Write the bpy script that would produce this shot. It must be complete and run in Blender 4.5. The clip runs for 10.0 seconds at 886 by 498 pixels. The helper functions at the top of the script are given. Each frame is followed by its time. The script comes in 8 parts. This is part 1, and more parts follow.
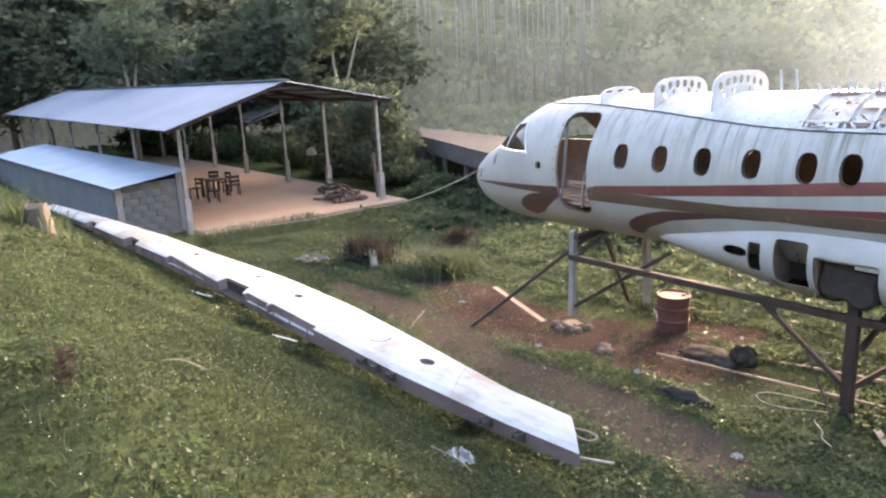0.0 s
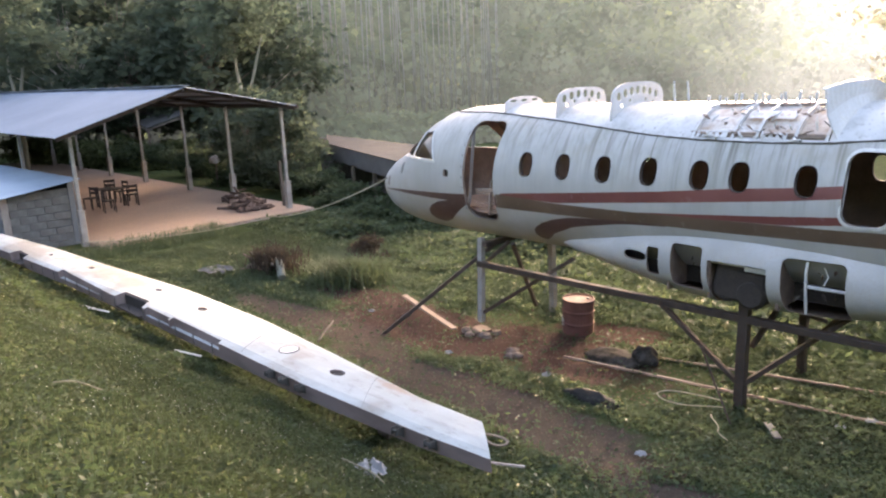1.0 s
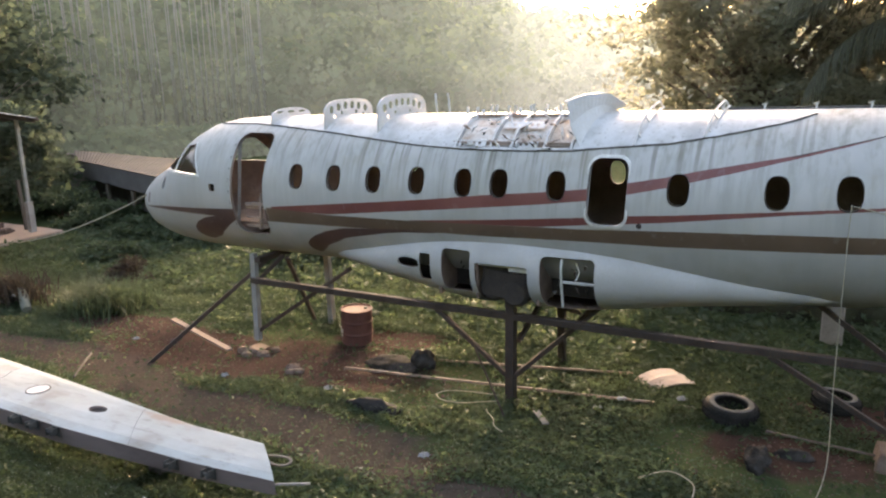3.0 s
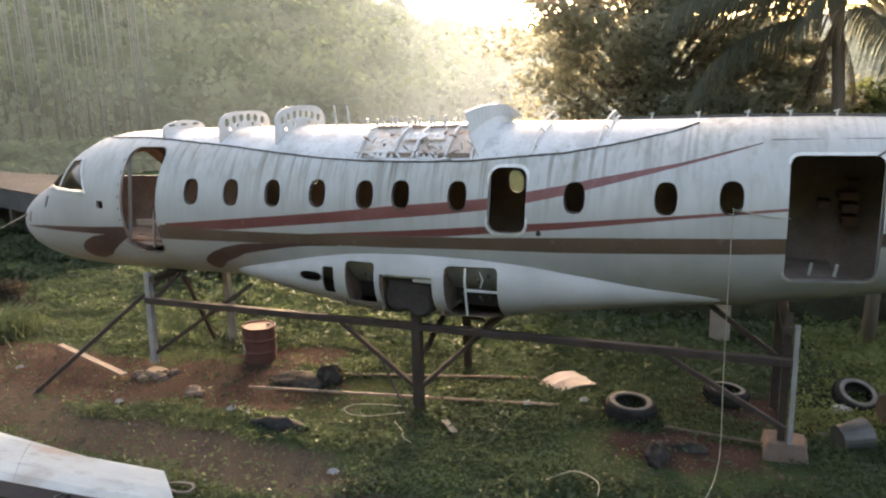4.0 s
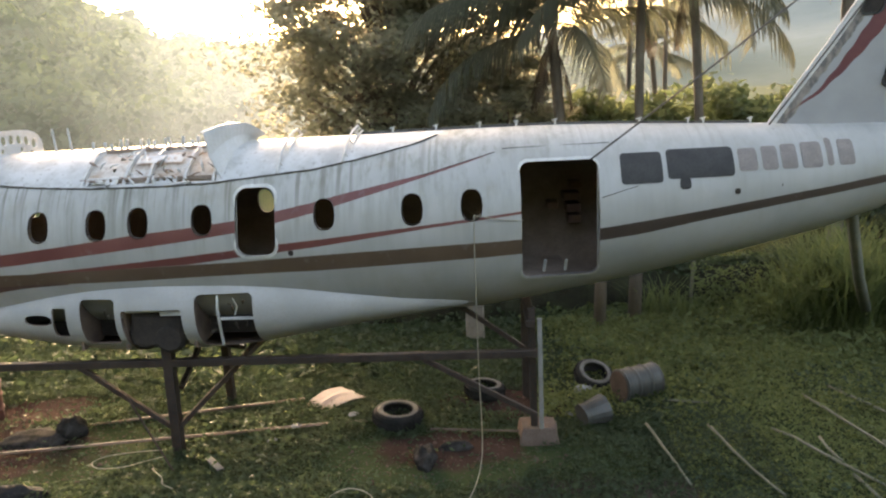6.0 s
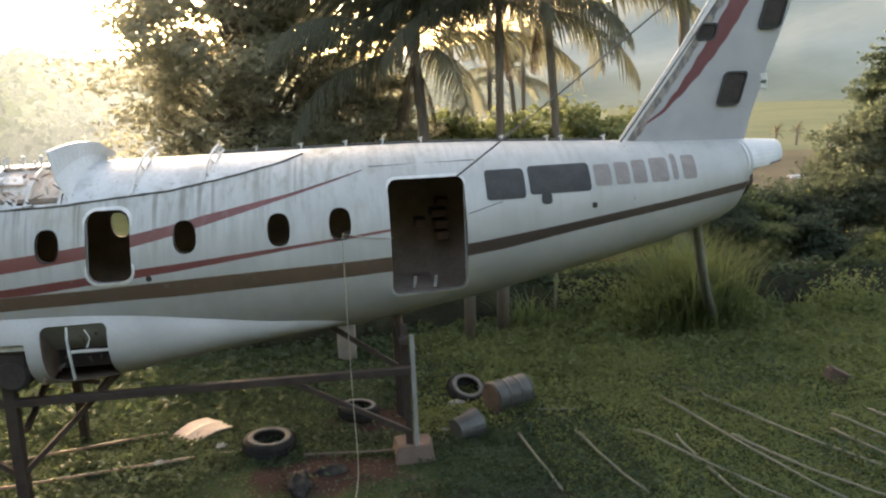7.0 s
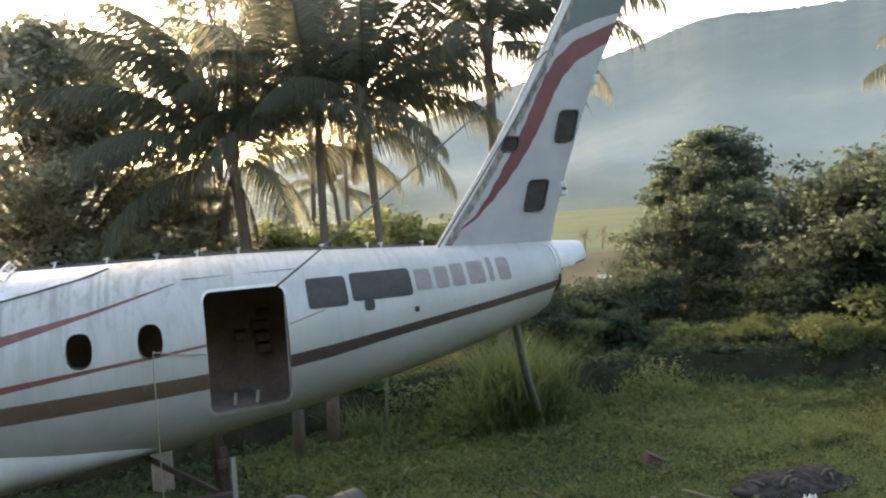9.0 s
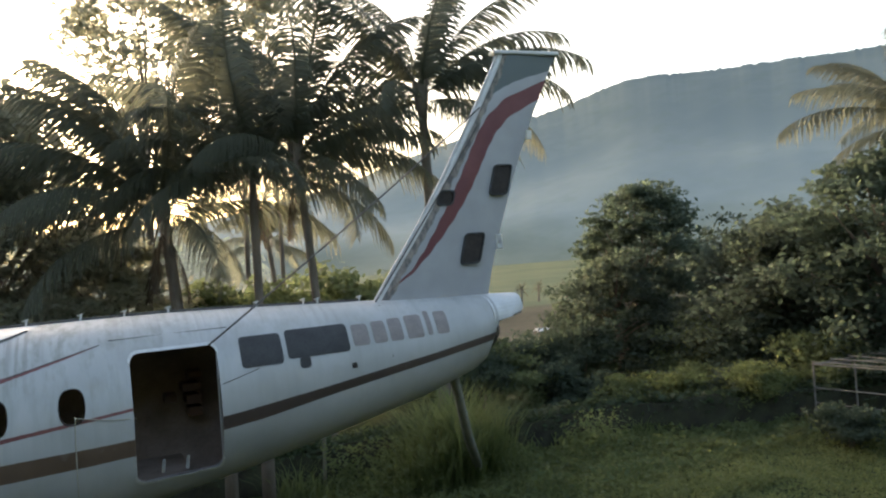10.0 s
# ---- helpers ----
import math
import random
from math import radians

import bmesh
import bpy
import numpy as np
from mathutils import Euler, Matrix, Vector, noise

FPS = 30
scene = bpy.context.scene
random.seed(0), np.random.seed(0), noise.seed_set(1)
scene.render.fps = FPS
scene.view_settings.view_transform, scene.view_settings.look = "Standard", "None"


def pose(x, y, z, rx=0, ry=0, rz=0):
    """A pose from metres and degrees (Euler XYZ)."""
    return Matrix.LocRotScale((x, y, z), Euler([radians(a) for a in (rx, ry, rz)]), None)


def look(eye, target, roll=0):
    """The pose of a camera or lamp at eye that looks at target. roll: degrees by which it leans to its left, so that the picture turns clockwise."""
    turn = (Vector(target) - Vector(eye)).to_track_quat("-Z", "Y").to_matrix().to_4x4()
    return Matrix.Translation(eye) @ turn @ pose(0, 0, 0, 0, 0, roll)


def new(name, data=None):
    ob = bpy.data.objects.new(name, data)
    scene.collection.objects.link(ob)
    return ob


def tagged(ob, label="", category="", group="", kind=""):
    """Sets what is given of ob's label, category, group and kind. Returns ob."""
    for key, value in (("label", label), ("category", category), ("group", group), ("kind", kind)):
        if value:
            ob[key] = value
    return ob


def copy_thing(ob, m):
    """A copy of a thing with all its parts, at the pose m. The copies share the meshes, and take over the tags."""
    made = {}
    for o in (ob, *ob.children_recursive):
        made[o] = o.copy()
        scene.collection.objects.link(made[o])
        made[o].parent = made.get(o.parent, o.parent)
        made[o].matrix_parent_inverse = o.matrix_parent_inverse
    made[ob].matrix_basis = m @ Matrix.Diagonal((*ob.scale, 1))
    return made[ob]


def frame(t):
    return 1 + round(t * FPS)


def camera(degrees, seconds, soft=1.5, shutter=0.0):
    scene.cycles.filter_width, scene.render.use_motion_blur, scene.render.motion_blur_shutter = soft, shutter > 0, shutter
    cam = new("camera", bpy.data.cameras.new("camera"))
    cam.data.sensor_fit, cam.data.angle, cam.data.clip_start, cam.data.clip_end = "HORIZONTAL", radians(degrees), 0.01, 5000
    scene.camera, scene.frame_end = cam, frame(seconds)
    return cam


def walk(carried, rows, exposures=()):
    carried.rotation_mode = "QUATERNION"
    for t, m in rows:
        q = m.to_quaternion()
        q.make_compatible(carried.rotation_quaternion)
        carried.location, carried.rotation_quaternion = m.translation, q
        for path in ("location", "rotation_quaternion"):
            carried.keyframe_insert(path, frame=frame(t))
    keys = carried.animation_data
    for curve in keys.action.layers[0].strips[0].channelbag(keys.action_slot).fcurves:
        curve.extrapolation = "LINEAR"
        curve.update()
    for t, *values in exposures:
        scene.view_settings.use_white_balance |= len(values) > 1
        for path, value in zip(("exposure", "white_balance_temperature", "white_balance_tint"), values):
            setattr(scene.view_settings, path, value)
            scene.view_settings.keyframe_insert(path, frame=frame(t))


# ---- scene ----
cam = camera(61.03, 10.0, soft=2.2)
PATH = [                             # seconds, eye, target, roll
    (0, (-0.062, -0.129, 4.014), (-1.631, 1.019, 3.545), -3.2),
    (0.5, (-0.071, -0.121, 4.023), (-1.553, 1.137, 3.553), -2.6),
    (1, (-0.066, -0.111, 4.025), (-1.483, 1.223, 3.563), -2.5),
    (1.5, (-0.073, -0.09, 4.022), (-1.416, 1.316, 3.555), -2.6),
    (2, (-0.069, -0.07, 4.004), (-1.301, 1.437, 3.546), -2.3),
    (2.5, (-0.065, -0.063, 3.991), (-1.149, 1.556, 3.538), -1.9),
    (4, (-0.075, -0.06, 3.995), (-0.801, 1.754, 3.567), -1.7),
    (4.5, (-0.07, -0.061, 4.012), (-0.641, 1.811, 3.599), -2.1),
    (5, (-0.029, -0.024, 4.019), (-0.439, 1.889, 3.605), -2.3),
    (5.5, (0.037, 0.015, 4.023), (-0.243, 1.95, 3.599), -2.7),
    (7, (0.024, 0.055, 3.982), (0.249, 2.006, 3.604), -2.5),
    (7.5, (0.054, 0.064, 3.991), (0.419, 1.997, 3.631), -2.6),
    (8, (0.086, 0.048, 3.988), (0.561, 1.967, 3.685), -3.0),
    (8.5, (0.109, 0.041, 3.963), (0.705, 1.938, 3.745), -3.5),
    (9, (0.115, 0.045, 3.938), (0.794, 1.923, 3.827), -3.5),
    (9.5, (0.119, 0.074, 3.919), (0.908, 1.911, 3.907), -3.8),
    (10, (0.131, 0.07, 3.908), (0.973, 1.884, 3.935), -4.4),
]
EXPOSURES = [(0.0, 3.82, 6650, 26), (1.0, 3.52, 6800, 25), (1.5, 3.32, 6900, 23), (2.5, 3.2, 7100, 21), (4.5, 3.17, 7500, 20), (5.5, 3.15, 7700, 19), (7.0, 3.18, 7600, 17), (8.0, 3.28, 7400, 17), (9.0, 3.17, 7000, 16), (9.5, 2.88, 6750, 14), (10.0, 2.56, 6550, 13)]
walk(cam, [(t, look(eye, target, roll)) for t, eye, target, roll in PATH], EXPOSURES)

# ---- light ----
SUN_AZ, SUN_EL = -18.0, 10.0          # degrees from +y towards +x, and above the horizon
world = bpy.data.worlds.new("sky")
scene.world = world
world.use_nodes = True
wn = world.node_tree.nodes
sky = wn.new("ShaderNodeTexSky")
sky.sky_type, sky.sun_disc = "NISHITA", False
sky.sun_elevation, sky.sun_rotation = radians(SUN_EL), radians(SUN_AZ)
sky.air_density, sky.dust_density, sky.ozone_density = 1.0, 6.0, 0.6
wn["Background"].inputs["Strength"].default_value = 0.15
world.node_tree.links.new(sky.outputs["Color"], wn["Background"].inputs["Color"])
sun = new("sun", bpy.data.lights.new("sun", "SUN"))
sun.data.energy, sun.data.angle, sun.data.color = 1.05, radians(12), (1.0, 0.9, 0.76)
a, e = radians(SUN_AZ), radians(SUN_EL)
SUN_DIR = Vector((math.sin(a) * math.cos(e), math.cos(a) * math.cos(e), math.sin(e)))
sun.matrix_world = look(SUN_DIR * 200, (0, 0, 0))


# ---- materials ----
class Nodes:
    """A small wrapper to write node trees shortly."""

    def __init__(self, name):
        self.mat = bpy.data.materials.new(name)
        self.mat.use_nodes = True
        self.tree = self.mat.node_tree
        self.bsdf = self.tree.nodes["Principled BSDF"]
        self.out = self.tree.nodes["Material Output"]
        self.coord = self.tree.nodes.new("ShaderNodeTexCoord").outputs["Object"]

    def put(self, socket, value):
        if isinstance(value, bpy.types.NodeSocket):
            self.tree.links.new(value, socket)
        elif isinstance(value, tuple) and len(value) == 3 and socket.type == "RGBA":
            socket.default_value = (*value, 1)
        else:
            socket.default_value = value

    def math(self, op, a, b=0.0, clamp=False):
        n = self.tree.nodes.new("ShaderNodeMath")
        n.operation, n.use_clamp = op, clamp
        self.put(n.inputs[0], a)
        self.put(n.inputs[1], b)
        return n.outputs[0]

    def mix(self, f, a, b):
        n = self.tree.nodes.new("ShaderNodeMix")
        n.data_type = "RGBA"
        self.put(n.inputs[0], f)
        self.put(n.inputs[6], a)
        self.put(n.inputs[7], b)
        return n.outputs[2]

    def noise(self, scale, detail=4.0, stretch=(1, 1, 1), rough=0.55, vector=None):
        m = self.tree.nodes.new("ShaderNodeMapping")
        m.inputs["Scale"].default_value = stretch
        self.put(m.inputs["Vector"], vector or self.coord)
        n = self.tree.nodes.new("ShaderNodeTexNoise")
        self.put(n.inputs["Vector"], m.outputs[0])
        n.inputs["Scale"].default_value, n.inputs["Detail"].default_value, n.inputs["Roughness"].default_value = scale, detail, rough
        return n.outputs["Fac"]

    def step(self, value, low, high):
        n = self.tree.nodes.new("ShaderNodeMapRange")
        n.clamp = True
        self.put(n.inputs[0], value)
        self.put(n.inputs[1], low)
        self.put(n.inputs[2], high)
        return n.outputs[0]

    def xyz(self, vector=None):
        n = self.tree.nodes.new("ShaderNodeSeparateXYZ")
        self.put(n.inputs[0], vector or self.coord)
        return n.outputs

    def curve(self, value, points, rounded_off=False):
        """A piecewise linear function of value."""
        lo, hi = points[0][0], points[-1][0]
        f = self.step(value, lo, hi)
        n = self.tree.nodes.new("ShaderNodeValToRGB")
        ramp = n.color_ramp
        if rounded_off:
            ramp.interpolation = "CARDINAL"
        zs = [p[1] for p in points]
        base, span = min(zs), max(max(zs) - min(zs), 1e-6)
        for i, (x, z) in enumerate(points):
            el = ramp.elements[i] if i < 2 else ramp.elements.new(1.0)
            el.position = (x - lo) / (hi - lo)
            v = (z - base) / span
            el.color = (v, v, v, 1)
        self.put(n.inputs[0], f)
        return self.math("ADD", self.math("MULTIPLY", n.outputs[0], span), base)

    def bump(self, height, strength=0.3, distance=0.02):
        n = self.tree.nodes.new("ShaderNodeBump")
        n.inputs["Strength"].default_value, n.inputs["Distance"].default_value = strength, distance
        self.put(n.inputs["Height"], height)
        self.put(self.bsdf.inputs["Normal"], n.outputs[0])

    def done(self, color, rough=0.6, metal=0.0, spec=0.5):
        self.put(self.bsdf.inputs["Base Color"], color)
        self.put(self.bsdf.inputs["Roughness"], rough)
        self.put(self.bsdf.inputs["Metallic"], metal)
        self.bsdf.inputs["Specular IOR Level"].default_value = spec
        return self.mat


def plain(name, c1, c2, scale=6.0, fine=60.0, rough=0.7, metal=0.0, bump=0.25, stretch=(1, 1, 1), c3=None, spec=0.4):
    """Two colours mixed by a coarse and a fine noise, with fine relief."""
    n = Nodes(name)
    big, small = n.noise(scale, 5, stretch), n.noise(fine, 4, stretch)
    color = n.mix(n.step(big, 0.35, 0.65), c1, c2)
    color = n.mix(n.math("MULTIPLY", n.step(small, 0.45, 0.75), 0.45), color, c3 or tuple(0.55 * v for v in c1))
    n.bump(n.math("ADD", n.math("MULTIPLY", big, 0.5), small), bump, 0.01)
    return n.done(color, n.math("ADD", n.math("MULTIPLY", small, 0.2), rough - 0.1), metal, spec)


def leafy(name, c1, c2, glow, rough=0.5, shine=0.45):
    """Leaves: a diffuse and gloss face that also lets light through."""
    n = Nodes(name)
    info = n.tree.nodes.new("ShaderNodeNewGeometry").outputs["Random Per Island"]
    big = n.step(n.noise(0.35, 3), 0.35, 0.65)
    color = n.mix(n.math("ADD", n.math("MULTIPLY", info, 0.6), n.math("MULTIPLY", big, 0.4)), c1, c2)
    n.done(color, rough, 0.0, shine)
    t = n.tree.nodes.new("ShaderNodeBsdfTranslucent")
    n.put(t.inputs["Color"], n.mix(info, glow, tuple(0.7 * v for v in glow)))
    m = n.tree.nodes.new("ShaderNodeMixShader")
    m.inputs[0].default_value = 0.5
    n.tree.links.new(n.bsdf.outputs[0], m.inputs[1])
    n.tree.links.new(t.outputs[0], m.inputs[2])
    n.tree.links.new(m.outputs[0], n.out.inputs["Surface"])
    return n.mat


M_STEEL = plain("dark_painted_steel", (0.035, 0.03, 0.028), (0.06, 0.05, 0.045), 5, 50, 0.55, 0.3, 0.2, c3=(0.14, 0.06, 0.03))
M_PALE_STEEL = plain("pale_galvanised_steel", (0.33, 0.33, 0.32), (0.25, 0.25, 0.24), 6, 50, 0.55, 0.2, 0.15, c3=(0.2, 0.13, 0.09))
M_CONCRETE = plain("concrete", (0.34, 0.31, 0.28), (0.25, 0.22, 0.2), 4, 40, 0.9, 0, 0.5)
M_RUST = plain("rusty_red_drum", (0.11, 0.042, 0.035), (0.15, 0.065, 0.052), 5, 40, 0.7, 0.0, 0.3, c3=(0.07, 0.04, 0.03))
M_TIN = plain("weathered_tin", (0.095, 0.098, 0.094), (0.06, 0.062, 0.058), 4, 30, 0.45, 0.3, 0.2, c3=(0.12, 0.08, 0.06))
M_FOOTING = plain("earth_stained_concrete", (0.14, 0.096, 0.074), (0.165, 0.122, 0.097), 6, 40, 0.95, 0, 0.7, c3=(0.1, 0.052, 0.038))
M_ROOF = plain("galvanised_roofing", (0.2, 0.235, 0.285), (0.165, 0.195, 0.24), 0.5, 12, 0.6, 0.1, 0.1, c3=(0.19, 0.21, 0.235), spec=0.2)
M_PENROOF = plain("bluish_metal_sheet", (0.27, 0.36, 0.45), (0.22, 0.3, 0.38), 0.8, 12, 0.5, 0.15, 0.1, c3=(0.3, 0.34, 0.37), spec=0.3)
M_BARNROOF = plain("brown_weathered_roofing", (0.088, 0.088, 0.086), (0.066, 0.066, 0.064), 1.5, 20, 0.95, 0, 0.2, spec=0.05)
M_DUSTY = plain("dusty_grey_rubber", (0.2, 0.19, 0.17), (0.13, 0.12, 0.11), 9, 50, 0.95, 0, 0.2, spec=0.1)
M_ASH = plain("charred_rubbish", (0.022, 0.02, 0.018), (0.06, 0.055, 0.05), 9, 40, 1.0, 0, 0.9, spec=0.05)
M_RUBBER = plain("black_rubber", (0.016, 0.016, 0.016), (0.028, 0.026, 0.024), 8, 60, 0.85, 0, 0.3, c3=(0.05, 0.04, 0.032), spec=0.15)
M_WOOD = plain("weathered_plank", (0.2, 0.14, 0.108), (0.25, 0.187, 0.147), 6, 40, 0.8, 0, 0.3, (1, 8, 8))
M_POLE = plain("pale_bamboo_pole", (0.17, 0.165, 0.115), (0.13, 0.125, 0.085), 3, 30, 0.7, 0, 0.2)
M_BARK = plain("bark", (0.12, 0.1, 0.08), (0.18, 0.15, 0.12), 5, 40, 0.9, 0, 0.6, (1, 1, 0.3))
M_PALE_BARK = plain("pale_bark", (0.4, 0.38, 0.34), (0.3, 0.28, 0.25), 3, 30, 0.85, 0, 0.4, (1, 1, 0.3))
M_MOSSY_BARK = plain("mossy_bark", (0.16, 0.17, 0.14), (0.22, 0.22, 0.18), 3, 30, 0.9, 0, 0.5, (1, 1, 0.3))
M_STUMP = plain("cut_stump_wood", (0.12, 0.1, 0.085), (0.085, 0.072, 0.06), 7, 50, 0.9, 0, 0.5, (1, 1, 0.25))
# for near-black parts, and for sheets that imitate shade inside openings
M_DARK = plain("dark_parts_and_hole_shade", (0.03, 0.026, 0.024), (0.05, 0.04, 0.035), 6, 40, 0.9, 0, 0.3)
M_CABIN = plain("stripped_cabin_lining", (0.32, 0.25, 0.21), (0.23, 0.175, 0.145), 4, 30, 0.85, 0, 0.3)
M_CLAYSLAB = plain("dusty_orange_slab", (0.3, 0.215, 0.165), (0.245, 0.18, 0.142), 0.45, 9, 0.95, 0, 0.2, c3=(0.17, 0.145, 0.125))
M_WALLGREY = plain("grey_painted_wall", (0.17, 0.185, 0.195), (0.135, 0.15, 0.16), 1.2, 20, 0.85, 0, 0.2)
M_BLOCK = plain("concrete_block", (0.16, 0.165, 0.162), (0.12, 0.123, 0.12), 2, 25, 0.9, 0, 0.4)
M_ROPE = plain("hemp_rope", (0.34, 0.32, 0.25), (0.26, 0.24, 0.18), 20, 80, 0.9, 0, 0.3)
M_CABLE = plain("steel_cable", (0.12, 0.115, 0.105), (0.085, 0.08, 0.075), 20, 80, 0.6, 0.4, 0.2)
# dark tone standing in for shade below the barn's fascia
M_DIM = plain("eaves_shade_sheet", (0.08, 0.074, 0.068), (0.12, 0.113, 0.104), 1.5, 20, 0.9, 0, 0.4)
M_LEAF = leafy("mixed_leaves", (0.045, 0.064, 0.045), (0.078, 0.102, 0.072), (0.11, 0.145, 0.095), 0.75, 0.12)
M_LEAF_DARK = leafy("dark_leaves", (0.045, 0.058, 0.044), (0.075, 0.094, 0.067), (0.105, 0.135, 0.09), 0.75, 0.12)
M_LEAF_LIGHT = leafy("light_leaves", (0.085, 0.112, 0.055), (0.12, 0.15, 0.07), (0.2, 0.24, 0.11), 0.65, 0.2)
# base and translucency lifted to imitate haze over the backlit trees
M_LEAF_BACKLIT = leafy("haze_lifted_leaves", (0.09, 0.1, 0.066), (0.13, 0.138, 0.092), (0.56, 0.56, 0.43), 0.8, 0.08)
M_BANK = leafy("fine_bank_weeds", (0.023, 0.036, 0.017), (0.05, 0.068, 0.032), (0.052, 0.068, 0.03), 0.7, 0.2)
M_BANK_LEAF = leafy("broad_bank_leaves", (0.03, 0.05, 0.022), (0.06, 0.085, 0.037), (0.075, 0.105, 0.042), 0.6, 0.3)
M_PALM = leafy("palm_fronds", (0.055, 0.062, 0.042), (0.1, 0.106, 0.074), (0.19, 0.2, 0.145), 0.6, 0.2)
M_DRY = leafy("dry_brown_leaves", (0.05, 0.042, 0.034), (0.085, 0.07, 0.054), (0.07, 0.056, 0.04), 0.8, 0.12)
M_GRASS = leafy("low_weeds", (0.037, 0.061, 0.033), (0.071, 0.099, 0.052), (0.086, 0.118, 0.057), 0.6, 0.3)
M_GRASS_LIGHT = leafy("pale_weeds", (0.086, 0.117, 0.048), (0.13, 0.16, 0.066), (0.185, 0.22, 0.084), 0.65, 0.25)
M_TALLGRASS = leafy("tall_grass", (0.08, 0.115, 0.048), (0.135, 0.17, 0.07), (0.24, 0.28, 0.1), 0.6, 0.25)
M_LAWN = leafy("bright_lawn_weeds", (0.108, 0.138, 0.054), (0.158, 0.187, 0.075), (0.255, 0.28, 0.102), 0.6, 0.25)
M_DRY_SHRUB = leafy("dead_grey_leaves", (0.035, 0.03, 0.025), (0.06, 0.052, 0.042), (0.05, 0.042, 0.032), 0.85, 0.08)
M_MOSSWALL = plain("dark_mossy_stone", (0.035, 0.033, 0.026), (0.055, 0.06, 0.035), 2.5, 25, 0.95, 0, 0.5, spec=0.08)
M_PETAL = plain("pale_petals", (0.5, 0.5, 0.44), (0.42, 0.42, 0.36), 20, 80, 0.8)


# ---- building helpers ----
def part(name, bm, material, parent=None, label="", smooth=False):
    """Links a bmesh as one mesh object, under a thing or a part."""
    me = bpy.data.meshes.new(name)
    bm.normal_update()
    bm.to_mesh(me)
    bm.free()
    return mesh_part(name, me, material, parent, label, smooth)


def mesh_part(name, me, material, parent=None, label="", smooth=False):
    if material and not me.materials:
        me.materials.append(material)
    if smooth:
        me.shade_smooth()
    ob = new(name, me)
    if parent:
        ob.parent = parent
        ob.matrix_parent_inverse = world_of(parent).inverted()
    if label:
        ob["label"] = label
    return ob


def world_of(ob):
    m = ob.matrix_basis.copy()
    if ob.parent:
        m = world_of(ob.parent) @ ob.matrix_parent_inverse @ m
    return m


def thing(name, at, label, category, group=""):
    """An Empty at the base of a thing, under which its parts go."""
    ob = new(name)
    ob.empty_display_size = 0.1
    ob.matrix_basis = Matrix.Translation(at)
    return tagged(ob, label, category, group)


def quad_axes(p0, p1, up=(0, 0, 1)):
    d = (Vector(p1) - Vector(p0)).normalized()
    u = Vector(up)
    if abs(d.dot(u)) > 0.98:
        u = Vector((0, 1, 0))
    s = d.cross(u).normalized()
    return d, s, s.cross(d).normalized()


def bar(bm, p0, p1, w, h, bevel=0.0):
    """A bar with a rectangular section from p0 to p1: w to the side, h upwards."""
    d, s, u = quad_axes(p0, p1)
    vs = [bm.verts.new(Vector(p) + s * (a * w / 2) + u * (b * h / 2)) for p in (p0, p1) for a, b in ((-1, -1), (1, -1), (1, 1), (-1, 1))]
    for f in ((3, 2, 1, 0), (4, 5, 6, 7), (0, 1, 5, 4), (1, 2, 6, 5), (2, 3, 7, 6), (3, 0, 4, 7)):
        bm.faces.new([vs[i] for i in f])
    if bevel:
        es = list({e for v in vs for e in v.link_edges})
        bmesh.ops.bevel(bm, geom=es, offset=bevel, segments=1, affect="EDGES")
    return bm


def box(bm, c, size, rz=0.0, bevel=0.0):
    c, (sx, sy, sz) = Vector(c), size
    d = Matrix.Rotation(radians(rz), 3, "Z") @ Vector((sx / 2, 0, 0))
    return bar(bm, c - d, c + d, sy, sz, bevel)


def tube(bm, pts, radii, segs=8, cap=True):
    """A round tube through points, with a radius at each."""
    pts = [Vector(p) for p in pts]
    if not hasattr(radii, "__len__"):
        radii = [radii] * len(pts)
    rings, side = [], None
    for i, p in enumerate(pts):
        d = (pts[min(i + 1, len(pts) - 1)] - pts[max(i - 1, 0)]).normalized()
        if side is None:
            side = d.orthogonal().normalized()
        side = (side - d * side.dot(d)).normalized()
        up = d.cross(side)
        rings.append([bm.verts.new(p + (side * math.cos(k * math.tau / segs) + up * math.sin(k * math.tau / segs)) * radii[i]) for k in range(segs)])
    skin(bm, rings, cap)
    return bm


def skin(bm, rings, cap=True):
    for a, b in zip(rings, rings[1:]):
        n = len(a)
        for k in range(n):
            bm.faces.new((a[k], a[(k + 1) % n], b[(k + 1) % n], b[k]))
    if cap:
        bm.faces.new(rings[0][::-1])
        bm.faces.new(rings[-1])


def revolve(bm, profile, at, axis, segs=28):
    """Turns a closed profile of (radius, along) round the axis through at."""
    axis = Vector(axis).normalized()
    s = axis.orthogonal().normalized()
    u = axis.cross(s)
    rings = []
    for k in range(segs):
        d = s * math.cos(k * math.tau / segs) + u * math.sin(k * math.tau / segs)
        rings.append([bm.verts.new(Vector(at) + d * r + axis * h) for r, h in profile])
    for k in range(segs):
        a, b = rings[k], rings[(k + 1) % segs]
        n = len(profile)
        for i in range(n):
            bm.faces.new((a[i], a[(i + 1) % n], b[(i + 1) % n], b[i]))
    bmesh.ops.recalc_face_normals(bm, faces=bm.faces[:])
    return bm


def sag(p0, p1, drop, n=12):
    p0, p1 = Vector(p0), Vector(p1)
    return [p0.lerp(p1, i / n) - Vector((0, 0, drop * 4 * (i / n) * (1 - i / n))) for i in range(n + 1)]


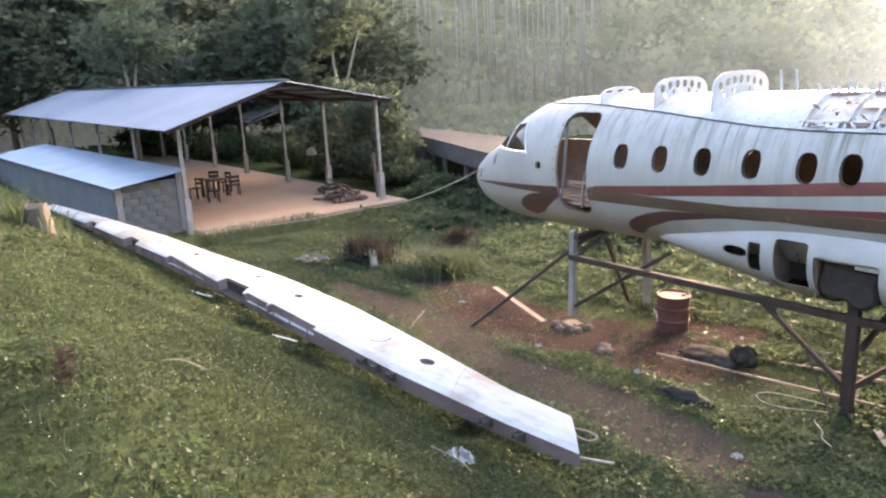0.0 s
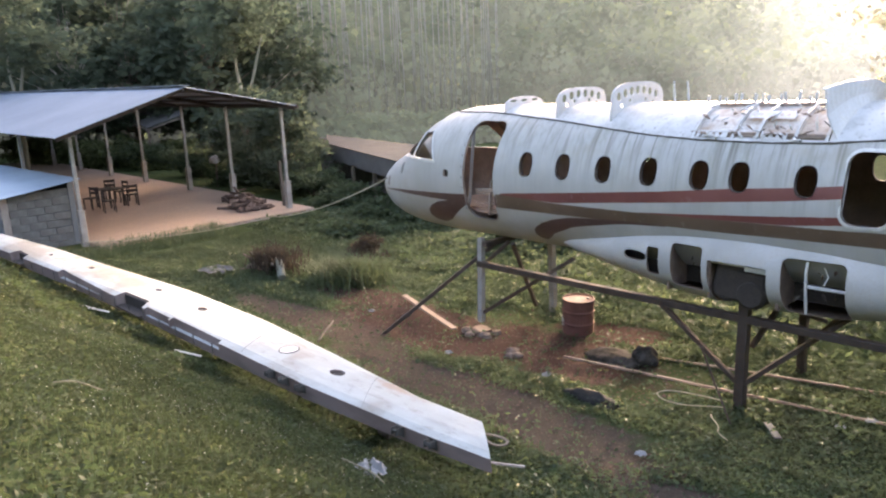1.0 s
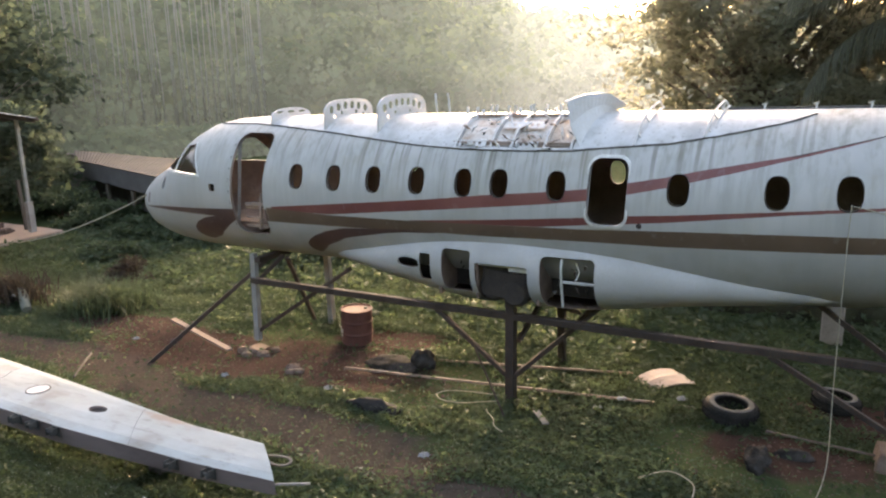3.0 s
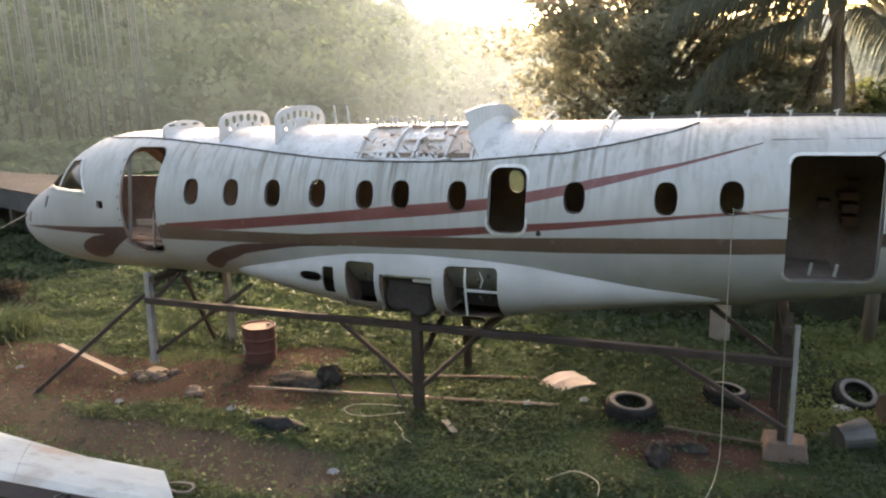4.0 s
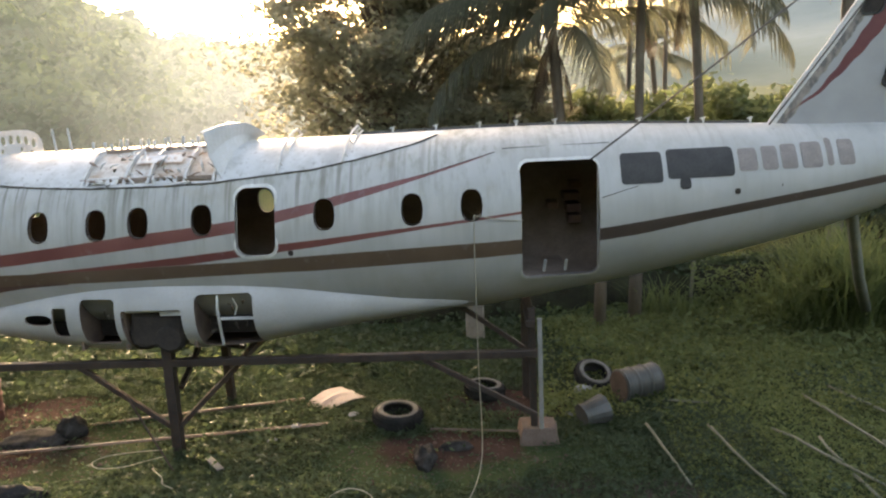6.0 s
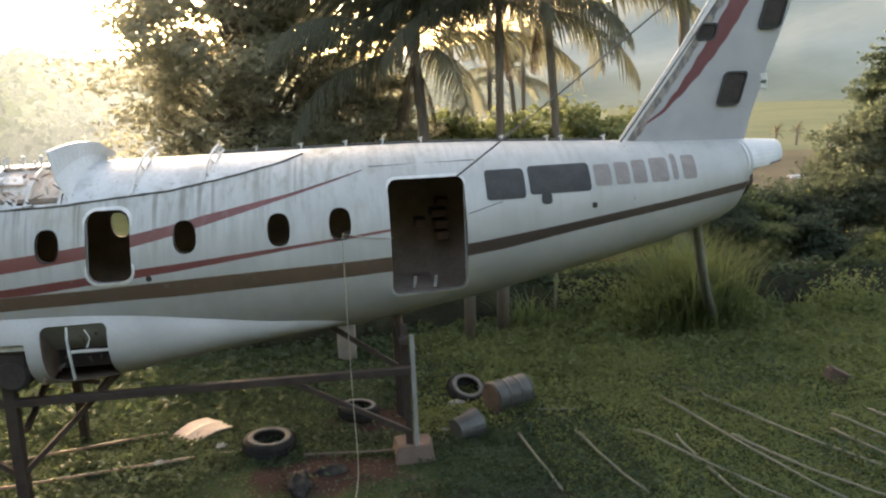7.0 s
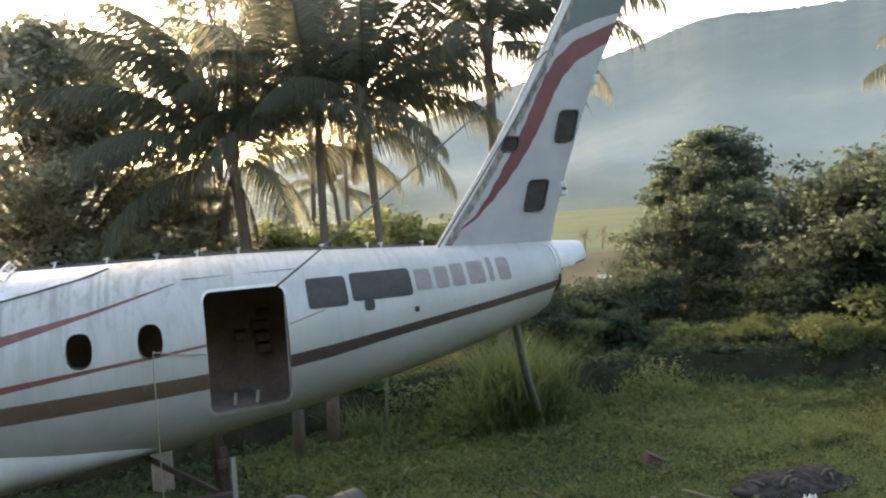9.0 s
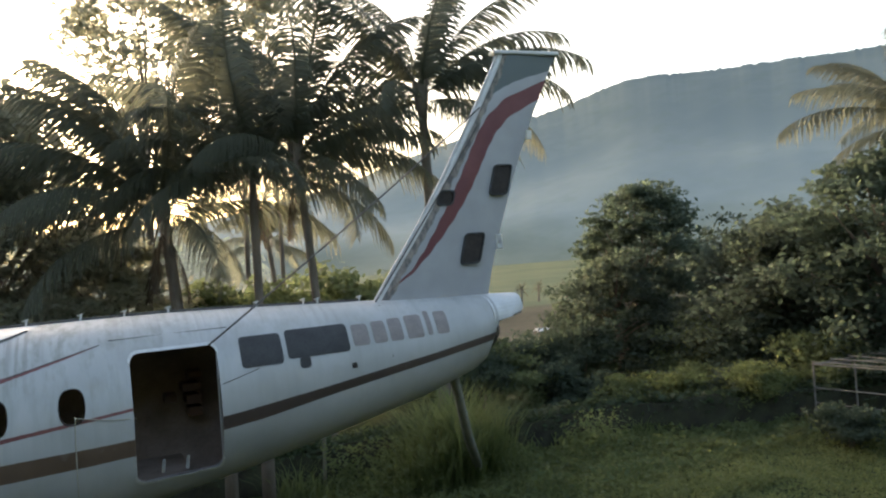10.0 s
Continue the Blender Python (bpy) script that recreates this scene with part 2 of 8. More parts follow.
def solid(bm):
    """A plain mesh object out of a bmesh, for cutting with."""
    me = bpy.data.meshes.new("cut")
    bmesh.ops.recalc_face_normals(bm, faces=bm.faces[:])
    bm.to_mesh(me)
    bm.free()
    return new("cut", me)


def carved(bm, cutters, name):
    """The mesh of a solid with other solids taken away from it."""
    ob = solid(bm)
    for c in cutters:
        mod = ob.modifiers.new("cut", "BOOLEAN")
        mod.operation, mod.solver, mod.object = "DIFFERENCE", "EXACT", c
    bpy.context.view_layer.update()
    me = bpy.data.meshes.new_from_object(ob.evaluated_get(bpy.context.evaluated_depsgraph_get()))
    me.name = name
    for o in (ob, *cutters):
        old = o.data
        bpy.data.objects.remove(o)
        bpy.data.meshes.remove(old)
    return me


def rounded(x0, x1, z0, z1, r, n=5, lean=0.0):
    pts = []
    for cx, cz, a0 in ((x1 - r, z1 - r, 0), (x0 + r, z1 - r, 90), (x0 + r, z0 + r, 180), (x1 - r, z0 + r, 270)):
        for i in range(n + 1):
            a = radians(a0 + 90 * i / n)
            pts.append((cx + r * math.cos(a) + lean * (cz + r * math.sin(a) - (z0 + z1) / 2), cz + r * math.sin(a)))
    return pts


def oval(cx, cz, rx, rz, n=20, power=2.6):
    pts = []
    for i in range(n):
        a = i * math.tau / n
        c, s = math.cos(a), math.sin(a)
        pts.append((cx + rx * math.copysign(abs(c) ** (2 / power), c), cz + rz * math.copysign(abs(s) ** (2 / power), s)))
    return pts


def polar(az, dist, z=None):
    x, y = dist * math.sin(radians(az)), dist * math.cos(radians(az))
    return Vector((x, y, ground_z(x, y) if z is None else z))


def smooth01(t):
    t = min(1.0, max(0.0, t))
    return t * t * (3 - 2 * t)


# ---- ground ----
def ground_z(x, y):
    """A bank below the camera, a flat yard, and a wooded slope to the far side of the shed."""
    z = 2.45 * smooth01((4.9 - y) / 4.7)
    r, az = math.hypot(x, y), math.degrees(math.atan2(x, y))
    if y < 0 and x < 0:
        az = -90.0
    wood = smooth01((-az - 4) / 36.0)
    z += wood * 0.16 * max(0.0, min(r, 110.0) - 64.0) * (1 if y > 0 else smooth01(1 + y / 40))
    z -= 2.2 * smooth01((r - 22.0) / 40.0) * smooth01((az + 8) / 16.0)
    z += 15.0 * smooth01((-4.0 - y) / 26.0)      # unseen rise behind the camera, added to block low sky light
    z += 0.05 * noise.noise((x * 0.7, y * 0.7, 0.3)) + 0.02 * noise.noise((x * 2.6, y * 2.6, 4.0))
    if r > 30:
        z += 0.8 * smooth01((r - 30) / 60) * noise.noise((x * 0.05, y * 0.05, 9.0))
    return z


def spaced(lo, hi, fine_lo, fine_hi, step, grow):
    """Coordinates, even between the fine limits and wider and wider outside them."""
    mid = list(np.arange(fine_lo, fine_hi, step))
    s, v, left = step, fine_lo, []
    while v > lo:
        s *= grow
        v -= s
        left.append(v)
    s, v, right = step, mid[-1], []
    while v < hi:
        s *= grow
        v += s
        right.append(v)
    return left[::-1] + mid + right


GX, GY = spaced(-900, 900, -24, 16, 0.2, 1.09), spaced(-300, 1500, -1.5, 18, 0.2, 1.09)


def build_ground():
    verts = [(x, y, ground_z(x, y)) for y in GY for x in GX]
    n = len(GX)
    faces = [(j * n + i, j * n + i + 1, (j + 1) * n + i + 1, (j + 1) * n + i) for j in range(len(GY) - 1) for i in range(n - 1)]
    me = bpy.data.meshes.new("ground")
    me.from_pydata(verts, [], faces)
    ob = mesh_part("ground", me, M_GROUND, smooth=True)
    return tagged(ob, "uneven yard of low green weeds and red dirt rising to a bank", "ground", kind="structure")


def ground_material():
    n = Nodes("weeds_and_red_dirt")
    x, y, z = n.xyz()
    big, mid, fine = n.noise(0.45, 5), n.noise(2.2, 5), n.noise(24, 4)
    green = n.mix(n.step(mid, 0.35, 0.65), (0.03, 0.046, 0.019), (0.048, 0.066, 0.027))
    green = n.mix(n.math("MULTIPLY", n.step(fine, 0.5, 0.7), 0.5), green, (0.085, 0.07, 0.04))
    dirt = n.mix(n.step(mid, 0.35, 0.7), (0.043, 0.026, 0.021), (0.066, 0.04, 0.031))
    dirt = n.mix(n.math("MULTIPLY", n.step(fine, 0.45, 0.7), 0.5), dirt, (0.06, 0.038, 0.03))
    pale = n.mix(n.step(fine, 0.4, 0.7), (0.07, 0.051, 0.043), (0.046, 0.034, 0.029))

    def spot(cx, cy, rx, ry):
        u = n.math("DIVIDE", n.math("SUBTRACT", x, cx), rx)
        v = n.math("DIVIDE", n.math("SUBTRACT", y, cy), ry)
        return n.math("SUBTRACT", 1.0, n.math("SQRT", n.math("ADD", n.math("MULTIPLY", u, u), n.math("MULTIPLY", v, v))))

    def patch(spots, sharp=0.25):
        s = spot(*spots[0])
        for q in spots[1:]:
            s = n.math("MAXIMUM", s, spot(*q))
        s = n.math("ADD", s, n.math("MULTIPLY", n.math("SUBTRACT", n.math("ADD", n.math("MULTIPLY", big, 0.5), n.math("MULTIPLY", mid, 0.7)), 0.6), 1.6))
        return n.step(s, 0.0, sharp)

    red = patch([(-8.6, 7.6, 2.3, 0.9), (-6.6, 8.0, 2.0, 0.9), (-10.6, 8.0, 2.2, 0.5), (-0.5, 7.9, 1.0, 0.5), (-6.2, 9.2, 1.1, 0.6), (0.3, 9.2, 1.0, 0.6)])
    track = patch([(-6.5, 6.2, 3.2, 0.6), (-10.5, 6.6, 3.0, 0.45), (-3.0, 5.7, 1.8, 0.4), (-4.9, 6.0, 1.8, 0.5), (1.2, 6.8, 1.5, 0.5)])
    color = n.mix(red, green, dirt)
    color = n.mix(n.math("MULTIPLY", track, 0.85), color, pale)
    far = n.math("MULTIPLY", n.step(y, 40.0, 75.0), n.step(n.math("ADD", x, n.math("MULTIPLY", y, 0.05)), -5.0, 25.0))
    fallow = n.math("MULTIPLY", n.step(y, 22.0, 30.0), n.step(x, 7.0, 12.0))
    color = n.mix(fallow, color, n.mix(n.step(n.noise(0.12, 4), 0.38, 0.62), (0.075, 0.072, 0.056), (0.05, 0.052, 0.04)))
    edge = n.math("ADD", n.math("ADD", y, n.math("MULTIPLY", x, 0.3)), n.math("MULTIPLY", n.math("SUBTRACT", n.noise(0.08, 3), 0.5), 14.0))
    color = n.mix(n.math("MULTIPLY", far, n.step(edge, 84.0, 92.0)), color, n.mix(n.step(n.noise(0.05, 3), 0.4, 0.6), (0.07, 0.092, 0.062), (0.09, 0.108, 0.07)))
    n.bump(n.math("ADD", mid, n.math("MULTIPLY", fine, 0.6)), 0.7, 0.05)
    return n.done(color, 1.0, 0.0, 0.02)


M_GROUND = ground_material()
build_ground()


def build_far_hills():
    """A mountain ridge far behind the valley, its haze painted as emission."""
    ridge = [(-100, 3), (-40, 2.5), (-25, 2.2), (-18, 2.2), (-10, 2.6), (0, 3.2), (10, 4.4), (18, 6.2), (24.6, 8.4), (29, 9.4), (33.5, 10.2), (37.3, 11.4), (40, 12.2), (45, 11.8), (50, 11.8), (54, 11.6), (65, 11.4), (80, 11.6), (110, 9)]
    n = Nodes("hillside_with_haze_glow")
    big, mid = n.noise(0.012, 6), n.noise(0.06, 5)
    x, y, z = n.xyz()
    color = n.mix(n.step(big, 0.4, 0.6), (0.03, 0.048, 0.045), (0.05, 0.068, 0.06))
    color = n.mix(n.math("MULTIPLY", n.step(mid, 0.5, 0.7), 0.5), color, (0.03, 0.05, 0.035))
    n.done(color, 1.0, 0.0, 0.1)
    # haze put in as emission, greenish low down and bluish higher up
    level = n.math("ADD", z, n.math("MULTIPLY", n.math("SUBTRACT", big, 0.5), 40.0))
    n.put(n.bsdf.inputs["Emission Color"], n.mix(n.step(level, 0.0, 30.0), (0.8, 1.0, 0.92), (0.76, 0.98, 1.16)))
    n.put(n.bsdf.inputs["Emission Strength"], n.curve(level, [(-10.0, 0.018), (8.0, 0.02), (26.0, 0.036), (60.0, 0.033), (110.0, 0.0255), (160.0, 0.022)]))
    verts, faces, rows, cols = [], [], 16, 1100
    for j in range(rows + 1):
        for i in range(cols + 1):
            az = -100 + 210 * i / cols
            el = float(np.mean(np.interp(az + np.linspace(-2.0, 2.0, 9), [p[0] for p in ridge], [p[1] for p in ridge])))
            f = j / rows
            r = 420 + 420 * f
            top = 4.1 + 840 * math.tan(radians(el))
            x, y = r * math.sin(radians(az)), r * math.cos(radians(az))
            h = -6 + (top + 6) * f ** 1.25
            h += (14 * noise.noise((x * 0.008, y * 0.008, 2)) * f * (1 - f) * 4 if j < rows else 0) + (1.5 * noise.noise((az * 0.7, 1, 1)) + 1.4 * noise.noise((az * 4.0, 3, 1)) * f ** 6 + (2.6 * max(0.0, noise.noise((az * 9.0, 5, 1))) + 1.3 * noise.noise((az * 23.0, 8, 1)) if j == rows else 0.0)) * f
            verts.append((x, y, h))
    for j in range(rows):
        for i in range(cols):
            a = j * (cols + 1) + i
            faces.append((a, a + 1, a + cols + 2, a + cols + 1))
    me = bpy.data.meshes.new("backdrop")
    me.from_pydata(verts, [], faces)
    return tagged(mesh_part("backdrop", me, n.mat, smooth=True), "blue-grey wooded mountain ridge across the valley, haze painted as glow", "mountain", kind="structure")


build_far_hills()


def build_misty_slope():
    """The wooded slope behind the shed, morning mist painted in: its soil and a canopy of crowns."""
    ridge = [(-115, 17), (-60, 16.5), (-45, 14), (-36, 10.0), (-30, 7.4), (-26, 5.4), (-23, 4.0), (-20, 3.2), (-15, 3.0), (-10, 2.8), (0, 2.6), (6, 2.0), (12, 0.5)]
    foot = [(-115, 56), (-73, 56), (-66, 47), (-58, 46), (-44, 52), (-38, 50), (-8, 44), (12, 50)]
    n = Nodes("slope_with_mist_glow")
    x, y, z = n.xyz()
    info = n.tree.nodes.new("ShaderNodeNewGeometry").outputs["Random Per Island"]
    big = n.step(n.noise(0.12, 3), 0.35, 0.65)
    crown = n.step(n.noise(0.3, 2), 0.35, 0.65)
    tone = n.math("ADD", n.math("MULTIPLY", info, 0.12), n.math("ADD", n.math("MULTIPLY", big, 0.4), n.math("MULTIPLY", crown, 0.48)))
    color = n.mix(tone, (0.028, 0.042, 0.02), (0.06, 0.078, 0.038))
    n.done(color, 1.0, 0.0, 0.1)
    thin = n.tree.nodes.new("ShaderNodeBsdfTranslucent")
    n.put(thin.inputs["Color"], color)
    both = n.tree.nodes.new("ShaderNodeAddShader")
    n.tree.links.new(n.bsdf.outputs[0], both.inputs[0])
    n.tree.links.new(thin.outputs[0], both.inputs[1])
    n.tree.links.new(both.outputs[0], n.out.inputs["Surface"])
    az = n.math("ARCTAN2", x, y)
    # mist painted as emission, stronger with distance and towards the sun
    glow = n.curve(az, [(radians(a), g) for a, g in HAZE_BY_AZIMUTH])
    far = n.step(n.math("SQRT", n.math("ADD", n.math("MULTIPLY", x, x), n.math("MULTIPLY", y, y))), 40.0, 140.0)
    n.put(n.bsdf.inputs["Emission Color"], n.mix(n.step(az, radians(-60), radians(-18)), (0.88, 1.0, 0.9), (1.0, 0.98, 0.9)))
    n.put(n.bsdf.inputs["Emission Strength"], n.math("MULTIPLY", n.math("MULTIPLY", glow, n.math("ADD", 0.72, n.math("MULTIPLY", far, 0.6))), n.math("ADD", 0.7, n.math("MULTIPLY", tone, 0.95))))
    rng = np.random.default_rng(15)

    def height(a, f):
        el = float(np.interp(a, [p[0] for p in ridge], [p[1] for p in ridge]))
        r0 = float(np.interp(a, [p[0] for p in foot], [p[1] for p in foot]))
        r = r0 + (145 - r0) * f
        top = 4.1 + 145 * math.tan(radians(el)) - 2.5
        return r, -0.5 + (top + 0.5) * f ** 0.8

    verts, faces, rows, cols = [], [], 20, 200
    for j in range(rows + 1):
        for i in range(cols + 1):
            a = -115 + 127 * i / cols
            r, h = height(a, j / rows)
            verts.append((r * math.sin(radians(a)), r * math.cos(radians(a)), h))
    for j in range(rows):
        for i in range(cols):
            k = j * (cols + 1) + i
            faces.append((k, k + 1, k + cols + 2, k + cols + 1))
    # crowns: domes of leaf sprays on the slope
    sprays = []
    for i in range(1800):
        a, f = rng.uniform(-104, 10), rng.uniform(0, 1) ** 1.5
        r, h = height(a, f)
        if i >= 1500:                # undergrowth at the plantation's foot
            a, r = rng.uniform(-58, -41), rng.uniform(43, 46)
            h = ground_z(r * math.sin(radians(a)), r * math.cos(radians(a))) - 0.6
        if r > 146:
            continue
        c = np.array((r * math.sin(radians(a)), r * math.cos(radians(a)), h + (rng.uniform(0.2, 2.8) if i < 1500 else 0.4)))
        w, t = (rng.uniform(1.5, 3.6), rng.uniform(1.6, 3.8)) if i < 1500 else (rng.uniform(1.2, 2.4), rng.uniform(1.0, 2.0))
        m = int(44 * w)
        d = rng.normal(size=(m, 3))
        d[:, 2] = np.abs(d[:, 2]) * 0.9 - 0.25
        d /= np.linalg.norm(d, axis=1)[:, None]
        p = c + d * np.array((w, w, t)) * rng.uniform(0.75, 1.08, (m, 1))
        s = rng.normal(size=(m, 3))
        s -= (s * d).sum(1)[:, None] * d
        s /= np.linalg.norm(s, axis=1)[:, None]
        q = np.cross(d, s)
        size = rng.uniform(0.2, 0.48, (m, 1)) * r / 62
        sprays.append(np.stack([p - s * size, p + q * size * 0.6 + d * 0.15, p + s * size, p - q * size * 0.6 - d * 0.1], 1).reshape(-1, 3))
    sprays = np.concatenate(sprays)
    base = len(verts)
    me = bpy.data.meshes.new("backdrop_slope")
    me.from_pydata(verts + [tuple(v) for v in sprays], [], faces + [(base + k, base + k + 1, base + k + 2, base + k + 3) for k in range(0, len(sprays), 4)])
    return tagged(mesh_part("backdrop_slope", me, n.mat), "wooded slope with morning mist painted as a glow", "hillside", kind="structure")


# strength of the painted haze, peaking near the sun's azimuth
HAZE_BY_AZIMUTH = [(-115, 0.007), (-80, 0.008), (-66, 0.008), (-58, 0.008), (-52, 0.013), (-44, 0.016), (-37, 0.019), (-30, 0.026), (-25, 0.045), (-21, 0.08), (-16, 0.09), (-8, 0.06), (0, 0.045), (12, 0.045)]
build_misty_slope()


def build_plantation():
    """Slender pale trunks in rows, far back, mist painted on them as emission."""
    n = Nodes("pale_trunks_with_mist_glow")
    x, y, z = n.xyz()
    grain = n.noise(0.6, 4, (3, 3, 0.3))
    n.done(n.mix(grain, (0.15, 0.155, 0.13), (0.24, 0.235, 0.2)), 1.0, 0.0, 0.1)
    # weaker share of the slope's painted haze, emitted by the bark
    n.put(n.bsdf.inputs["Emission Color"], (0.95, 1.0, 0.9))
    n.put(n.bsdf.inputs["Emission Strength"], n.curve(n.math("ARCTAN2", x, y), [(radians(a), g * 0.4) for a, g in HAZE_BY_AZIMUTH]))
    rng = np.random.default_rng(9)
    bm = bmesh.new()
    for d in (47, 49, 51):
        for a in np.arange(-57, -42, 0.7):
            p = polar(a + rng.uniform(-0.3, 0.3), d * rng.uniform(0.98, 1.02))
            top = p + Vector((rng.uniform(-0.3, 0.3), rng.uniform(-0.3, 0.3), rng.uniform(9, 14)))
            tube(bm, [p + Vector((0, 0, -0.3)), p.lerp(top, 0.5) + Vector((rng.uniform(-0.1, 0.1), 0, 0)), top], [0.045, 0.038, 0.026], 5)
    tagged(part("backdrop_trunks", bm, n.mat, smooth=True), "rows of slender pale plantation trunks, mist painted as glow", "plantation", kind="structure")


build_plantation()


# ---- the aircraft ----
YC = 8.78                            # middle plane of the fuselage
HULL = [                             # x, top, bottom, half width
    (-10.75, 2.09, 2.03, 0.03), (-10.7, 2.23, 1.88, 0.2), (-10.55, 2.41, 1.72, 0.38), (-10.3, 2.56, 1.6, 0.54), (-10.0, 2.69, 1.52, 0.68),
    (-9.75, 2.83, 1.47, 0.76), (-9.5, 3.05, 1.44, 0.83), (-9.2, 3.24, 1.42, 0.89), (-8.9, 3.37, 1.41, 0.93), (-8.5, 3.44, 1.41, 0.97),
    (-8.0, 3.47, 1.41, 1.0), (-7.0, 3.49, 1.41, 1.035), (-6.0, 3.5, 1.42, 1.04), (-3.0, 3.53, 1.43, 1.04), (-1.0, 3.55, 1.44, 1.04),
    (0.0, 3.56, 1.49, 1.03), (0.75, 3.56, 1.62, 0.97), (1.5, 3.54, 1.75, 0.9), (2.25, 3.51, 1.91, 0.81), (3.0, 3.48, 2.07, 0.71),
    (3.75, 3.45, 2.25, 0.6), (4.4, 3.43, 2.46, 0.49), (4.54, 3.425, 2.55, 0.47), (4.66, 3.42, 2.82, 0.45)]


def hull_at(x, inset=0.0):
    xs = [h[0] for h in HULL]
    t, b, w = (float(np.interp(x, xs, [h[k] for h in HULL])) for k in (1, 2, 3))
    return (t + b) / 2, max((t - b) / 2 - inset, 0.01), max(w - inset, 0.01)


def hull_side(x, z, out=0.0):
    """The y of the near side of the fuselage."""
    zc, rz, ry = hull_at(x)
    return YC - (ry + out) * math.sqrt(max(0.0, 1 - ((z - zc) / (rz + out)) ** 2))


def hull_solid(x0, x1, inset, step=0.2, segs=72):
    bm = bmesh.new()
    xs = sorted({round(v, 3) for v in list(np.arange(x0, x1, step)) + [h[0] for h in HULL if x0 <= h[0] <= x1] + [x0, x1]})
    rings = []
    for x in xs:
        zc, rz, ry = hull_at(x, inset)
        rings.append([bm.verts.new((x, YC + ry * math.cos(k * math.tau / segs), zc + rz * math.sin(k * math.tau / segs))) for k in range(segs)])
    skin(bm, rings)
    return bm


WINDOWS = [(-6.73, 2.725), (-6.1, 2.73), (-5.475, 2.735), (-4.835, 2.75), (-4.19, 2.75), (-3.725, 2.76), (-3.025, 2.765), (-1.7, 2.78), (-0.765, 2.795), (-0.14, 2.815)]
CABIN_DOOR = [(x + 0.05 * max(0.0, (z - 2.2)) * (1 if x > -7.6 else 0), z) for x, z in rounded(-7.96, -7.35, 1.84, 3.27, 0.15)]
COCKPIT = [(-9.72, 2.69), (-9.44, 3.02), (-8.9, 3.09), (-8.66, 2.67)]
CROWN = [(-9.0, 3.37), (-7.9, 3.385), (-7.39, 3.36), (-6.37, 3.29), (-5.62, 3.22), (-4.93, 3.16), (-4.29, 3.13), (-3.56, 3.125), (-2.93, 3.14), (-2.48, 3.18), (-1.85, 3.23), (-1.27, 3.33), (-0.71, 3.45), (-0.42, 3.55), (-0.3, 3.8)]


def livery():
    """Chalky white paint with red and brown bands, streaks and grime."""
    n = Nodes("weathered_white_livery")
    x, y, z = n.xyz()
    wob = n.math("MULTIPLY", n.math("SUBTRACT", n.noise(30, 3), 0.5), 0.012)
    zz = n.math("ADD", z, wob)
    streak = n.noise(3.2, 5, (2.2, 1.0, 0.1))
    thin = n.noise(11, 4, (1.8, 1.0, 0.06))
    blot = n.noise(1.3, 5)
    fine = n.noise(45, 4)
    white = n.mix(n.step(blot, 0.35, 0.7), (0.41, 0.412, 0.405), (0.335, 0.338, 0.325))
    height = n.step(z, 2.3, 3.35)
    grime = n.math("MULTIPLY", n.step(n.math("ADD", n.math("MULTIPLY", streak, 0.6), n.math("MULTIPLY", thin, 0.4)), 0.46, 0.62), n.math("ADD", n.math("MULTIPLY", height, 0.75), 0.12))
    grime = n.math("MULTIPLY", grime, n.curve(x, [(-11.0, 0.4), (-7.0, 0.65), (-4.0, 0.85), (-0.5, 0.75), (1.2, 0.3), (5.0, 0.2)]))
    white = n.mix(grime, white, (0.2, 0.215, 0.17))
    # runs of dirt that start at the roof seam
    below = n.math("SUBTRACT", n.curve(x, CROWN), z)
    drip = n.step(n.noise(15, 2, (1.0, 0.03, 0.03)), 0.53, 0.66)
    length = n.math("ADD", 0.12, n.math("MULTIPLY", n.noise(5, 2, (1.0, 0.01, 0.01)), 0.95))
    drip = n.math("MULTIPLY", drip, n.math("SUBTRACT", 1.0, n.step(n.math("DIVIDE", below, length), 0.2, 1.1)))
    drip = n.math("MULTIPLY", drip, n.curve(x, [(-9.0, 0.1), (-7.6, 0.25), (-6.6, 0.75), (-4.0, 0.85), (-2.0, 0.7), (-0.3, 0.4)]))
    white = n.mix(drip, white, (0.15, 0.15, 0.12))
    rust = n.math("MULTIPLY", n.step(n.noise(2.2, 5), 0.58, 0.72), 0.3)
    white = n.mix(rust, white, (0.3, 0.27, 0.2))
    white = n.mix(n.math("MULTIPLY", n.step(fine, 0.6, 0.75), 0.25), white, (0.4, 0.36, 0.3))
    crown = n.curve(x, CROWN)
    above = n.step(n.math("SUBTRACT", z, crown), 0.0, 0.004)
    bare = n.mix(n.step(n.noise(4, 5), 0.42, 0.66), (0.52, 0.53, 0.535), (0.36, 0.365, 0.36))
    bare = n.mix(n.math("MULTIPLY", n.step(n.noise(22, 4, (1, 1, 0.4)), 0.58, 0.7), 0.6), bare, (0.22, 0.21, 0.19))
    color = n.mix(above, white, bare)

    def band(color, top, bot, paint, bow=False):
        lo, hi = top[0][0], top[-1][0]
        m = n.math("MULTIPLY", n.step(n.math("SUBTRACT", n.curve(x, top, bow), zz), 0.0, 0.004), n.step(n.math("SUBTRACT", zz, n.curve(x, bot, bow)), 0.0, 0.004))
        m = n.math("MULTIPLY", m, n.math("MULTIPLY", n.step(x, lo, lo + 0.004), n.step(n.math("SUBTRACT", hi, x), 0.0, 0.004)))
        m = n.math("MULTIPLY", m, n.step(n.math("SUBTRACT", YC + 0.2, y), 0.0, 0.01))
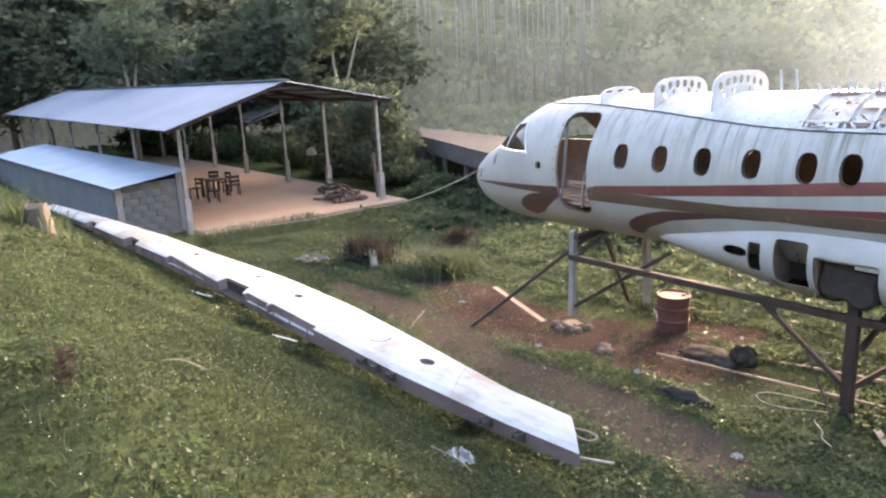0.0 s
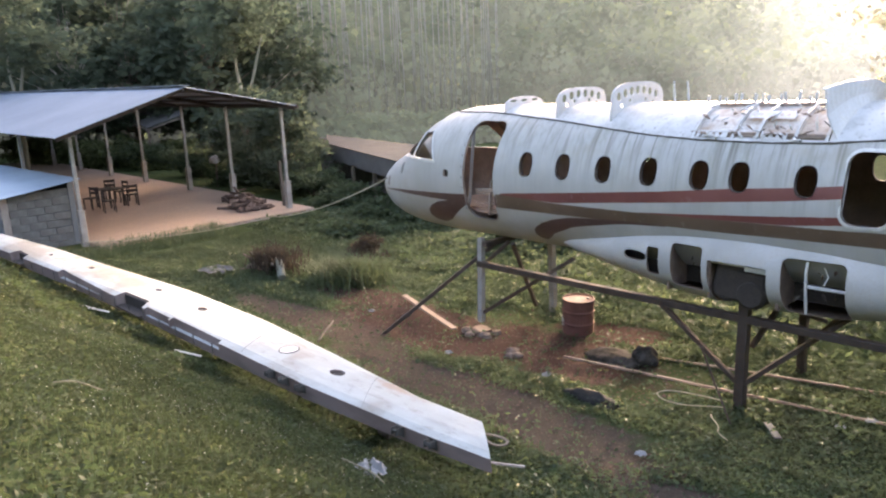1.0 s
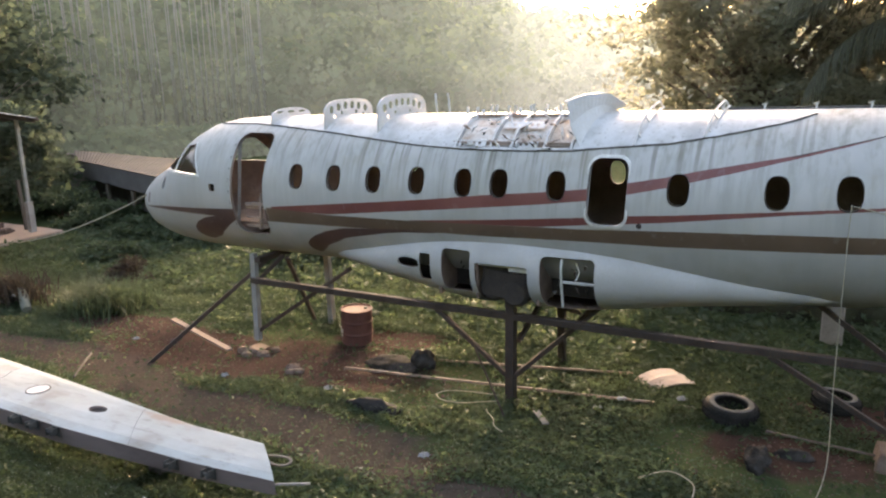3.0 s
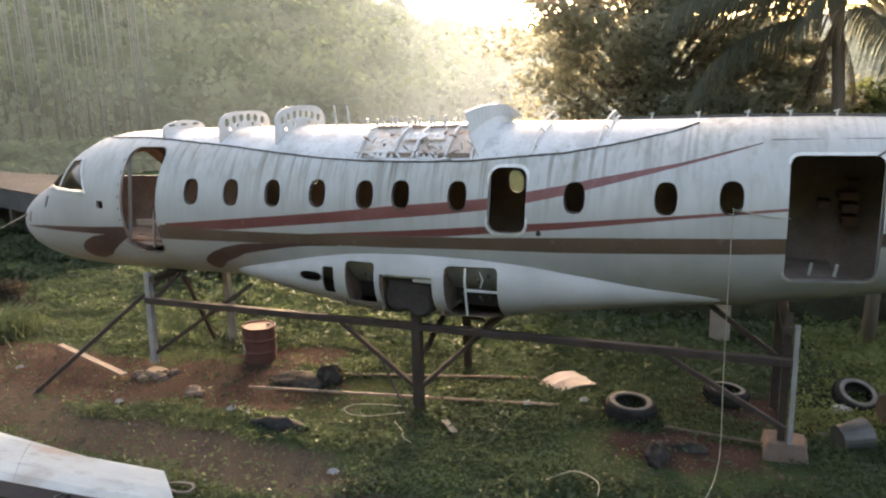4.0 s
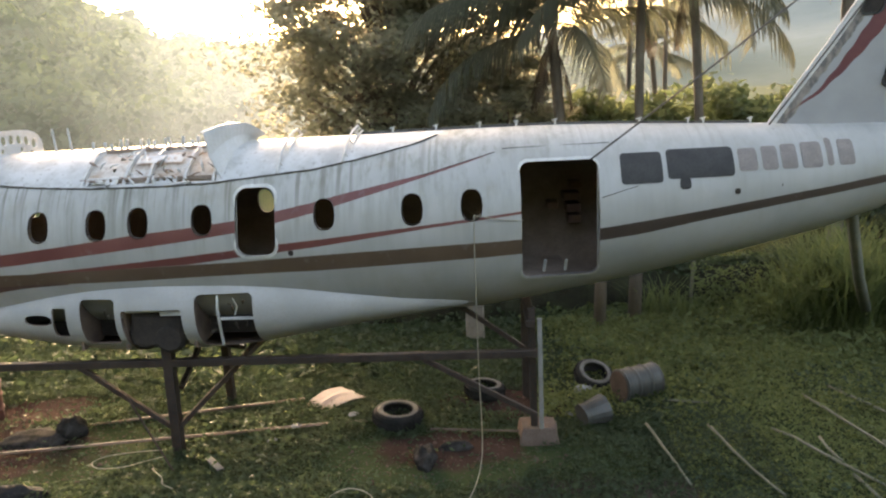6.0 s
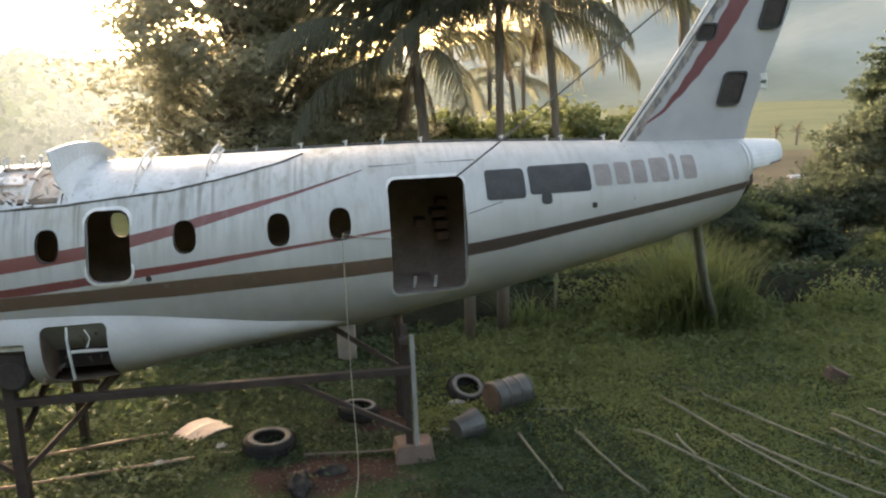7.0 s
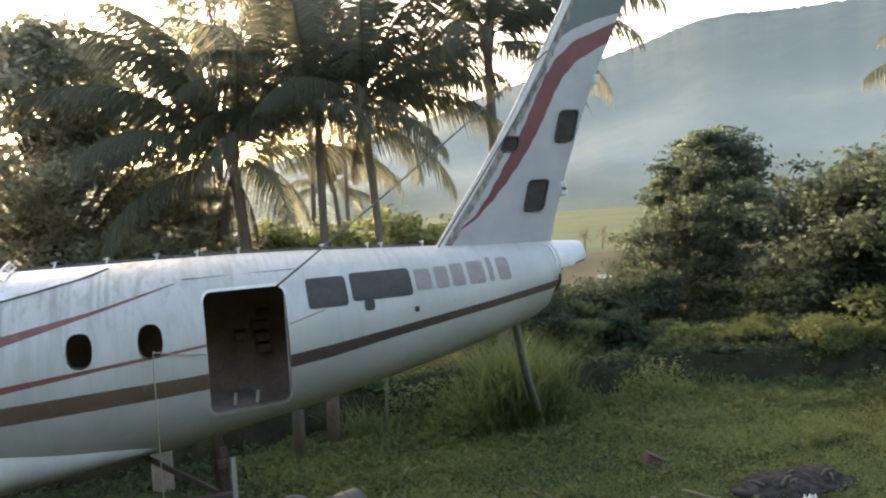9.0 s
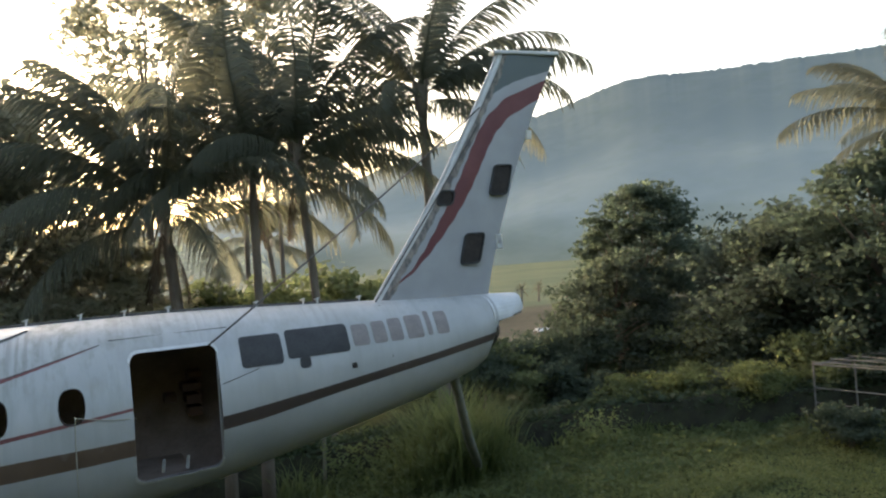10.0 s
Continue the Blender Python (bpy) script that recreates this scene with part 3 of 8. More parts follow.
        m = n.math("MULTIPLY", m, n.math("SUBTRACT", 1.0, n.math("MULTIPLY", n.step(n.noise(9, 5), 0.6, 0.74), 0.16)))
        return n.mix(m, color, paint)

    red = n.mix(n.step(blot, 0.4, 0.65), (0.135, 0.04, 0.037), (0.175, 0.06, 0.053))
    brown = n.mix(n.step(blot, 0.4, 0.65), (0.1, 0.066, 0.045), (0.13, 0.088, 0.062))
    brown = n.mix(n.step(x, 0.7, 0.75), brown, n.mix(n.step(blot, 0.4, 0.65), (0.05, 0.036, 0.031), (0.07, 0.05, 0.042)))
    dark = n.mix(n.step(blot, 0.4, 0.65), (0.075, 0.042, 0.037), (0.1, 0.056, 0.048))
    color = band(color, [(-7.2, 2.29), (-6.35, 2.37), (-5.31, 2.47), (-4.52, 2.55), (-3.77, 2.64), (-3.21, 2.69), (-2.68, 2.75), (-2.18, 2.84), (-1.81, 2.91), (-1.51, 2.98), (-0.67, 3.14), (-0.14, 3.265), (0.12, 3.33)],
                 [(-7.2, 2.25), (-6.21, 2.24), (-5.33, 2.33), (-4.53, 2.41), (-3.77, 2.49), (-3.21, 2.55), (-2.67, 2.62), (-2.17, 2.72), (-1.8, 2.8), (-1.5, 2.88), (-0.67, 3.1), (-0.14, 3.245), (0.12, 3.325)], red)
    color = band(color, [(-4.95, 2.25), (-4.16, 2.31), (-3.22, 2.39), (-2.67, 2.44), (-2.17, 2.49), (-1.79, 2.52), (-0.64, 2.63), (0.4, 2.735)],
                 [(-4.95, 2.24), (-4.16, 2.26), (-3.23, 2.29), (-2.68, 2.35), (-2.17, 2.4), (-1.79, 2.44), (-0.64, 2.59), (0.4, 2.705)], red)
    color = band(color, [(-7.3, 2.27), (-6.2, 2.235), (-4.95, 2.245), (-3.23, 2.29), (-2.68, 2.305), (-1.79, 2.35), (-0.63, 2.4), (0.34, 2.435), (1.21, 2.51), (1.65, 2.56), (2.31, 2.64), (2.99, 2.73), (3.69, 2.82), (4.44, 2.93), (4.7, 2.97)],
                 [(-7.3, 2.06), (-5.82, 2.08), (-5.4, 2.09), (-4.58, 2.11), (-3.82, 2.12), (-3.25, 2.14), (-2.43, 2.16), (-1.8, 2.17), (0.35, 2.27), (1.21, 2.37), (1.65, 2.42), (2.31, 2.53), (2.99, 2.63), (3.7, 2.73), (4.45, 2.84), (4.7, 2.88)], brown)
    color = band(color, [(-6.8, 1.7), (-6.77, 1.77), (-6.7, 1.83), (-6.58, 1.9), (-6.4, 1.97), (-6.09, 2.05), (-5.4, 2.1), (-4.6, 2.115)], [(-6.8, 1.69), (-6.77, 1.64), (-6.7, 1.61), (-6.6, 1.64), (-6.45, 1.74), (-6.09, 1.89), (-5.4, 2.03), (-4.6, 2.1)], dark, True)
    color = band(color, [(-10.3, 2.06), (-9.7, 2.12), (-8.6, 2.17), (-7.3, 2.24)], [(-10.3, 2.045), (-9.7, 2.07), (-8.6, 2.06), (-7.3, 2.06)], dark)
    color = band(color, [(-9.02, 1.76), (-8.98, 1.84), (-8.88, 1.92), (-8.68, 2.01), (-8.35, 2.07), (-7.9, 2.1)], [(-9.02, 1.75), (-8.98, 1.69), (-8.85, 1.64), (-8.68, 1.66), (-8.4, 1.79), (-7.9, 2.06)], dark, True)
    n.bump(n.math("ADD", n.math("MULTIPLY", fine, 0.4), n.math("ADD", streak, n.noise(1.1, 2))), 0.12, 0.02)
    return n.done(color, n.math("ADD", n.math("MULTIPLY", above, -0.12), n.math("ADD", 0.42, n.math("MULTIPLY", grime, 0.35))), 0.0, 0.5)


M_HULL = livery()
M_PANEL = plain("chalky_white_paint", (0.6, 0.61, 0.62), (0.48, 0.49, 0.49), 3, 40, 0.5, 0, 0.12, c3=(0.45, 0.42, 0.36))
M_TRIM = plain("pale_door_frame", (0.62, 0.62, 0.6), (0.5, 0.5, 0.48), 6, 40, 0.5, 0.1, 0.15)
M_SEAL = plain("dark_torn_sealant", (0.07, 0.065, 0.06), (0.12, 0.11, 0.1), 12, 60, 0.9, 0, 0.5)
M_BLACKPAINT = plain("black_overpaint", (0.035, 0.035, 0.036), (0.05, 0.05, 0.05), 5, 40, 0.75, 0, 0.1)
M_LETTER = plain("faded_grey_lettering", (0.21, 0.185, 0.175), (0.26, 0.23, 0.215), 8, 60, 0.7, 0, 0.1)
M_GLASS = Nodes("dusty_cockpit_glass")
M_GLASS.bsdf.inputs["Transmission Weight"].default_value = 1.0
M_GLASS = M_GLASS.done((0.42, 0.44, 0.43), 0.04)

plane = thing("aircraft_fuselage", (-3, YC, 1.4), "stripped white airliner fuselage with red and brown stripes on steel legs", "aircraft")


def build_hull():
    cut = [solid(hull_solid(-9.9, 4.6, 0.04, 0.3, 48))]
    bm = bmesh.new()

    def add(outline, y0, y1):
        skin(bm, [[bm.verts.new((x, y, z)) for x, z in outline] for y in (y0, y1)])

    for x, z in WINDOWS:
        add(oval(x, z, 0.106, 0.157), 7.2, 8.6)
    for x, z in ((-6.1, 2.73), (-2.9, 2.68)):
        add(oval(x, z, 0.106, 0.157), 9.0, 10.5)
    add(CABIN_DOOR, 7.2, 8.6)
    add(rounded(-8.15, -7.5, 2.93, 3.24, 0.06), 8.9, 10.5)
    add(rounded(-2.66, -2.23, 2.37, 3.08, 0.12), 7.2, 8.6)
    add(rounded(0.375, 1.195, 1.975, 3.22, 0.09), 7.2, 8.7)
    add(COCKPIT, 7.2, 10.5)
    add(oval(-9.62, 2.47, 0.05, 0.09), 7.2, 8.6)
    add(rounded(-8.41, -8.29, 2.44, 2.55, 0.03), 7.2, 8.0)
    cut.append(solid(bm))
    bm = bmesh.new()
    for y0, y1 in ((8.16, 8.74), (8.82, 9.4)):
        rings = [[bm.verts.new((x, y, z)) for y, z in ((y0, 2.84), (y1, 2.84), (y1, 2.99), (y0, 2.99))] for x in (-10.2, -9.5)]
        skin(bm, rings)
    cut.append(solid(bm))
    bm = bmesh.new()                 # missing roof panel
    skin(bm, [[bm.verts.new((x, y, z)) for y, z in ((7.7, 3.16), (8.62, 3.16), (8.62, 3.7), (7.7, 3.7))] for x in (-4.42, -2.9)])
    cut.append(solid(bm))
    me = carved(hull_solid(-10.75, 4.66, 0.0), cut, "hull")
    ob = mesh_part("hull", me, M_HULL, plane, "weathered white skin with red and brown stripes", smooth=True)
    me.materials.append(M_CABIN)
    for f in me.polygons:            # bare lining on the inner faces
        zc, rz, ry = hull_at(f.center.x)
        d = Vector((0, f.center.y - YC, f.center.z - zc))
        if d.length > 0.1 and d.normalized().dot(f.normal) < (0.5 if f.center.x > -8.5 else -0.3):
            f.material_index = 1
    return ob


hull = build_hull()
me = hull.data
sharp = me.attributes.new("sharp_edge", "BOOLEAN", "EDGE")
bm = bmesh.new()
bm.from_mesh(me)
bm.edges.ensure_lookup_table()
sharp.data.foreach_set("value", [len(e.link_faces) == 2 and e.calc_face_angle(0) > radians(32) for e in bm.edges])
bm.free()


def opening_rim(outline, name, width, out, material, label=""):
    """A raised frame that follows the fuselage skin round an opening."""
    bm = bmesh.new()
    n = len(outline)
    cx, cz = sum(p[0] for p in outline) / n, sum(p[1] for p in outline) / n
    rings = []
    for x, z in outline:
        d = Vector((x - cx, 0, z - cz)).normalized()
        ring = []
        for o, h in ((0, -0.05), (0, out), (width, out), (width, -0.01)):
            px, pz = x + d.x * o, z + d.z * o
            ring.append(bm.verts.new((px, hull_side(px, pz, h), pz)))
        rings.append(ring)
    for k in range(n):
        a, b = rings[k], rings[(k + 1) % n]
        for i in range(4):
            bm.faces.new((a[i], a[(i + 1) % 4], b[(i + 1) % 4], b[i]))
    bmesh.ops.recalc_face_normals(bm, faces=bm.faces[:])
    return part(name, bm, material, plane, label)


opening_rim(rounded(-2.66, -2.23, 2.37, 3.08, 0.12), "exit_frame", 0.032, 0.014, M_TRIM, "pale raised frame of an open exit")
opening_rim(rounded(0.375, 1.195, 1.975, 3.22, 0.09), "cargo_door_frame", 0.03, 0.012, M_TRIM, "pale frame of the open cargo doorway")
opening_rim(CABIN_DOOR, "cabin_door_frame", 0.014, 0.005, M_PALE_STEEL, "pale frame of the open cabin doorway")
for x, z in WINDOWS:
    opening_rim(oval(x, z, 0.106, 0.157), "window_rim", 0.008, 0.004, M_DARK)


M_LOCKER = plain("faded_red_locker_panel", (0.15, 0.085, 0.062), (0.11, 0.062, 0.046), 5, 40, 0.7)


def hatch_shade_sheet(outline, depth):
    """An added dark sheet that imitates shade in a small opening of the nose skin."""
    cx, cz = sum(p[0] for p in outline) / len(outline), sum(p[1] for p in outline) / len(outline)
    bm = bmesh.new()
    skin(bm, [[bm.verts.new((cx + (x - cx) * 1.25, hull_side(x, z, -depth - d), cz + (z - cz) * 1.25)) for x, z in outline] for d in (0.0, 0.02)])
    part("hatch_shade", bm, M_DARK, plane, "dark sheet imitating shade in a small nose opening")


hatch_shade_sheet(oval(-9.62, 2.47, 0.05, 0.09), 0.07)
hatch_shade_sheet(rounded(-8.41, -8.29, 2.44, 2.55, 0.03), 0.06)


def cabin_inside():
    bm = bmesh.new()
    bar(bm, (-9.0, YC, 1.9), (0.9, YC, 1.9), 0.98, 0.04)
    part("cabin_floor", bm, M_CABIN, plane, "bare brown cabin floor")
    for x in (-8.5, -6.95, -3.4, 0.2, 1.45):
        bm = bmesh.new()
        zc, rz, ry = hull_at(x, 0.075)
        outer = [(YC + ry * math.cos(k * math.tau / 40), zc + rz * math.sin(k * math.tau / 40)) for k in range(40)]
        inner = [(YC + (ry - 0.12) * math.cos(k * math.tau / 40), zc + (rz - 0.12) * math.sin(k * math.tau / 40)) for k in range(40)]
        rings = [[bm.verts.new((x + dx, y, z)) for y, z in ring] for dx, ring in ((0, outer), (0, inner), (0.03, inner), (0.03, outer))]
        skin(bm, rings, False)
        part("frame_ring", bm, M_CABIN, plane)
    bm = bmesh.new()                 # beige wall panel across from the front door
    bar(bm, (-8.4, 9.5, 2.36), (-6.98, 9.5, 2.36), 0.03, 0.95, 0.01)
    part("wall_panel", bm, plain("faded_beige_panel", (0.27, 0.22, 0.19), (0.21, 0.17, 0.15), 3, 30, 0.8), plane, "faded beige cabin wall panel")
    bm = bmesh.new()                 # rear bulkhead with an inner door way
    bar(bm, (1.6, YC - 0.6, 2.6), (1.6, YC - 0.3, 2.6), 0.03, 1.1)
    part("bulkhead", bm, M_CABIN, plane)
    bm = bmesh.new()
    bar(bm, (1.6, YC + 0.3, 2.6), (1.6, YC + 0.6, 2.6), 0.03, 1.1)
    part("bulkhead", bm, M_CABIN, plane)
    for x, z in ((0.62, 2.1), (0.85, 2.1)):
        bm = bmesh.new()
        bar(bm, (x, 8.15, z - 0.1), (x + 0.02, 8.15, z + 0.03), 0.03, 0.03)
        part("door_sill_post", bm, M_PALE_STEEL, plane)
    for x, z, w, h in ((1.07, 2.52, 0.17, 0.1), (1.05, 2.66, 0.2, 0.09), (1.1, 2.8, 0.15, 0.08), (0.82, 2.56, 0.14, 0.08), (1.08, 2.38, 0.16, 0.1)):
        bm = bmesh.new()
        box(bm, (x, 9.35, z), (w, 0.3, h), random.uniform(-4, 4), 0.01)
        part("locker_panel", bm, M_LOCKER, plane)
    bm = bmesh.new()                 # folded air stair at the front door
    for z in (1.93, 2.06, 2.2):
        bar(bm, (-7.9, 8.06, z), (-7.42, 8.06, z), 0.12, 0.025, 0.004)
    bar(bm, (-7.62, 7.98, 1.9), (-7.58, 8.0, 2.42), 0.03, 0.03)
    bar(bm, (-7.9, 8.0, 2.25), (-7.42, 8.0, 2.27), 0.03, 0.05)
    part("folded_stair", bm, M_CABIN, plane, "dull beige folded air stair in the doorway")


cabin_inside()


def crown_details():
    bm = bmesh.new()                 # sealant along the lower edge of the roof skin
    pts = []
    for x in np.arange(-8.75, -0.45, 0.08):
        z = float(np.interp(x, [c[0] for c in CROWN], [c[1] for c in CROWN])) + 0.006 * noise.noise((x * 9, 0, 0))
        pts.append((x, hull_side(x, z, 0.004), z))
    tube(bm, pts, [0.011 + 0.006 * noise.noise((p[0] * 14, 3, 0)) for p in pts], 6)
    part("sealant_strip", bm, M_SEAL, plane, "dark torn sealant strip")
    # upright half frames with lightening holes
    for x, w, h, holes in ((-7.59, 0.44, 0.12, 0), (-6.53, 0.575, 0.22, 6), (-5.63, 0.62, 0.27, 7)):
        zb = hull_top(x, YC)
        outline = []
        for a in np.linspace(0.0, math.pi, 24):
            c, d = -math.cos(a), math.sin(a)
            square = 0.6 if holes else 0.9
            outline.append((w * math.copysign(abs(c) ** square, c), zb + h * d ** (square + 0.1)))
        outline += [(v, hull_top(x, YC + v) - 0.02 - (0.12 if abs(v) > w * 0.9 else 0.0)) for v in np.linspace(w, -w, 9)]
        bm = bmesh.new()
        skin(bm, [[bm.verts.new((x + dx, YC + v, z)) for v, z in outline] for dx in (0, 0.025)])
        cb = bmesh.new()
        k = max(holes, 3)
        for i in range(k):
            f = (i + 0.5) / k * 2 - 1
            cy, cz = f * w * 0.84, zb + (h * 0.6 * (1 - f * f * 0.55) if holes else h * 0.5)
            ry, rz = (0.06, 0.056) if holes else (0.085, 0.018)
            skin(cb, [[cb.verts.new((x + dx, YC + cy + u, cz + v)) for u, v in oval(0, 0, ry, rz, 12)] for dx in (-0.2, 0.2)])
        if holes:
            for f in (-0.6, -0.3, 0.3, 0.6):
                cy = f * w
                cz = hull_top(x, YC + cy) + 0.05
                skin(cb, [[cb.verts.new((x + dx, YC + cy + u, cz + v)) for u, v in oval(0, 0, 0.04, 0.03, 12)] for dx in (-0.2, 0.2)])
        me = carved(bm, [solid(cb)], "roof_frame")
        mesh_part("roof_frame", me, M_PANEL, plane, "upright white roof frame pierced by oval holes")
    # torn panel that stands up from the roof
    bm = bmesh.new()
    rings = []
    for i in range(15):
        f = i / 14
        y = 8.0 + 0.85 * f
        lo = Vector((-2.83 + 0.12 * f, y, hull_top(-2.83, y) - 0.02))
        hi = Vector((-2.99 + 0.42 * f, y + 0.02, max(lo.z + 0.03, 3.66 + 0.085 * math.sin(math.pi * (0.05 + 0.9 * f)) - 0.28 * max(0.0, f - 0.7))))
        mid = lo.lerp(hi, 0.5) + Vector((-0.04, 0, 0))
        rim = hi + Vector((-0.03, 0, 0.004))
        rings.append([bm.verts.new(p) for p in (lo, mid, hi, rim, rim + Vector((0, 0.004, 0.01)), hi + Vector((0.014, 0.004, 0.01)), mid + Vector((0.014, 0.004, 0)), lo + Vector((0.014, 0.004, 0)))])
    skin(bm, rings)
    part("torn_roof_panel", bm, M_PANEL, plane, "bent white roof panel standing upright", smooth=False)
    # ribs, stringers and lining in the open roof bay
    bm = bmesh.new()
    bar(bm, (-4.44, 8.58, 3.42), (-2.88, 8.58, 3.44), 0.03, 0.05)
    part("roof_stringer", bm, M_PANEL, plane)
    bm = bmesh.new()
    bar(bm, (-4.44, 8.06, 3.2), (-2.88, 8.06, 3.2), 0.03, 0.04)
    part("roof_stringer", bm, M_CABIN, plane)
    for x in (-4.4, -3.93, -3.66, -3.25, -2.93):
        bm = bmesh.new()
        pts = [(x, hull_side(x, z, -0.02), z) for z in (3.12, 3.22, 3.32, 3.42, 3.49)]
        for a, b in zip(pts, pts[1:]):
            bar(bm, a, b, 0.03, 0.05)
        part("roof_rib", bm, M_PANEL, plane)
    bm = bmesh.new()
    rows = []
    for x in np.linspace(-4.41, -2.91, 14):
        rows.append([bm.verts.new((x, hull_side(x, z, -0.05), z)) for z in np.linspace(3.12, 3.5, 8)])
    for p, q in zip(rows, rows[1:]):
        for k in range(7):
            bm.faces.new((p[k], q[k], q[k + 1], p[k + 1]))
    part("bay_lining", bm, plain("torn_lining", (0.66, 0.65, 0.63), (0.42, 0.33, 0.26), 5, 26, 0.7, 0, 0.5, c3=(0.22, 0.14, 0.1)), plane, "torn white and rust-brown lining in the open roof bay")
    for i in range(54):
        x, z = random.uniform(-4.4, -2.92), random.uniform(3.14, 3.5)
        y = hull_side(x, z, random.uniform(-0.02, 0.012))
        d = Vector((random.uniform(-1, 1), 0.1, random.uniform(-0.6, 0.6))).normalized() * random.uniform(0.02, 0.1)
        bm = bmesh.new()
        c = Vector((x, y, z))
        tube(bm, [c - d, c + Vector((0, -0.015, 0.01)), c + d], [0.006, random.uniform(0.008, 0.022), 0.004], 5)
        part("lining_scrap", bm, random.choice((M_CABIN, M_PANEL, M_PANEL, M_SEAL)), plane)
    for x0, x1, z in ((-4.36, -4.0, 3.2), (-3.6, -3.34, 3.19), (-3.86, -3.34, 3.4)):
        bm = bmesh.new()                 # pierced edge strips
        o = [(x0, z - 0.035), (x1, z - 0.035), (x1, z + 0.035), (x0, z + 0.03)]
        skin(bm, [[bm.verts.new((x, hull_side(x, zz, 0.004) + dy, zz)) for x, zz in o] for dy in (0.0, 0.02)])
        cb = bmesh.new()
        for x in np.arange(x0 + 0.05, x1 - 0.03, 0.075):
            skin(cb, [[cb.verts.new((x + u, y, z + v)) for u, v in oval(0, 0, 0.022, 0.015, 10)] for y in (7.6, 8.7)])
        mesh_part("pierced_strip", carved(bm, [solid(cb)], "pierced_strip"), M_PANEL, plane, "white edge strip pierced by holes")
    # curved half hoops on the roof further aft
    for x, y0 in ((-2.23, 8.0), (-1.52, 8.08)):
        bm = bmesh.new()
        pts = [(x + 0.08 * f, YC - (YC - y0) * (1 - f), hull_top(x, YC - (YC - y0) * (1 - f)) + 0.03 + 0.07 * f) for f in np.linspace(0, 1, 8)]
        tube(bm, pts, 0.014, 6)
        tube(bm, [(p[0] + 0.05, p[1], p[2] - 0.06) for p in pts], 0.012, 6)
        for p in pts[1::2]:
            bar(bm, p, (p[0] + 0.05, p[1], p[2] - 0.07), 0.02, 0.015)
        part("roof_hoop", bm, M_TRIM, plane)
    for x in (-1.46, -1.04, -0.54, -0.04, 0.38, 0.82, 1.77, 2.31, 2.48, 3.0):
        bm = bmesh.new()
        z = hull_top(x, YC)
        bar(bm, (x, YC, z - 0.02), (x + 0.01, YC, z + 0.06), 0.02, 0.03)
        bar(bm, (x - 0.03, YC, z + 0.05), (x + 0.03, YC, z + 0.065), 0.02, 0.012)
        part("roof_clip", bm, M_TRIM, plane)
    bm = bmesh.new()
    tube(bm, [(x, YC, hull_top(x, YC) + 0.012) for x in np.arange(-1.4, 3.2, 0.2)], 0.014, 6)
    part("ridge_strip", bm, M_SEAL, plane)
    for x in (-5.02, -4.83):
        bm = bmesh.new()
        bar(bm, (x, 8.7, 3.4), (x - 0.03, 8.7, 3.77), 0.02, 0.02)
        part("roof_mast", bm, M_TRIM, plane)
    for i in range(16):
        x = -4.55 + 1.6 * i / 15 + random.uniform(-0.04, 0.04)
        bm = bmesh.new()
        bar(bm, (x, 8.66, 3.5), (x + random.uniform(-0.02, 0.02), 8.66, 3.56 + random.uniform(0, 0.07)), 0.03, 0.02)
        part("roof_bolt", bm, M_TRIM, plane)


def hull_top(x, y):
    zc, rz, ry = hull_at(x)
    return zc + rz * math.sqrt(max(0.0, 1 - ((y - YC) / ry) ** 2))


crown_details()


def on_skin(outline, out, name, material, label=""):
    """A thin painted patch that lies on the near side of the fuselage, for a convex outline."""
    bm = bmesh.new()
    z0, z1 = min(p[1] for p in outline), max(p[1] for p in outline)
    rows, n = max(4, int((z1 - z0) / 0.025)), 10
    grid = []
    for j in range(rows + 1):
        z = z0 + (z1 - z0) * (0.5 - 0.5 * math.cos(math.pi * (0.02 + 0.96 * j / rows)))
        xs = [a[0] + (b[0] - a[0]) * (z - a[1]) / (b[1] - a[1]) for a, b in zip(outline, outline[1:] + outline[:1]) if (a[1] - z) * (b[1] - z) < 0]
        x0, x1 = min(xs), max(xs)
        grid.append([bm.verts.new((x0 + (x1 - x0) * i / n, hull_side(x0 + (x1 - x0) * i / n, z, out + 0.003), z)) for i in range(n + 1)])
    for p, q in zip(grid, grid[1:]):
        for i in range(n):
            bm.faces.new((p[i], p[i + 1], q[i + 1], q[i]))
    return part(name, bm, material, plane, label, smooth=True)


on_skin([(-9.74, 2.67), (-9.44, 3.04), (-8.88, 3.1), (-8.64, 2.65)], -0.03, "cockpit_pane", M_GLASS, "dusty cockpit side window").visible_shadow = False
for p, q in (((-9.74, 2.66), (-8.63, 2.645)), ((-8.65, 2.65), (-8.89, 3.11)), ((-9.27, 2.67), (-9.17, 3.07))):
    bm = bmesh.new()
    for k in range(6):
        a, b = [(p[0] + (q[0] - p[0]) * f, p[1] + (q[1] - p[1]) * f) for f in (k / 6, (k + 1) / 6)]
        bar(bm, (a[0], hull_side(*a, 0.004), a[1]), (b[0], hull_side(*b, 0.004), b[1]), 0.02, 0.02)
    part("window_bar", bm, M_TRIM, plane)
on_skin(rounded(1.43, 1.87, 2.95, 3.26, 0.04), 0.003, "painted_out_block", M_BLACKPAINT, "black painted-out block")
on_skin(rounded(1.92, 2.63, 2.98, 3.275, 0.04), 0.003, "painted_out_block", M_BLACKPAINT, "black painted-out block")
on_skin(rounded(2.04, 2.16, 2.87, 2.99, 0.03), 0.004, "painted_out_block", M_BLACKPAINT)
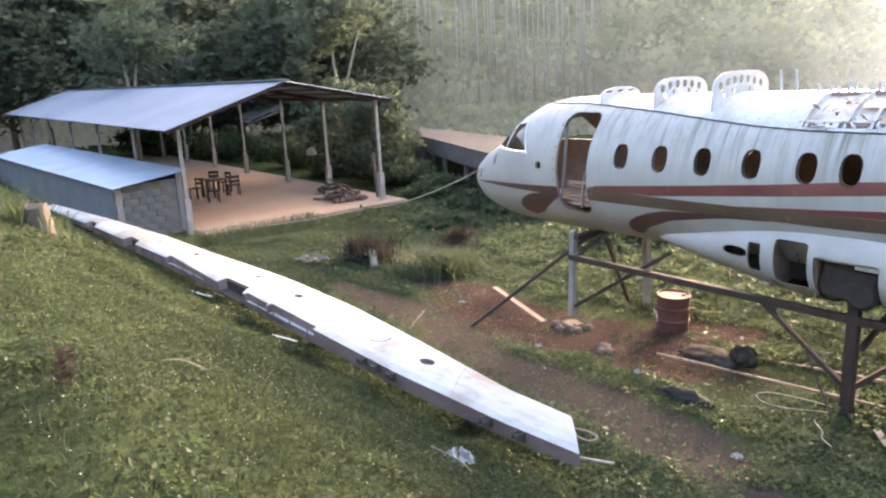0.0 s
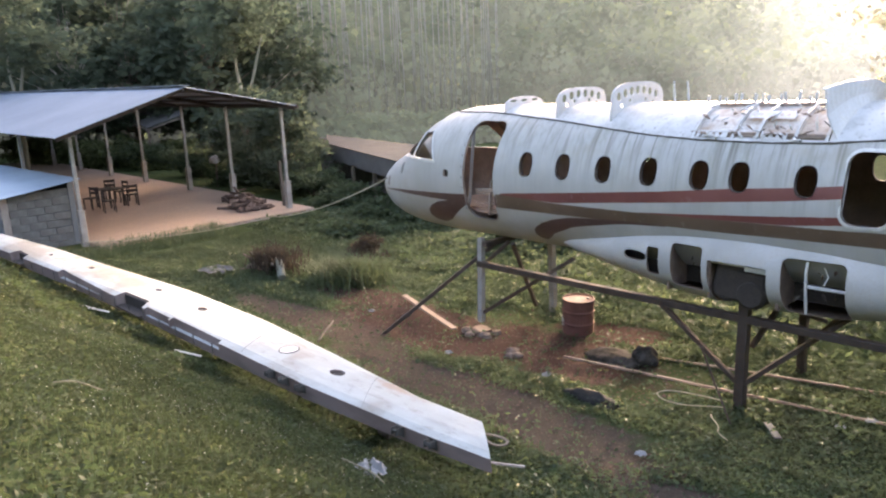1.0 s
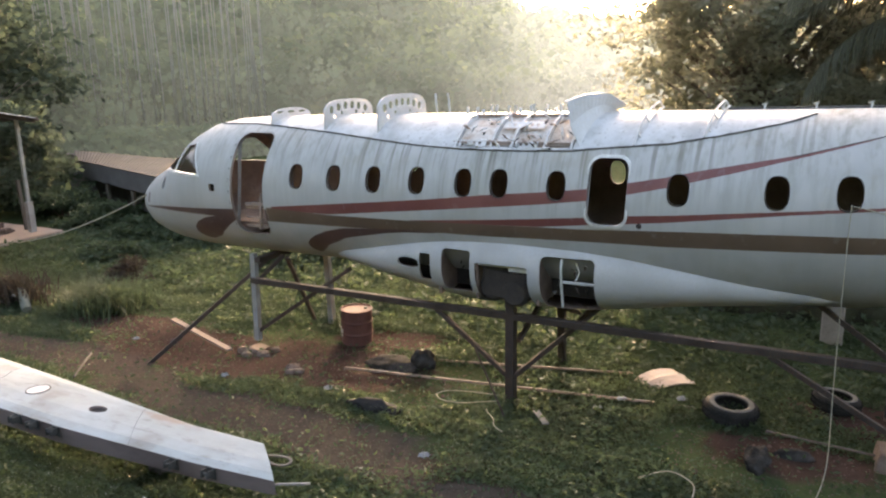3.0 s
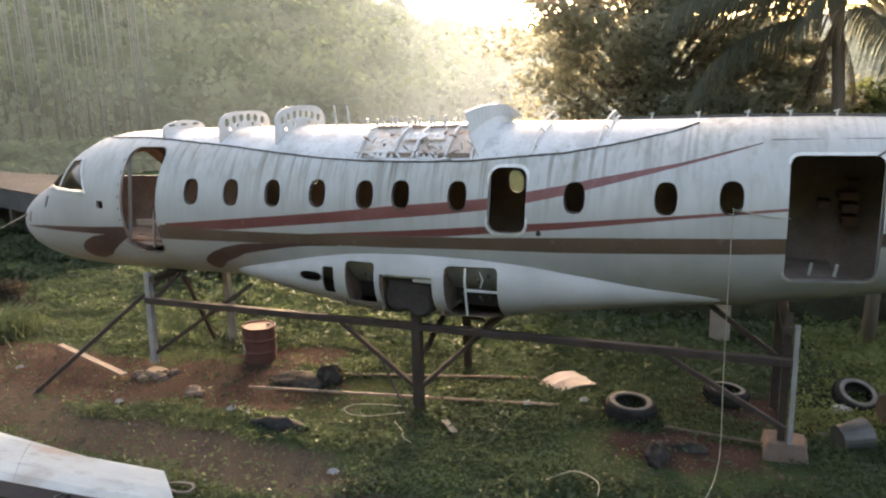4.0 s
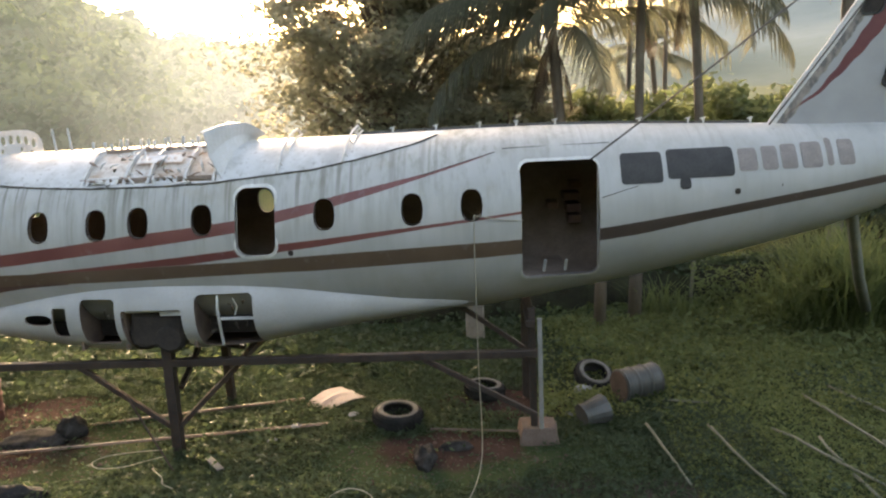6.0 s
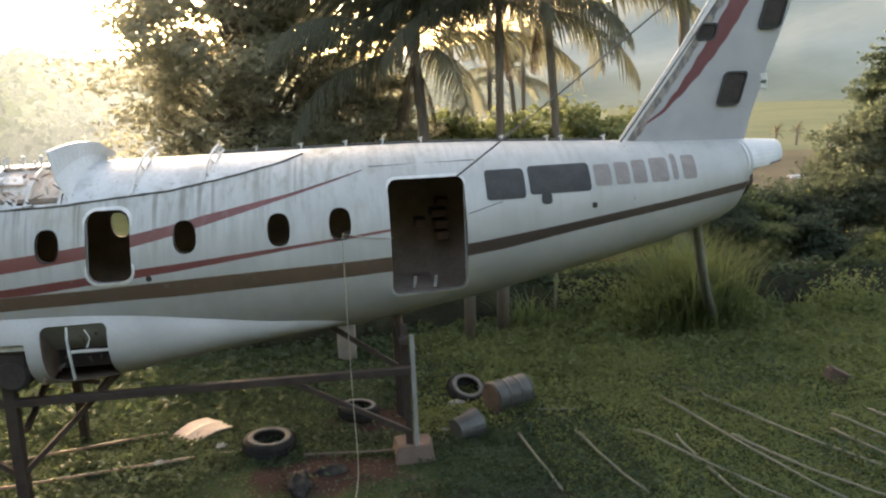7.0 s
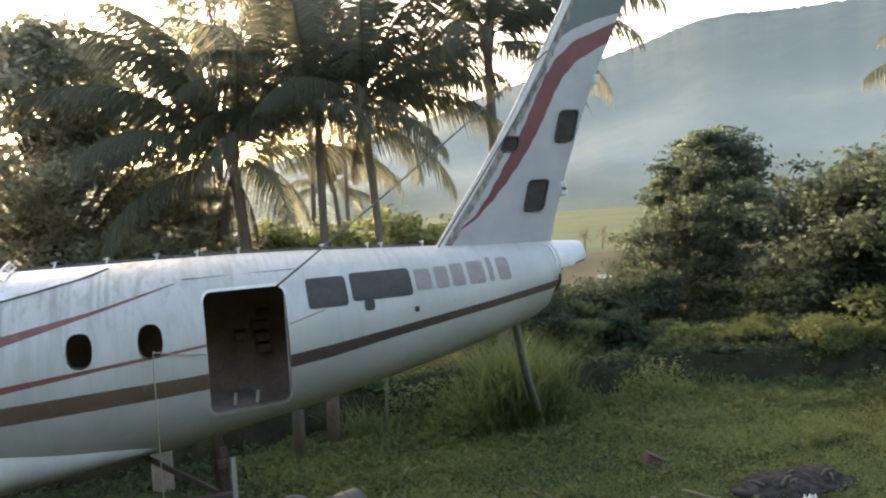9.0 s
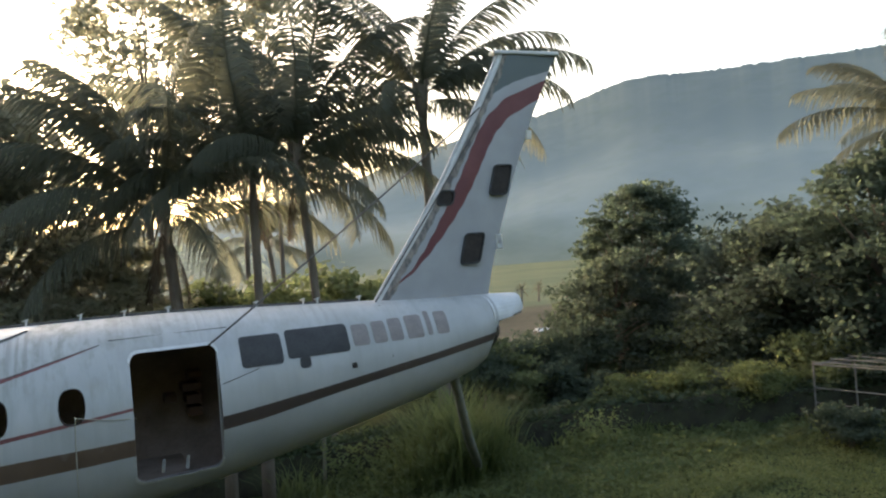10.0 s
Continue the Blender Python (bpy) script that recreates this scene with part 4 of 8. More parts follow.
on_skin(rounded(2.62, 2.68, 2.79, 2.85, 0.01), 0.003, "small_hatch", M_DARK)
bm = bmesh.new()
tube(bm, [(-2.08, hull_side(-2.08, 2.385, -0.02), 2.385), (-2.08, hull_side(-2.08, 2.385, 0.008), 2.385)], 0.03, 14)
part("drain_cap", bm, M_DARK, plane)
on_skin(rounded(-10.22, -10.12, 2.12, 2.28, 0.01), 0.003, "nose_mark", M_LETTER)
# the airline's name, kept as plain grey shapes
for x0, x1, z0, z1 in ((2.68, 2.88, 3.02, 3.25), (2.93, 3.1, 3.02, 3.26), (3.14, 3.31, 3.02, 3.27), (3.36, 3.58, 3.02, 3.28), (3.63, 3.7, 3.03, 3.31), (3.76, 3.93, 3.03, 3.29)):
    on_skin(rounded(x0, x1, z0, z1, 0.03), 0.003, "grey_mark", M_LETTER)
# door edge bolts and panel seams
for i in range(8):
    z = 1.98 + i * 0.16
    on_skin(oval(-7.985, z, 0.014, 0.02, 8), 0.008, "door_bolt", M_DARK)
for pts in ([(1.22, 2.83), (1.6, 2.93)], [(3.16, 3.42), (3.22, 3.2), (3.13, 2.85)], [(0.2, 3.36), (1.35, 3.37)], [(0.12, 3.33), (-0.14, 3.265), (-0.67, 3.13)]):
    bm = bmesh.new()
    tube(bm, [(x, hull_side(x, z, 0.001), z) for x, z in pts], 0.005, 5)
    part("skin_seam", bm, M_SEAL, plane)


def build_tail():
    # upper stub behind the cut, open below, with a flat end
    arch = [(math.cos(t), math.sin(t)) for t in np.linspace(radians(-12), radians(192), 22)]
    bm = bmesh.new()
    rings = []
    for x, top, low, w in ((4.6, 3.422, 3.1, 0.462), (4.85, 3.415, 3.12, 0.36), (5.1, 3.4, 3.15, 0.23), (5.17, 3.39, 3.2, 0.19)):
        h = top - low
        rings.append([bm.verts.new((x, YC + w * c, low + h * max(s, -0.05))) for c, s in arch])
    skin(bm, rings)
    part("tail_stub", bm, M_PANEL, plane, "white tail stub with a flat end", smooth=False)
    bm = bmesh.new()
    bar(bm, (4.62, YC - 0.43, 3.085), (5.12, YC - 0.22, 3.15), 0.03, 0.02)
    part("torn_edge", bm, M_SEAL, plane)
    zc, rz, ry = hull_at(4.62)       # torn rim below it
    bm = bmesh.new()
    tube(bm, [(4.64 + 0.02 * random.random(), YC + ry * math.cos(a), zc + rz * math.sin(a)) for a in np.linspace(radians(188), radians(352), 26)], 0.018, 6)
    part("torn_rim", bm, M_SEAL, plane)
    # fin: sections (z, front x, back x, half thickness)
    secs = [(3.38, 3.2, 4.75, 0.11), (3.7, 3.42, 4.83, 0.105), (4.3, 3.86, 5.03, 0.095), (5.0, 4.32, 5.3, 0.085), (5.7, 4.74, 5.62, 0.075), (6.3, 5.08, 5.93, 0.065), (6.48, 5.18, 6.03, 0.06), (6.6, 5.22, 6.12, 0.055)]
    bm = bmesh.new()
    rings = []
    for z, x0, x1, th in secs:
        c = x1 - x0
        prof = [(0, 0.55), (0.06, 0.9), (0.3, 1.0), (0.7, 0.7), (1.0, 0.35)]
        ring = [(x0 + f * c, YC - th * t) for f, t in prof] + [(x0 + f * c, YC + th * t) for f, t in prof[::-1]]
        rings.append([bm.verts.new((x, y, z)) for x, y in ring])
    skin(bm, rings)
    cb = bmesh.new()
    for x0, x1, z0, z1 in ((4.13, 4.33, 4.6, 4.76), (4.43, 4.68, 3.84, 4.2), (4.93, 5.17, 4.71, 5.08)):
        skin(cb, [[cb.verts.new((x, y, z)) for x, z in rounded(x0, x1, z0, z1, 0.05, 4, 0.28)] for y in (8.4, 8.755)])
    me = carved(bm, [solid(cb)], "fin")
    mesh_part("fin", me, fin_paint(), plane, "white tail fin with a red sweep and dark grey tip")
    for x0, x1, z0, z1 in ((4.13, 4.33, 4.6, 4.76), (4.43, 4.68, 3.84, 4.2), (4.93, 5.17, 4.71, 5.08)):
        yy = 8.775 - 0.1 * (1 - (z0 - 3.4) / 9)
        # dark sheet close behind the skin, imitating shade in the recess
        bm = bmesh.new()
        o = rounded(x0 + 0.002, x1 - 0.002, z0 + 0.002, z1 - 0.002, 0.05, 4, 0.28)
        bm.faces.new([bm.verts.new((x, yy + 0.012, z)) for x, z in o])
        part("fin_opening_shade", bm, M_DARK, plane)
        bm = bmesh.new()
        o, i = rounded(x0 - 0.02, x1 + 0.02, z0 - 0.02, z1 + 0.02, 0.06, 4, 0.28), rounded(x0, x1, z0, z1, 0.05, 4, 0.28)
        skin(bm, [[bm.verts.new((x, yy + dy, z)) for x, z in ring] for dy, ring in ((0.02, o), (-0.006, o), (-0.006, i), (0.02, i))], False)
        part("fin_opening_rim", bm, M_BLACKPAINT, plane)
    for dx, r in ((-0.06, 0.016), (0.0, 0.045)):
        bm = bmesh.new()
        pts = [(x0 + dx, YC - 0.02, z) for z, x0, x1, th in secs]
        tube(bm, pts, r, 6)
        part("leading_edge_rail", bm, M_SEAL if dx > 0 else M_TRIM, plane, "stripped leading edge rail")
    for z, x in ((4.05, 4.98), (5.5, 5.56), (4.12, 4.97)):
        bm = bmesh.new()
        box(bm, (x, YC - 0.03, z), (0.09, 0.04, 0.12), 0, 0.01)
        part("hinge_bracket", bm, M_TRIM, plane)
    bm = bmesh.new()
    bar(bm, (5.1, YC, 6.6), (6.12, YC, 6.62), 0.16, 0.05, 0.01)
    part("fin_cap", bm, M_TRIM, plane)


def fin_paint():
    n = Nodes("fin_paint")
    x, y, z = n.xyz()
    blot, fine = n.noise(2.0, 5), n.noise(40, 4)
    white = n.mix(n.step(blot, 0.35, 0.7), (0.36, 0.36, 0.37), (0.3, 0.3, 0.31))
    white = n.mix(n.math("MULTIPLY", n.step(fine, 0.55, 0.75), 0.2), white, (0.35, 0.33, 0.3))

    def sweep(front, back):
        return n.math("MULTIPLY", n.step(n.math("SUBTRACT", x, n.curve(z, front, True)), 0.0, 0.006), n.step(n.math("SUBTRACT", n.curve(z, back, True), x), 0.0, 0.006))

    red = sweep([(3.54, 3.348), (3.767, 3.634), (3.993, 3.835), (4.22, 3.998), (4.447, 4.148), (4.673, 4.291), (4.9, 4.426), (5.127, 4.551), (5.353, 4.672), (5.58, 4.81), (5.807, 5.007), (6.033, 5.337), (6.26, 5.914), (6.36, 6.3)],
                [(3.53, 3.357), (3.734, 3.654), (3.938, 3.89), (4.143, 4.092), (4.347, 4.273), (4.551, 4.435), (4.755, 4.579), (4.959, 4.705), (5.163, 4.819), (5.367, 4.937), (5.572, 5.095), (5.776, 5.346), (5.98, 5.774), (6.1, 6.2)])
    color = n.mix(red, white, n.mix(n.step(blot, 0.4, 0.65), (0.12, 0.03, 0.034), (0.155, 0.045, 0.046)))
    tip = n.math("MULTIPLY", n.step(n.math("SUBTRACT", n.curve(z, [(5.47, 4.509), (5.546, 4.574), (5.622, 4.638), (5.697, 4.7), (5.773, 4.765), (5.849, 4.833), (5.925, 4.911), (6.001, 5.004), (6.077, 5.118), (6.152, 5.264), (6.228, 5.45), (6.304, 5.689), (6.38, 5.992), (6.46, 6.4)], True), x), 0.0, 0.006), n.step(z, 5.47, 5.48))
    color = n.mix(tip, color, (0.09, 0.11, 0.11))
    front = n.math("SUBTRACT", x, n.curve(z, [(3.38, 3.2), (4.3, 3.86), (5.0, 4.32), (5.7, 4.74), (6.3, 5.08), (6.6, 5.22)]))
    worn = n.math("MULTIPLY", n.step(n.math("SUBTRACT", n.math("ADD", 0.05, n.math("MULTIPLY", n.noise(6, 4), 0.14)), front), 0.0, 0.02), 0.85)
    color = n.mix(worn, color, n.mix(n.step(n.noise(14, 4, (1, 1, 0.5)), 0.42, 0.58), (0.07, 0.06, 0.052), (0.24, 0.2, 0.16)))
    n.bump(fine, 0.1, 0.01)
    return n.done(color, 0.55)


build_tail()


M_BAY = plain("grimy_brown_bay_lining", (0.2, 0.145, 0.115), (0.13, 0.094, 0.077), 5, 40, 0.85, 0, 0.35)


def build_fairing():
    """The wing fairing under the belly, with its opened bays."""
    stations = [(-6.6, 1.62, 0.08, 0.5), (-6.2, 1.64, 0.19, 0.7), (-5.8, 1.66, 0.28, 0.82), (-5.4, 1.68, 0.37, 0.91), (-5.0, 1.7, 0.46, 0.98), (-4.6, 1.71, 0.54, 1.03), (-4.2, 1.72, 0.59, 1.05), (-3.6, 1.73, 0.6, 1.06), (-2.8, 1.73, 0.56, 1.05),
                (-2.2, 1.74, 0.47, 1.0), (-1.6, 1.73, 0.36, 0.9), (-1.0, 1.71, 0.26, 0.78), (-0.4, 1.69, 0.16, 0.66), (0.2, 1.67, 0.06, 0.45)]
    xs = [s[0] for s in stations]

    def at(x):
        return [float(np.interp(x, xs, [s[k] for s in stations])) for k in (1, 2, 3)]

    def body(inset, x0, x1):
        bm = bmesh.new()
        rings = []
        for x in np.linspace(x0, x1, 34):
            zc, rz, ry = at(x)
            rings.append([bm.verts.new((x, YC + max(ry - inset, 0.02) * math.copysign(abs(math.cos(a)) ** 0.8, math.cos(a)), zc + max(rz - inset, 0.02) * math.copysign(abs(math.sin(a)) ** 0.9, math.sin(a)))) for a in np.linspace(0, math.tau, 40, endpoint=False)])
        skin(bm, rings)
        return bm

    cb = bmesh.new()
    for o in (oval(-5.02, 1.7, 0.17, 0.06), rounded(-4.84, -4.67, 1.5, 1.84, 0.03), rounded(-4.5, -4.1, 1.4, 1.93, 0.05), rounded(-4.03, -3.35, 1.0, 1.8, 0.03), rounded(-3.2, -2.56, 1.28, 1.95, 0.07)):
        skin(cb, [[cb.verts.new((x, y, z)) for x, z in o] for y in (7.2, 8.5)])
    me = carved(body(0, -6.6, 0.2), [solid(body(0.03, -6.0, -0.8)), solid(cb), solid(hull_solid(-7.0, 0.6, 0.03, 0.3, 48))], "belly_fairing")
    f = mesh_part("belly_fairing", me, plain("dull_white_fairing", (0.42, 0.422, 0.42), (0.34, 0.343, 0.335), 2, 40, 0.5, 0, 0.12, c3=(0.36, 0.33, 0.28)), plane, "white belly fairing with opened bays", smooth=True)
    me.materials.append(M_BAY)
    for q in me.polygons:            # bare metal inside the bays
        zc, rz, ry = at(q.center.x)
        d = Vector((0, q.center.y - YC, q.center.z - zc))
        if d.normalized().dot(q.normal) < 0.25:
            q.material_index = 1
    sh = me.attributes.new("sharp_edge", "BOOLEAN", "EDGE")
    bm = bmesh.new()
    bm.from_mesh(me)
    bm.edges.ensure_lookup_table()
    sh.data.foreach_set("value", [len(e.link_faces) == 2 and e.calc_face_angle(0) > radians(32) for e in bm.edges])
    bm.free()
    # added dark sheet that imitates the shade deep in the bays
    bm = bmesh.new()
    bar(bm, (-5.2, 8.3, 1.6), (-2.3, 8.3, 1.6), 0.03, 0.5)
    part("bay_shade_sheet", bm, M_DARK, f)
    for x in (-4.58, -4.06, -3.27):
        bm = bmesh.new()
        bar(bm, (x, 7.86, 1.62), (x, 8.3, 1.62), 0.03, 0.6)
        part("bay_rib", bm, M_BAY, f)
    bm = bmesh.new()
    pts = [(-2.95, 7.75 + 0.22 * abs(z - 1.75), z) for z in (1.93, 1.8, 1.65, 1.5, 1.36)]
    for a, b in zip(pts, pts[1:]):
        bar(bm, a, b, 0.018, 0.035)
    part("bay_rib", bm, M_TRIM, f, "pale curved rib")
    bm = bmesh.new()
    bar(bm, (-2.95, 7.82, 1.66), (-2.57, 7.82, 1.66), 0.05, 0.02)
    tube(bm, [(-2.8, 7.84, 1.68), (-2.76, 7.85, 1.78), (-2.8, 7.84, 1.88)], 0.008, 6)
    part("bay_shelf", bm, M_TRIM, f)
    bm = bmesh.new()
    bar(bm, (-4.02, 7.84, 1.78), (-3.36, 7.84, 1.78), 0.05, 0.05)
    bar(bm, (-3.62, 7.82, 1.745), (-3.36, 7.82, 1.74), 0.04, 0.05)
    part("bay_header", bm, M_TRIM, f)
    for i in range(22):              # torn pipes and clips left in the bays
        x0, x1 = ((-3.15, -2.6), (-4.0, -3.4), (-4.46, -4.14))[0 if i < 11 else 1 if i < 18 else 2]
        c = Vector((random.uniform(x0, x1), random.uniform(7.9, 8.15), random.uniform(1.42, 1.88) if i < 11 else random.uniform(1.62, 1.78)))
        d = Vector((random.uniform(-1, 1), random.uniform(-0.4, 0.4), random.uniform(-1, 1))).normalized() * random.uniform(0.02, 0.07)
        bm = bmesh.new()
        tube(bm, [c - d, c + Vector((0.01, -0.02, 0.015)), c + d], [0.007, random.uniform(0.008, 0.02), 0.006], 6)
        part("bay_fitting", bm, random.choice((M_TRIM, M_SEAL, M_BAY, M_STEEL)), f)
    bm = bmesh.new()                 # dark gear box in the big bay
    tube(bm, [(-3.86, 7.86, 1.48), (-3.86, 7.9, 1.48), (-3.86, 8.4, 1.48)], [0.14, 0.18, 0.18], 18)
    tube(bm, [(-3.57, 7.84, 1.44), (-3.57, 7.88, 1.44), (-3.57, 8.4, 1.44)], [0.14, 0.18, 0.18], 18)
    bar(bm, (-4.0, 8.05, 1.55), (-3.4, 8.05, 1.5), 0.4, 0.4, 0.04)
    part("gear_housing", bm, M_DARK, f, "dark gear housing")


build_fairing()


# ---- steel support under the aircraft ----
def build_support():
    f = thing("support_frame", (-3.6, 8.7, 0), "dark welded steel frame carrying the fuselage on posts", "steel frame")

    def post(p0, p1, w, m, name="post"):
        bm = bmesh.new()
        bar(bm, p0, p1, w, w, 0.006)
        part(name, bm, m, f)

    post((-7.87, 8.0, 0.16), (-7.87, 8.05, 1.5), 0.09, M_PALE_STEEL)
    post((-7.62, 9.5, -0.1), (-7.62, 9.45, 1.62), 0.1, M_PALE_STEEL)
    post((-3.69, 8.0, -0.15), (-3.68, 8.02, 1.5), 0.115, M_STEEL)
    post((-3.56, 9.5, -0.15), (-3.56, 9.45, 1.5), 0.1, M_STEEL)
    post((0.47, 8.08, 0.2), (0.47, 8.1, 1.6), 0.08, M_STEEL)
    post((0.55, 8.0, 0.2), (0.55, 8.0, 1.5), 0.05, M_PALE_STEEL)
    post((0.45, 9.4, -0.1), (0.45, 9.35, 1.75), 0.1, M_STEEL)
    post((-7.9, 8.0, 1.1), (0.52, 8.0, 1.1), 0.085, M_STEEL, "beam")
    for x, z in ((-7.75, 1.42), (-3.62, 1.38), (0.45, 1.44)):
        bm = bmesh.new()
        bar(bm, (x, 7.98, z), (x, 9.42, z), 0.1, 0.08, 0.005)
        part("cross_beam", bm, M_STEEL, f)
    for p0, p1 in (((-9.06, 6.93, -0.05), (-7.75, 8.25, 1.4)), ((-7.45, 8.3, 1.42), (-7.75, 9.2, 0.15)), ((-7.85, 8.02, 0.3), (-6.3, 8.3, 1.36)),
                   ((-4.75, 8.0, 1.08), (-3.72, 8.0, 0.3)), ((-3.66, 8.0, 0.3), (-2.6, 8.5, 1.3)), ((-3.65, 8.02, 1.4), (-3.1, 8.9, 0.95)), ((-3.6, 9.4, 0.3), (-2.7, 9.3, 1.35)),
                   ((-3.6, 9.45, 1.35), (-3.62, 8.1, 0.75)), ((-0.75, 8.0, 1.06), (0.5, 8.0, 0.36)), ((-0.35, 8.6, 1.5), (0.4, 8.6, 0.95)), ((-7.85, 8.0, 1.05), (-7.6, 8.4, 1.42))):
        bm = bmesh.new()
        bar(bm, p0, p1, 0.055, 0.055, 0.004)
        part("brace", bm, M_STEEL, f)


build_support()


def concrete_block(at, size, rz, label):
    bm = bmesh.new()
    sx, sy, sz = size
    rings = []
    for s, z in ((1.08, -0.08), (1.0, sz * 0.5), (0.9, sz)):
        rings.append([bm.verts.new((sx / 2 * s * a + random.uniform(-0.02, 0.02), sy / 2 * s * b + random.uniform(-0.02, 0.02), z + random.uniform(-0.01, 0.01))) for a, b in ((-1, -1), (0, -1.03), (1, -1), (1.03, 0), (1, 1), (0, 1), (-1, 1), (-1, 0))])
    skin(bm, rings)
    bmesh.ops.bevel(bm, geom=bm.edges[:], offset=0.015, segments=1, affect="EDGES")
    ob = part("concrete_block", bm, M_FOOTING)
    ob.matrix_basis = pose(*at, 0, 0, rz)
    return tagged(ob, label, "block")


concrete_block((0.52, 8.15, -0.02), (0.43, 0.36, 0.22), 4, "rough red-stained concrete footing under a steel post")
concrete_block((-7.87, 8.0, -0.02), (0.26, 0.24, 0.07), -8, "flat earth-covered concrete footing under a pale post")


# ---- drums, tyres and scrap ----
M_RUSTY_END = plain("brown_rusted_sheet", (0.075, 0.05, 0.038), (0.11, 0.075, 0.058), 6, 40, 0.85, 0, 0.3)
def drum(at, axis, r, h, label, mat, group=""):
    a = Vector(axis).normalized()
    d = thing("steel_drum", at, label, "drum", group)
    prof = [(0.0, 0.0), (r, 0.0), (r + 0.012, 0.012), (r, 0.03)]
    for f in (0.33, 0.66):
        prof += [(r, h * f - 0.03), (r + 0.014, h * f), (r, h * f + 0.03)]
    prof += [(r, h - 0.03), (r + 0.012, h - 0.012), (r + 0.004, h), (r - 0.012, h), (r - 0.016, h - 0.02), (0.0, h - 0.02)]
    bm = bmesh.new()
    s = a.orthogonal().normalized()
    u = a.cross(s)
    rings = [[bm.verts.new(Vector(at) + (s * math.cos(k * math.tau / 30) + u * math.sin(k * math.tau / 30)) * max(rr, 0.002) + a * hh) for k in range(30)] for rr, hh in prof]
    skin(bm, rings, False)
    bmesh.ops.recalc_face_normals(bm, faces=bm.faces[:])
    part("barrel", bm, mat, d, smooth=False)
    bm = bmesh.new()
    c = Vector(at) + a * (h - 0.016) + s * r * 0.6
    tube(bm, [c, c + a * 0.02], 0.03, 10)
    part("bung", bm, M_STEEL, d)
    return d


d1 = drum((-6.77, 9.02, -0.06), (0.03, 0.0, 1), 0.24, 0.575, "dented rusty red steel drum standing on the dirt", M_RUST)
bm = bmesh.new()
rings = []
for z in (0.1, 0.22):
    rings.append([Vector((-6.765 + 0.246 * math.cos(a), 9.02 + 0.246 * math.sin(a), z)) for a in np.linspace(radians(200), radians(245), 7)])
vs = [[bm.verts.new(p) for p in r] for r in rings]
for i in range(6):
    bm.faces.new((vs[0][i], vs[0][i + 1], vs[1][i + 1], vs[1][i]))
part("label_patch", bm, M_TRIM, d1, "faded pale label")
d2 = drum((1.62, 9.15, 0.205), (0.88, 0.42, 0.0), 0.205, 0.55, "grey tin drum with a rusty end lying in the weeds", M_TIN)
bm = bmesh.new()
tube(bm, [Vector((1.62, 9.15, 0.205)) - Vector((0.88, 0.42, 0)).normalized() * k for k in (0.001, 0.008)], 0.19, 28)
part("drum_end", bm, M_RUSTY_END, d2, "brown rusted drum end")


def tyre(at, axis, r, w, label):
    t = thing("old_tyre", at, label, "tyre", "old tyres under the aircraft")
    prof = [(r * 0.58, -w * 0.42), (r * 0.72, -w * 0.5), (r * 0.9, -w * 0.5), (r * 0.98, -w * 0.38), (r, -w * 0.2), (r * 0.985, 0.0), (r, w * 0.2), (r * 0.98, w * 0.38), (r * 0.9, w * 0.5), (r * 0.72, w * 0.5), (r * 0.58, w * 0.42),
            (r * 0.62, w * 0.34), (r * 0.86, w * 0.4), (r * 0.9, 0.0), (r * 0.86, -w * 0.4), (r * 0.62, -w * 0.34)]
    part("carcass", revolve(bmesh.new(), prof, at, axis, 36), M_RUBBER, t, smooth=True)
    bm = bmesh.new()
    ax = Vector(axis).normalized()
    s = ax.orthogonal().normalized()
    u = ax.cross(s)
    for k in range(36):
        d = s * math.cos(k * math.tau / 36) + u * math.sin(k * math.tau / 36)
        for off in (-0.3, 0.02):
            c = Vector(at) + d * (r + 0.002) + ax * (w * (off + 0.14))
            bar(bm, c - ax * w * 0.1, c + ax * w * 0.1, 0.03, 0.012)
    tagged(part("tread", bm, M_RUBBER, t), kind="stuff")
    e = w * 0.5
    ring = [(r * 0.62, e - 0.004), (r * 0.66, e + 0.004), (r * 0.8, e + 0.006), (r * 0.86, e - 0.002)]
    part("dusty_sidewall", revolve(bmesh.new(), ring, at, axis, 36), M_DUSTY, t, "pale dusty sidewall", smooth=True)
    return t


tyre((-1.17, 8.63, 0.1), (0.06, -0.02, 1), 0.3, 0.19, "worn black tyre lying flat with a pale dusty rim")
tyre((-0.1, 9.42, 0.09), (0.1, 0.05, 1), 0.26, 0.17, "worn black tyre lying flat behind a post")
tyre((1.38, 9.74, 0.12), (0.22, -0.4, 0.88), 0.26, 0.17, "black tyre leaning against a fallen drum")


def heap(name, at, size, mat, label, category, bumps=7, seed=3):
    """A slumped heap with an uneven skin."""
    bm = bmesh.new()
    bmesh.ops.create_icosphere(bm, subdivisions=4, radius=1.0)
    for v in bm.verts:
        k = 1 + 0.28 * noise.noise(v.co * 1.8 + Vector((seed, 0, 0))) + 0.1 * noise.noise(v.co * bumps + Vector((0, seed, 0)))
        v.co = Vector((v.co.x * size[0] * k, v.co.y * size[1] * k, max(v.co.z * size[2] * k, -0.05)))
    ob = part(name, bm, mat, smooth=True)
    ob.matrix_basis = Matrix.Translation(at)
    return tagged(ob, label, category)


heap("rubber_mound", (-5.6, 8.35, 0.0), (0.45, 0.26, 0.1), M_ASH, "slumped heap of black rubber sheet on the dirt", "scrap", 6, 5)
heap("rubber_bag", (-5.22, 8.45, 0.08), (0.19, 0.16, 0.17), M_ASH, "black rubber bundle on a heap of sheet", "scrap", 5, 8)
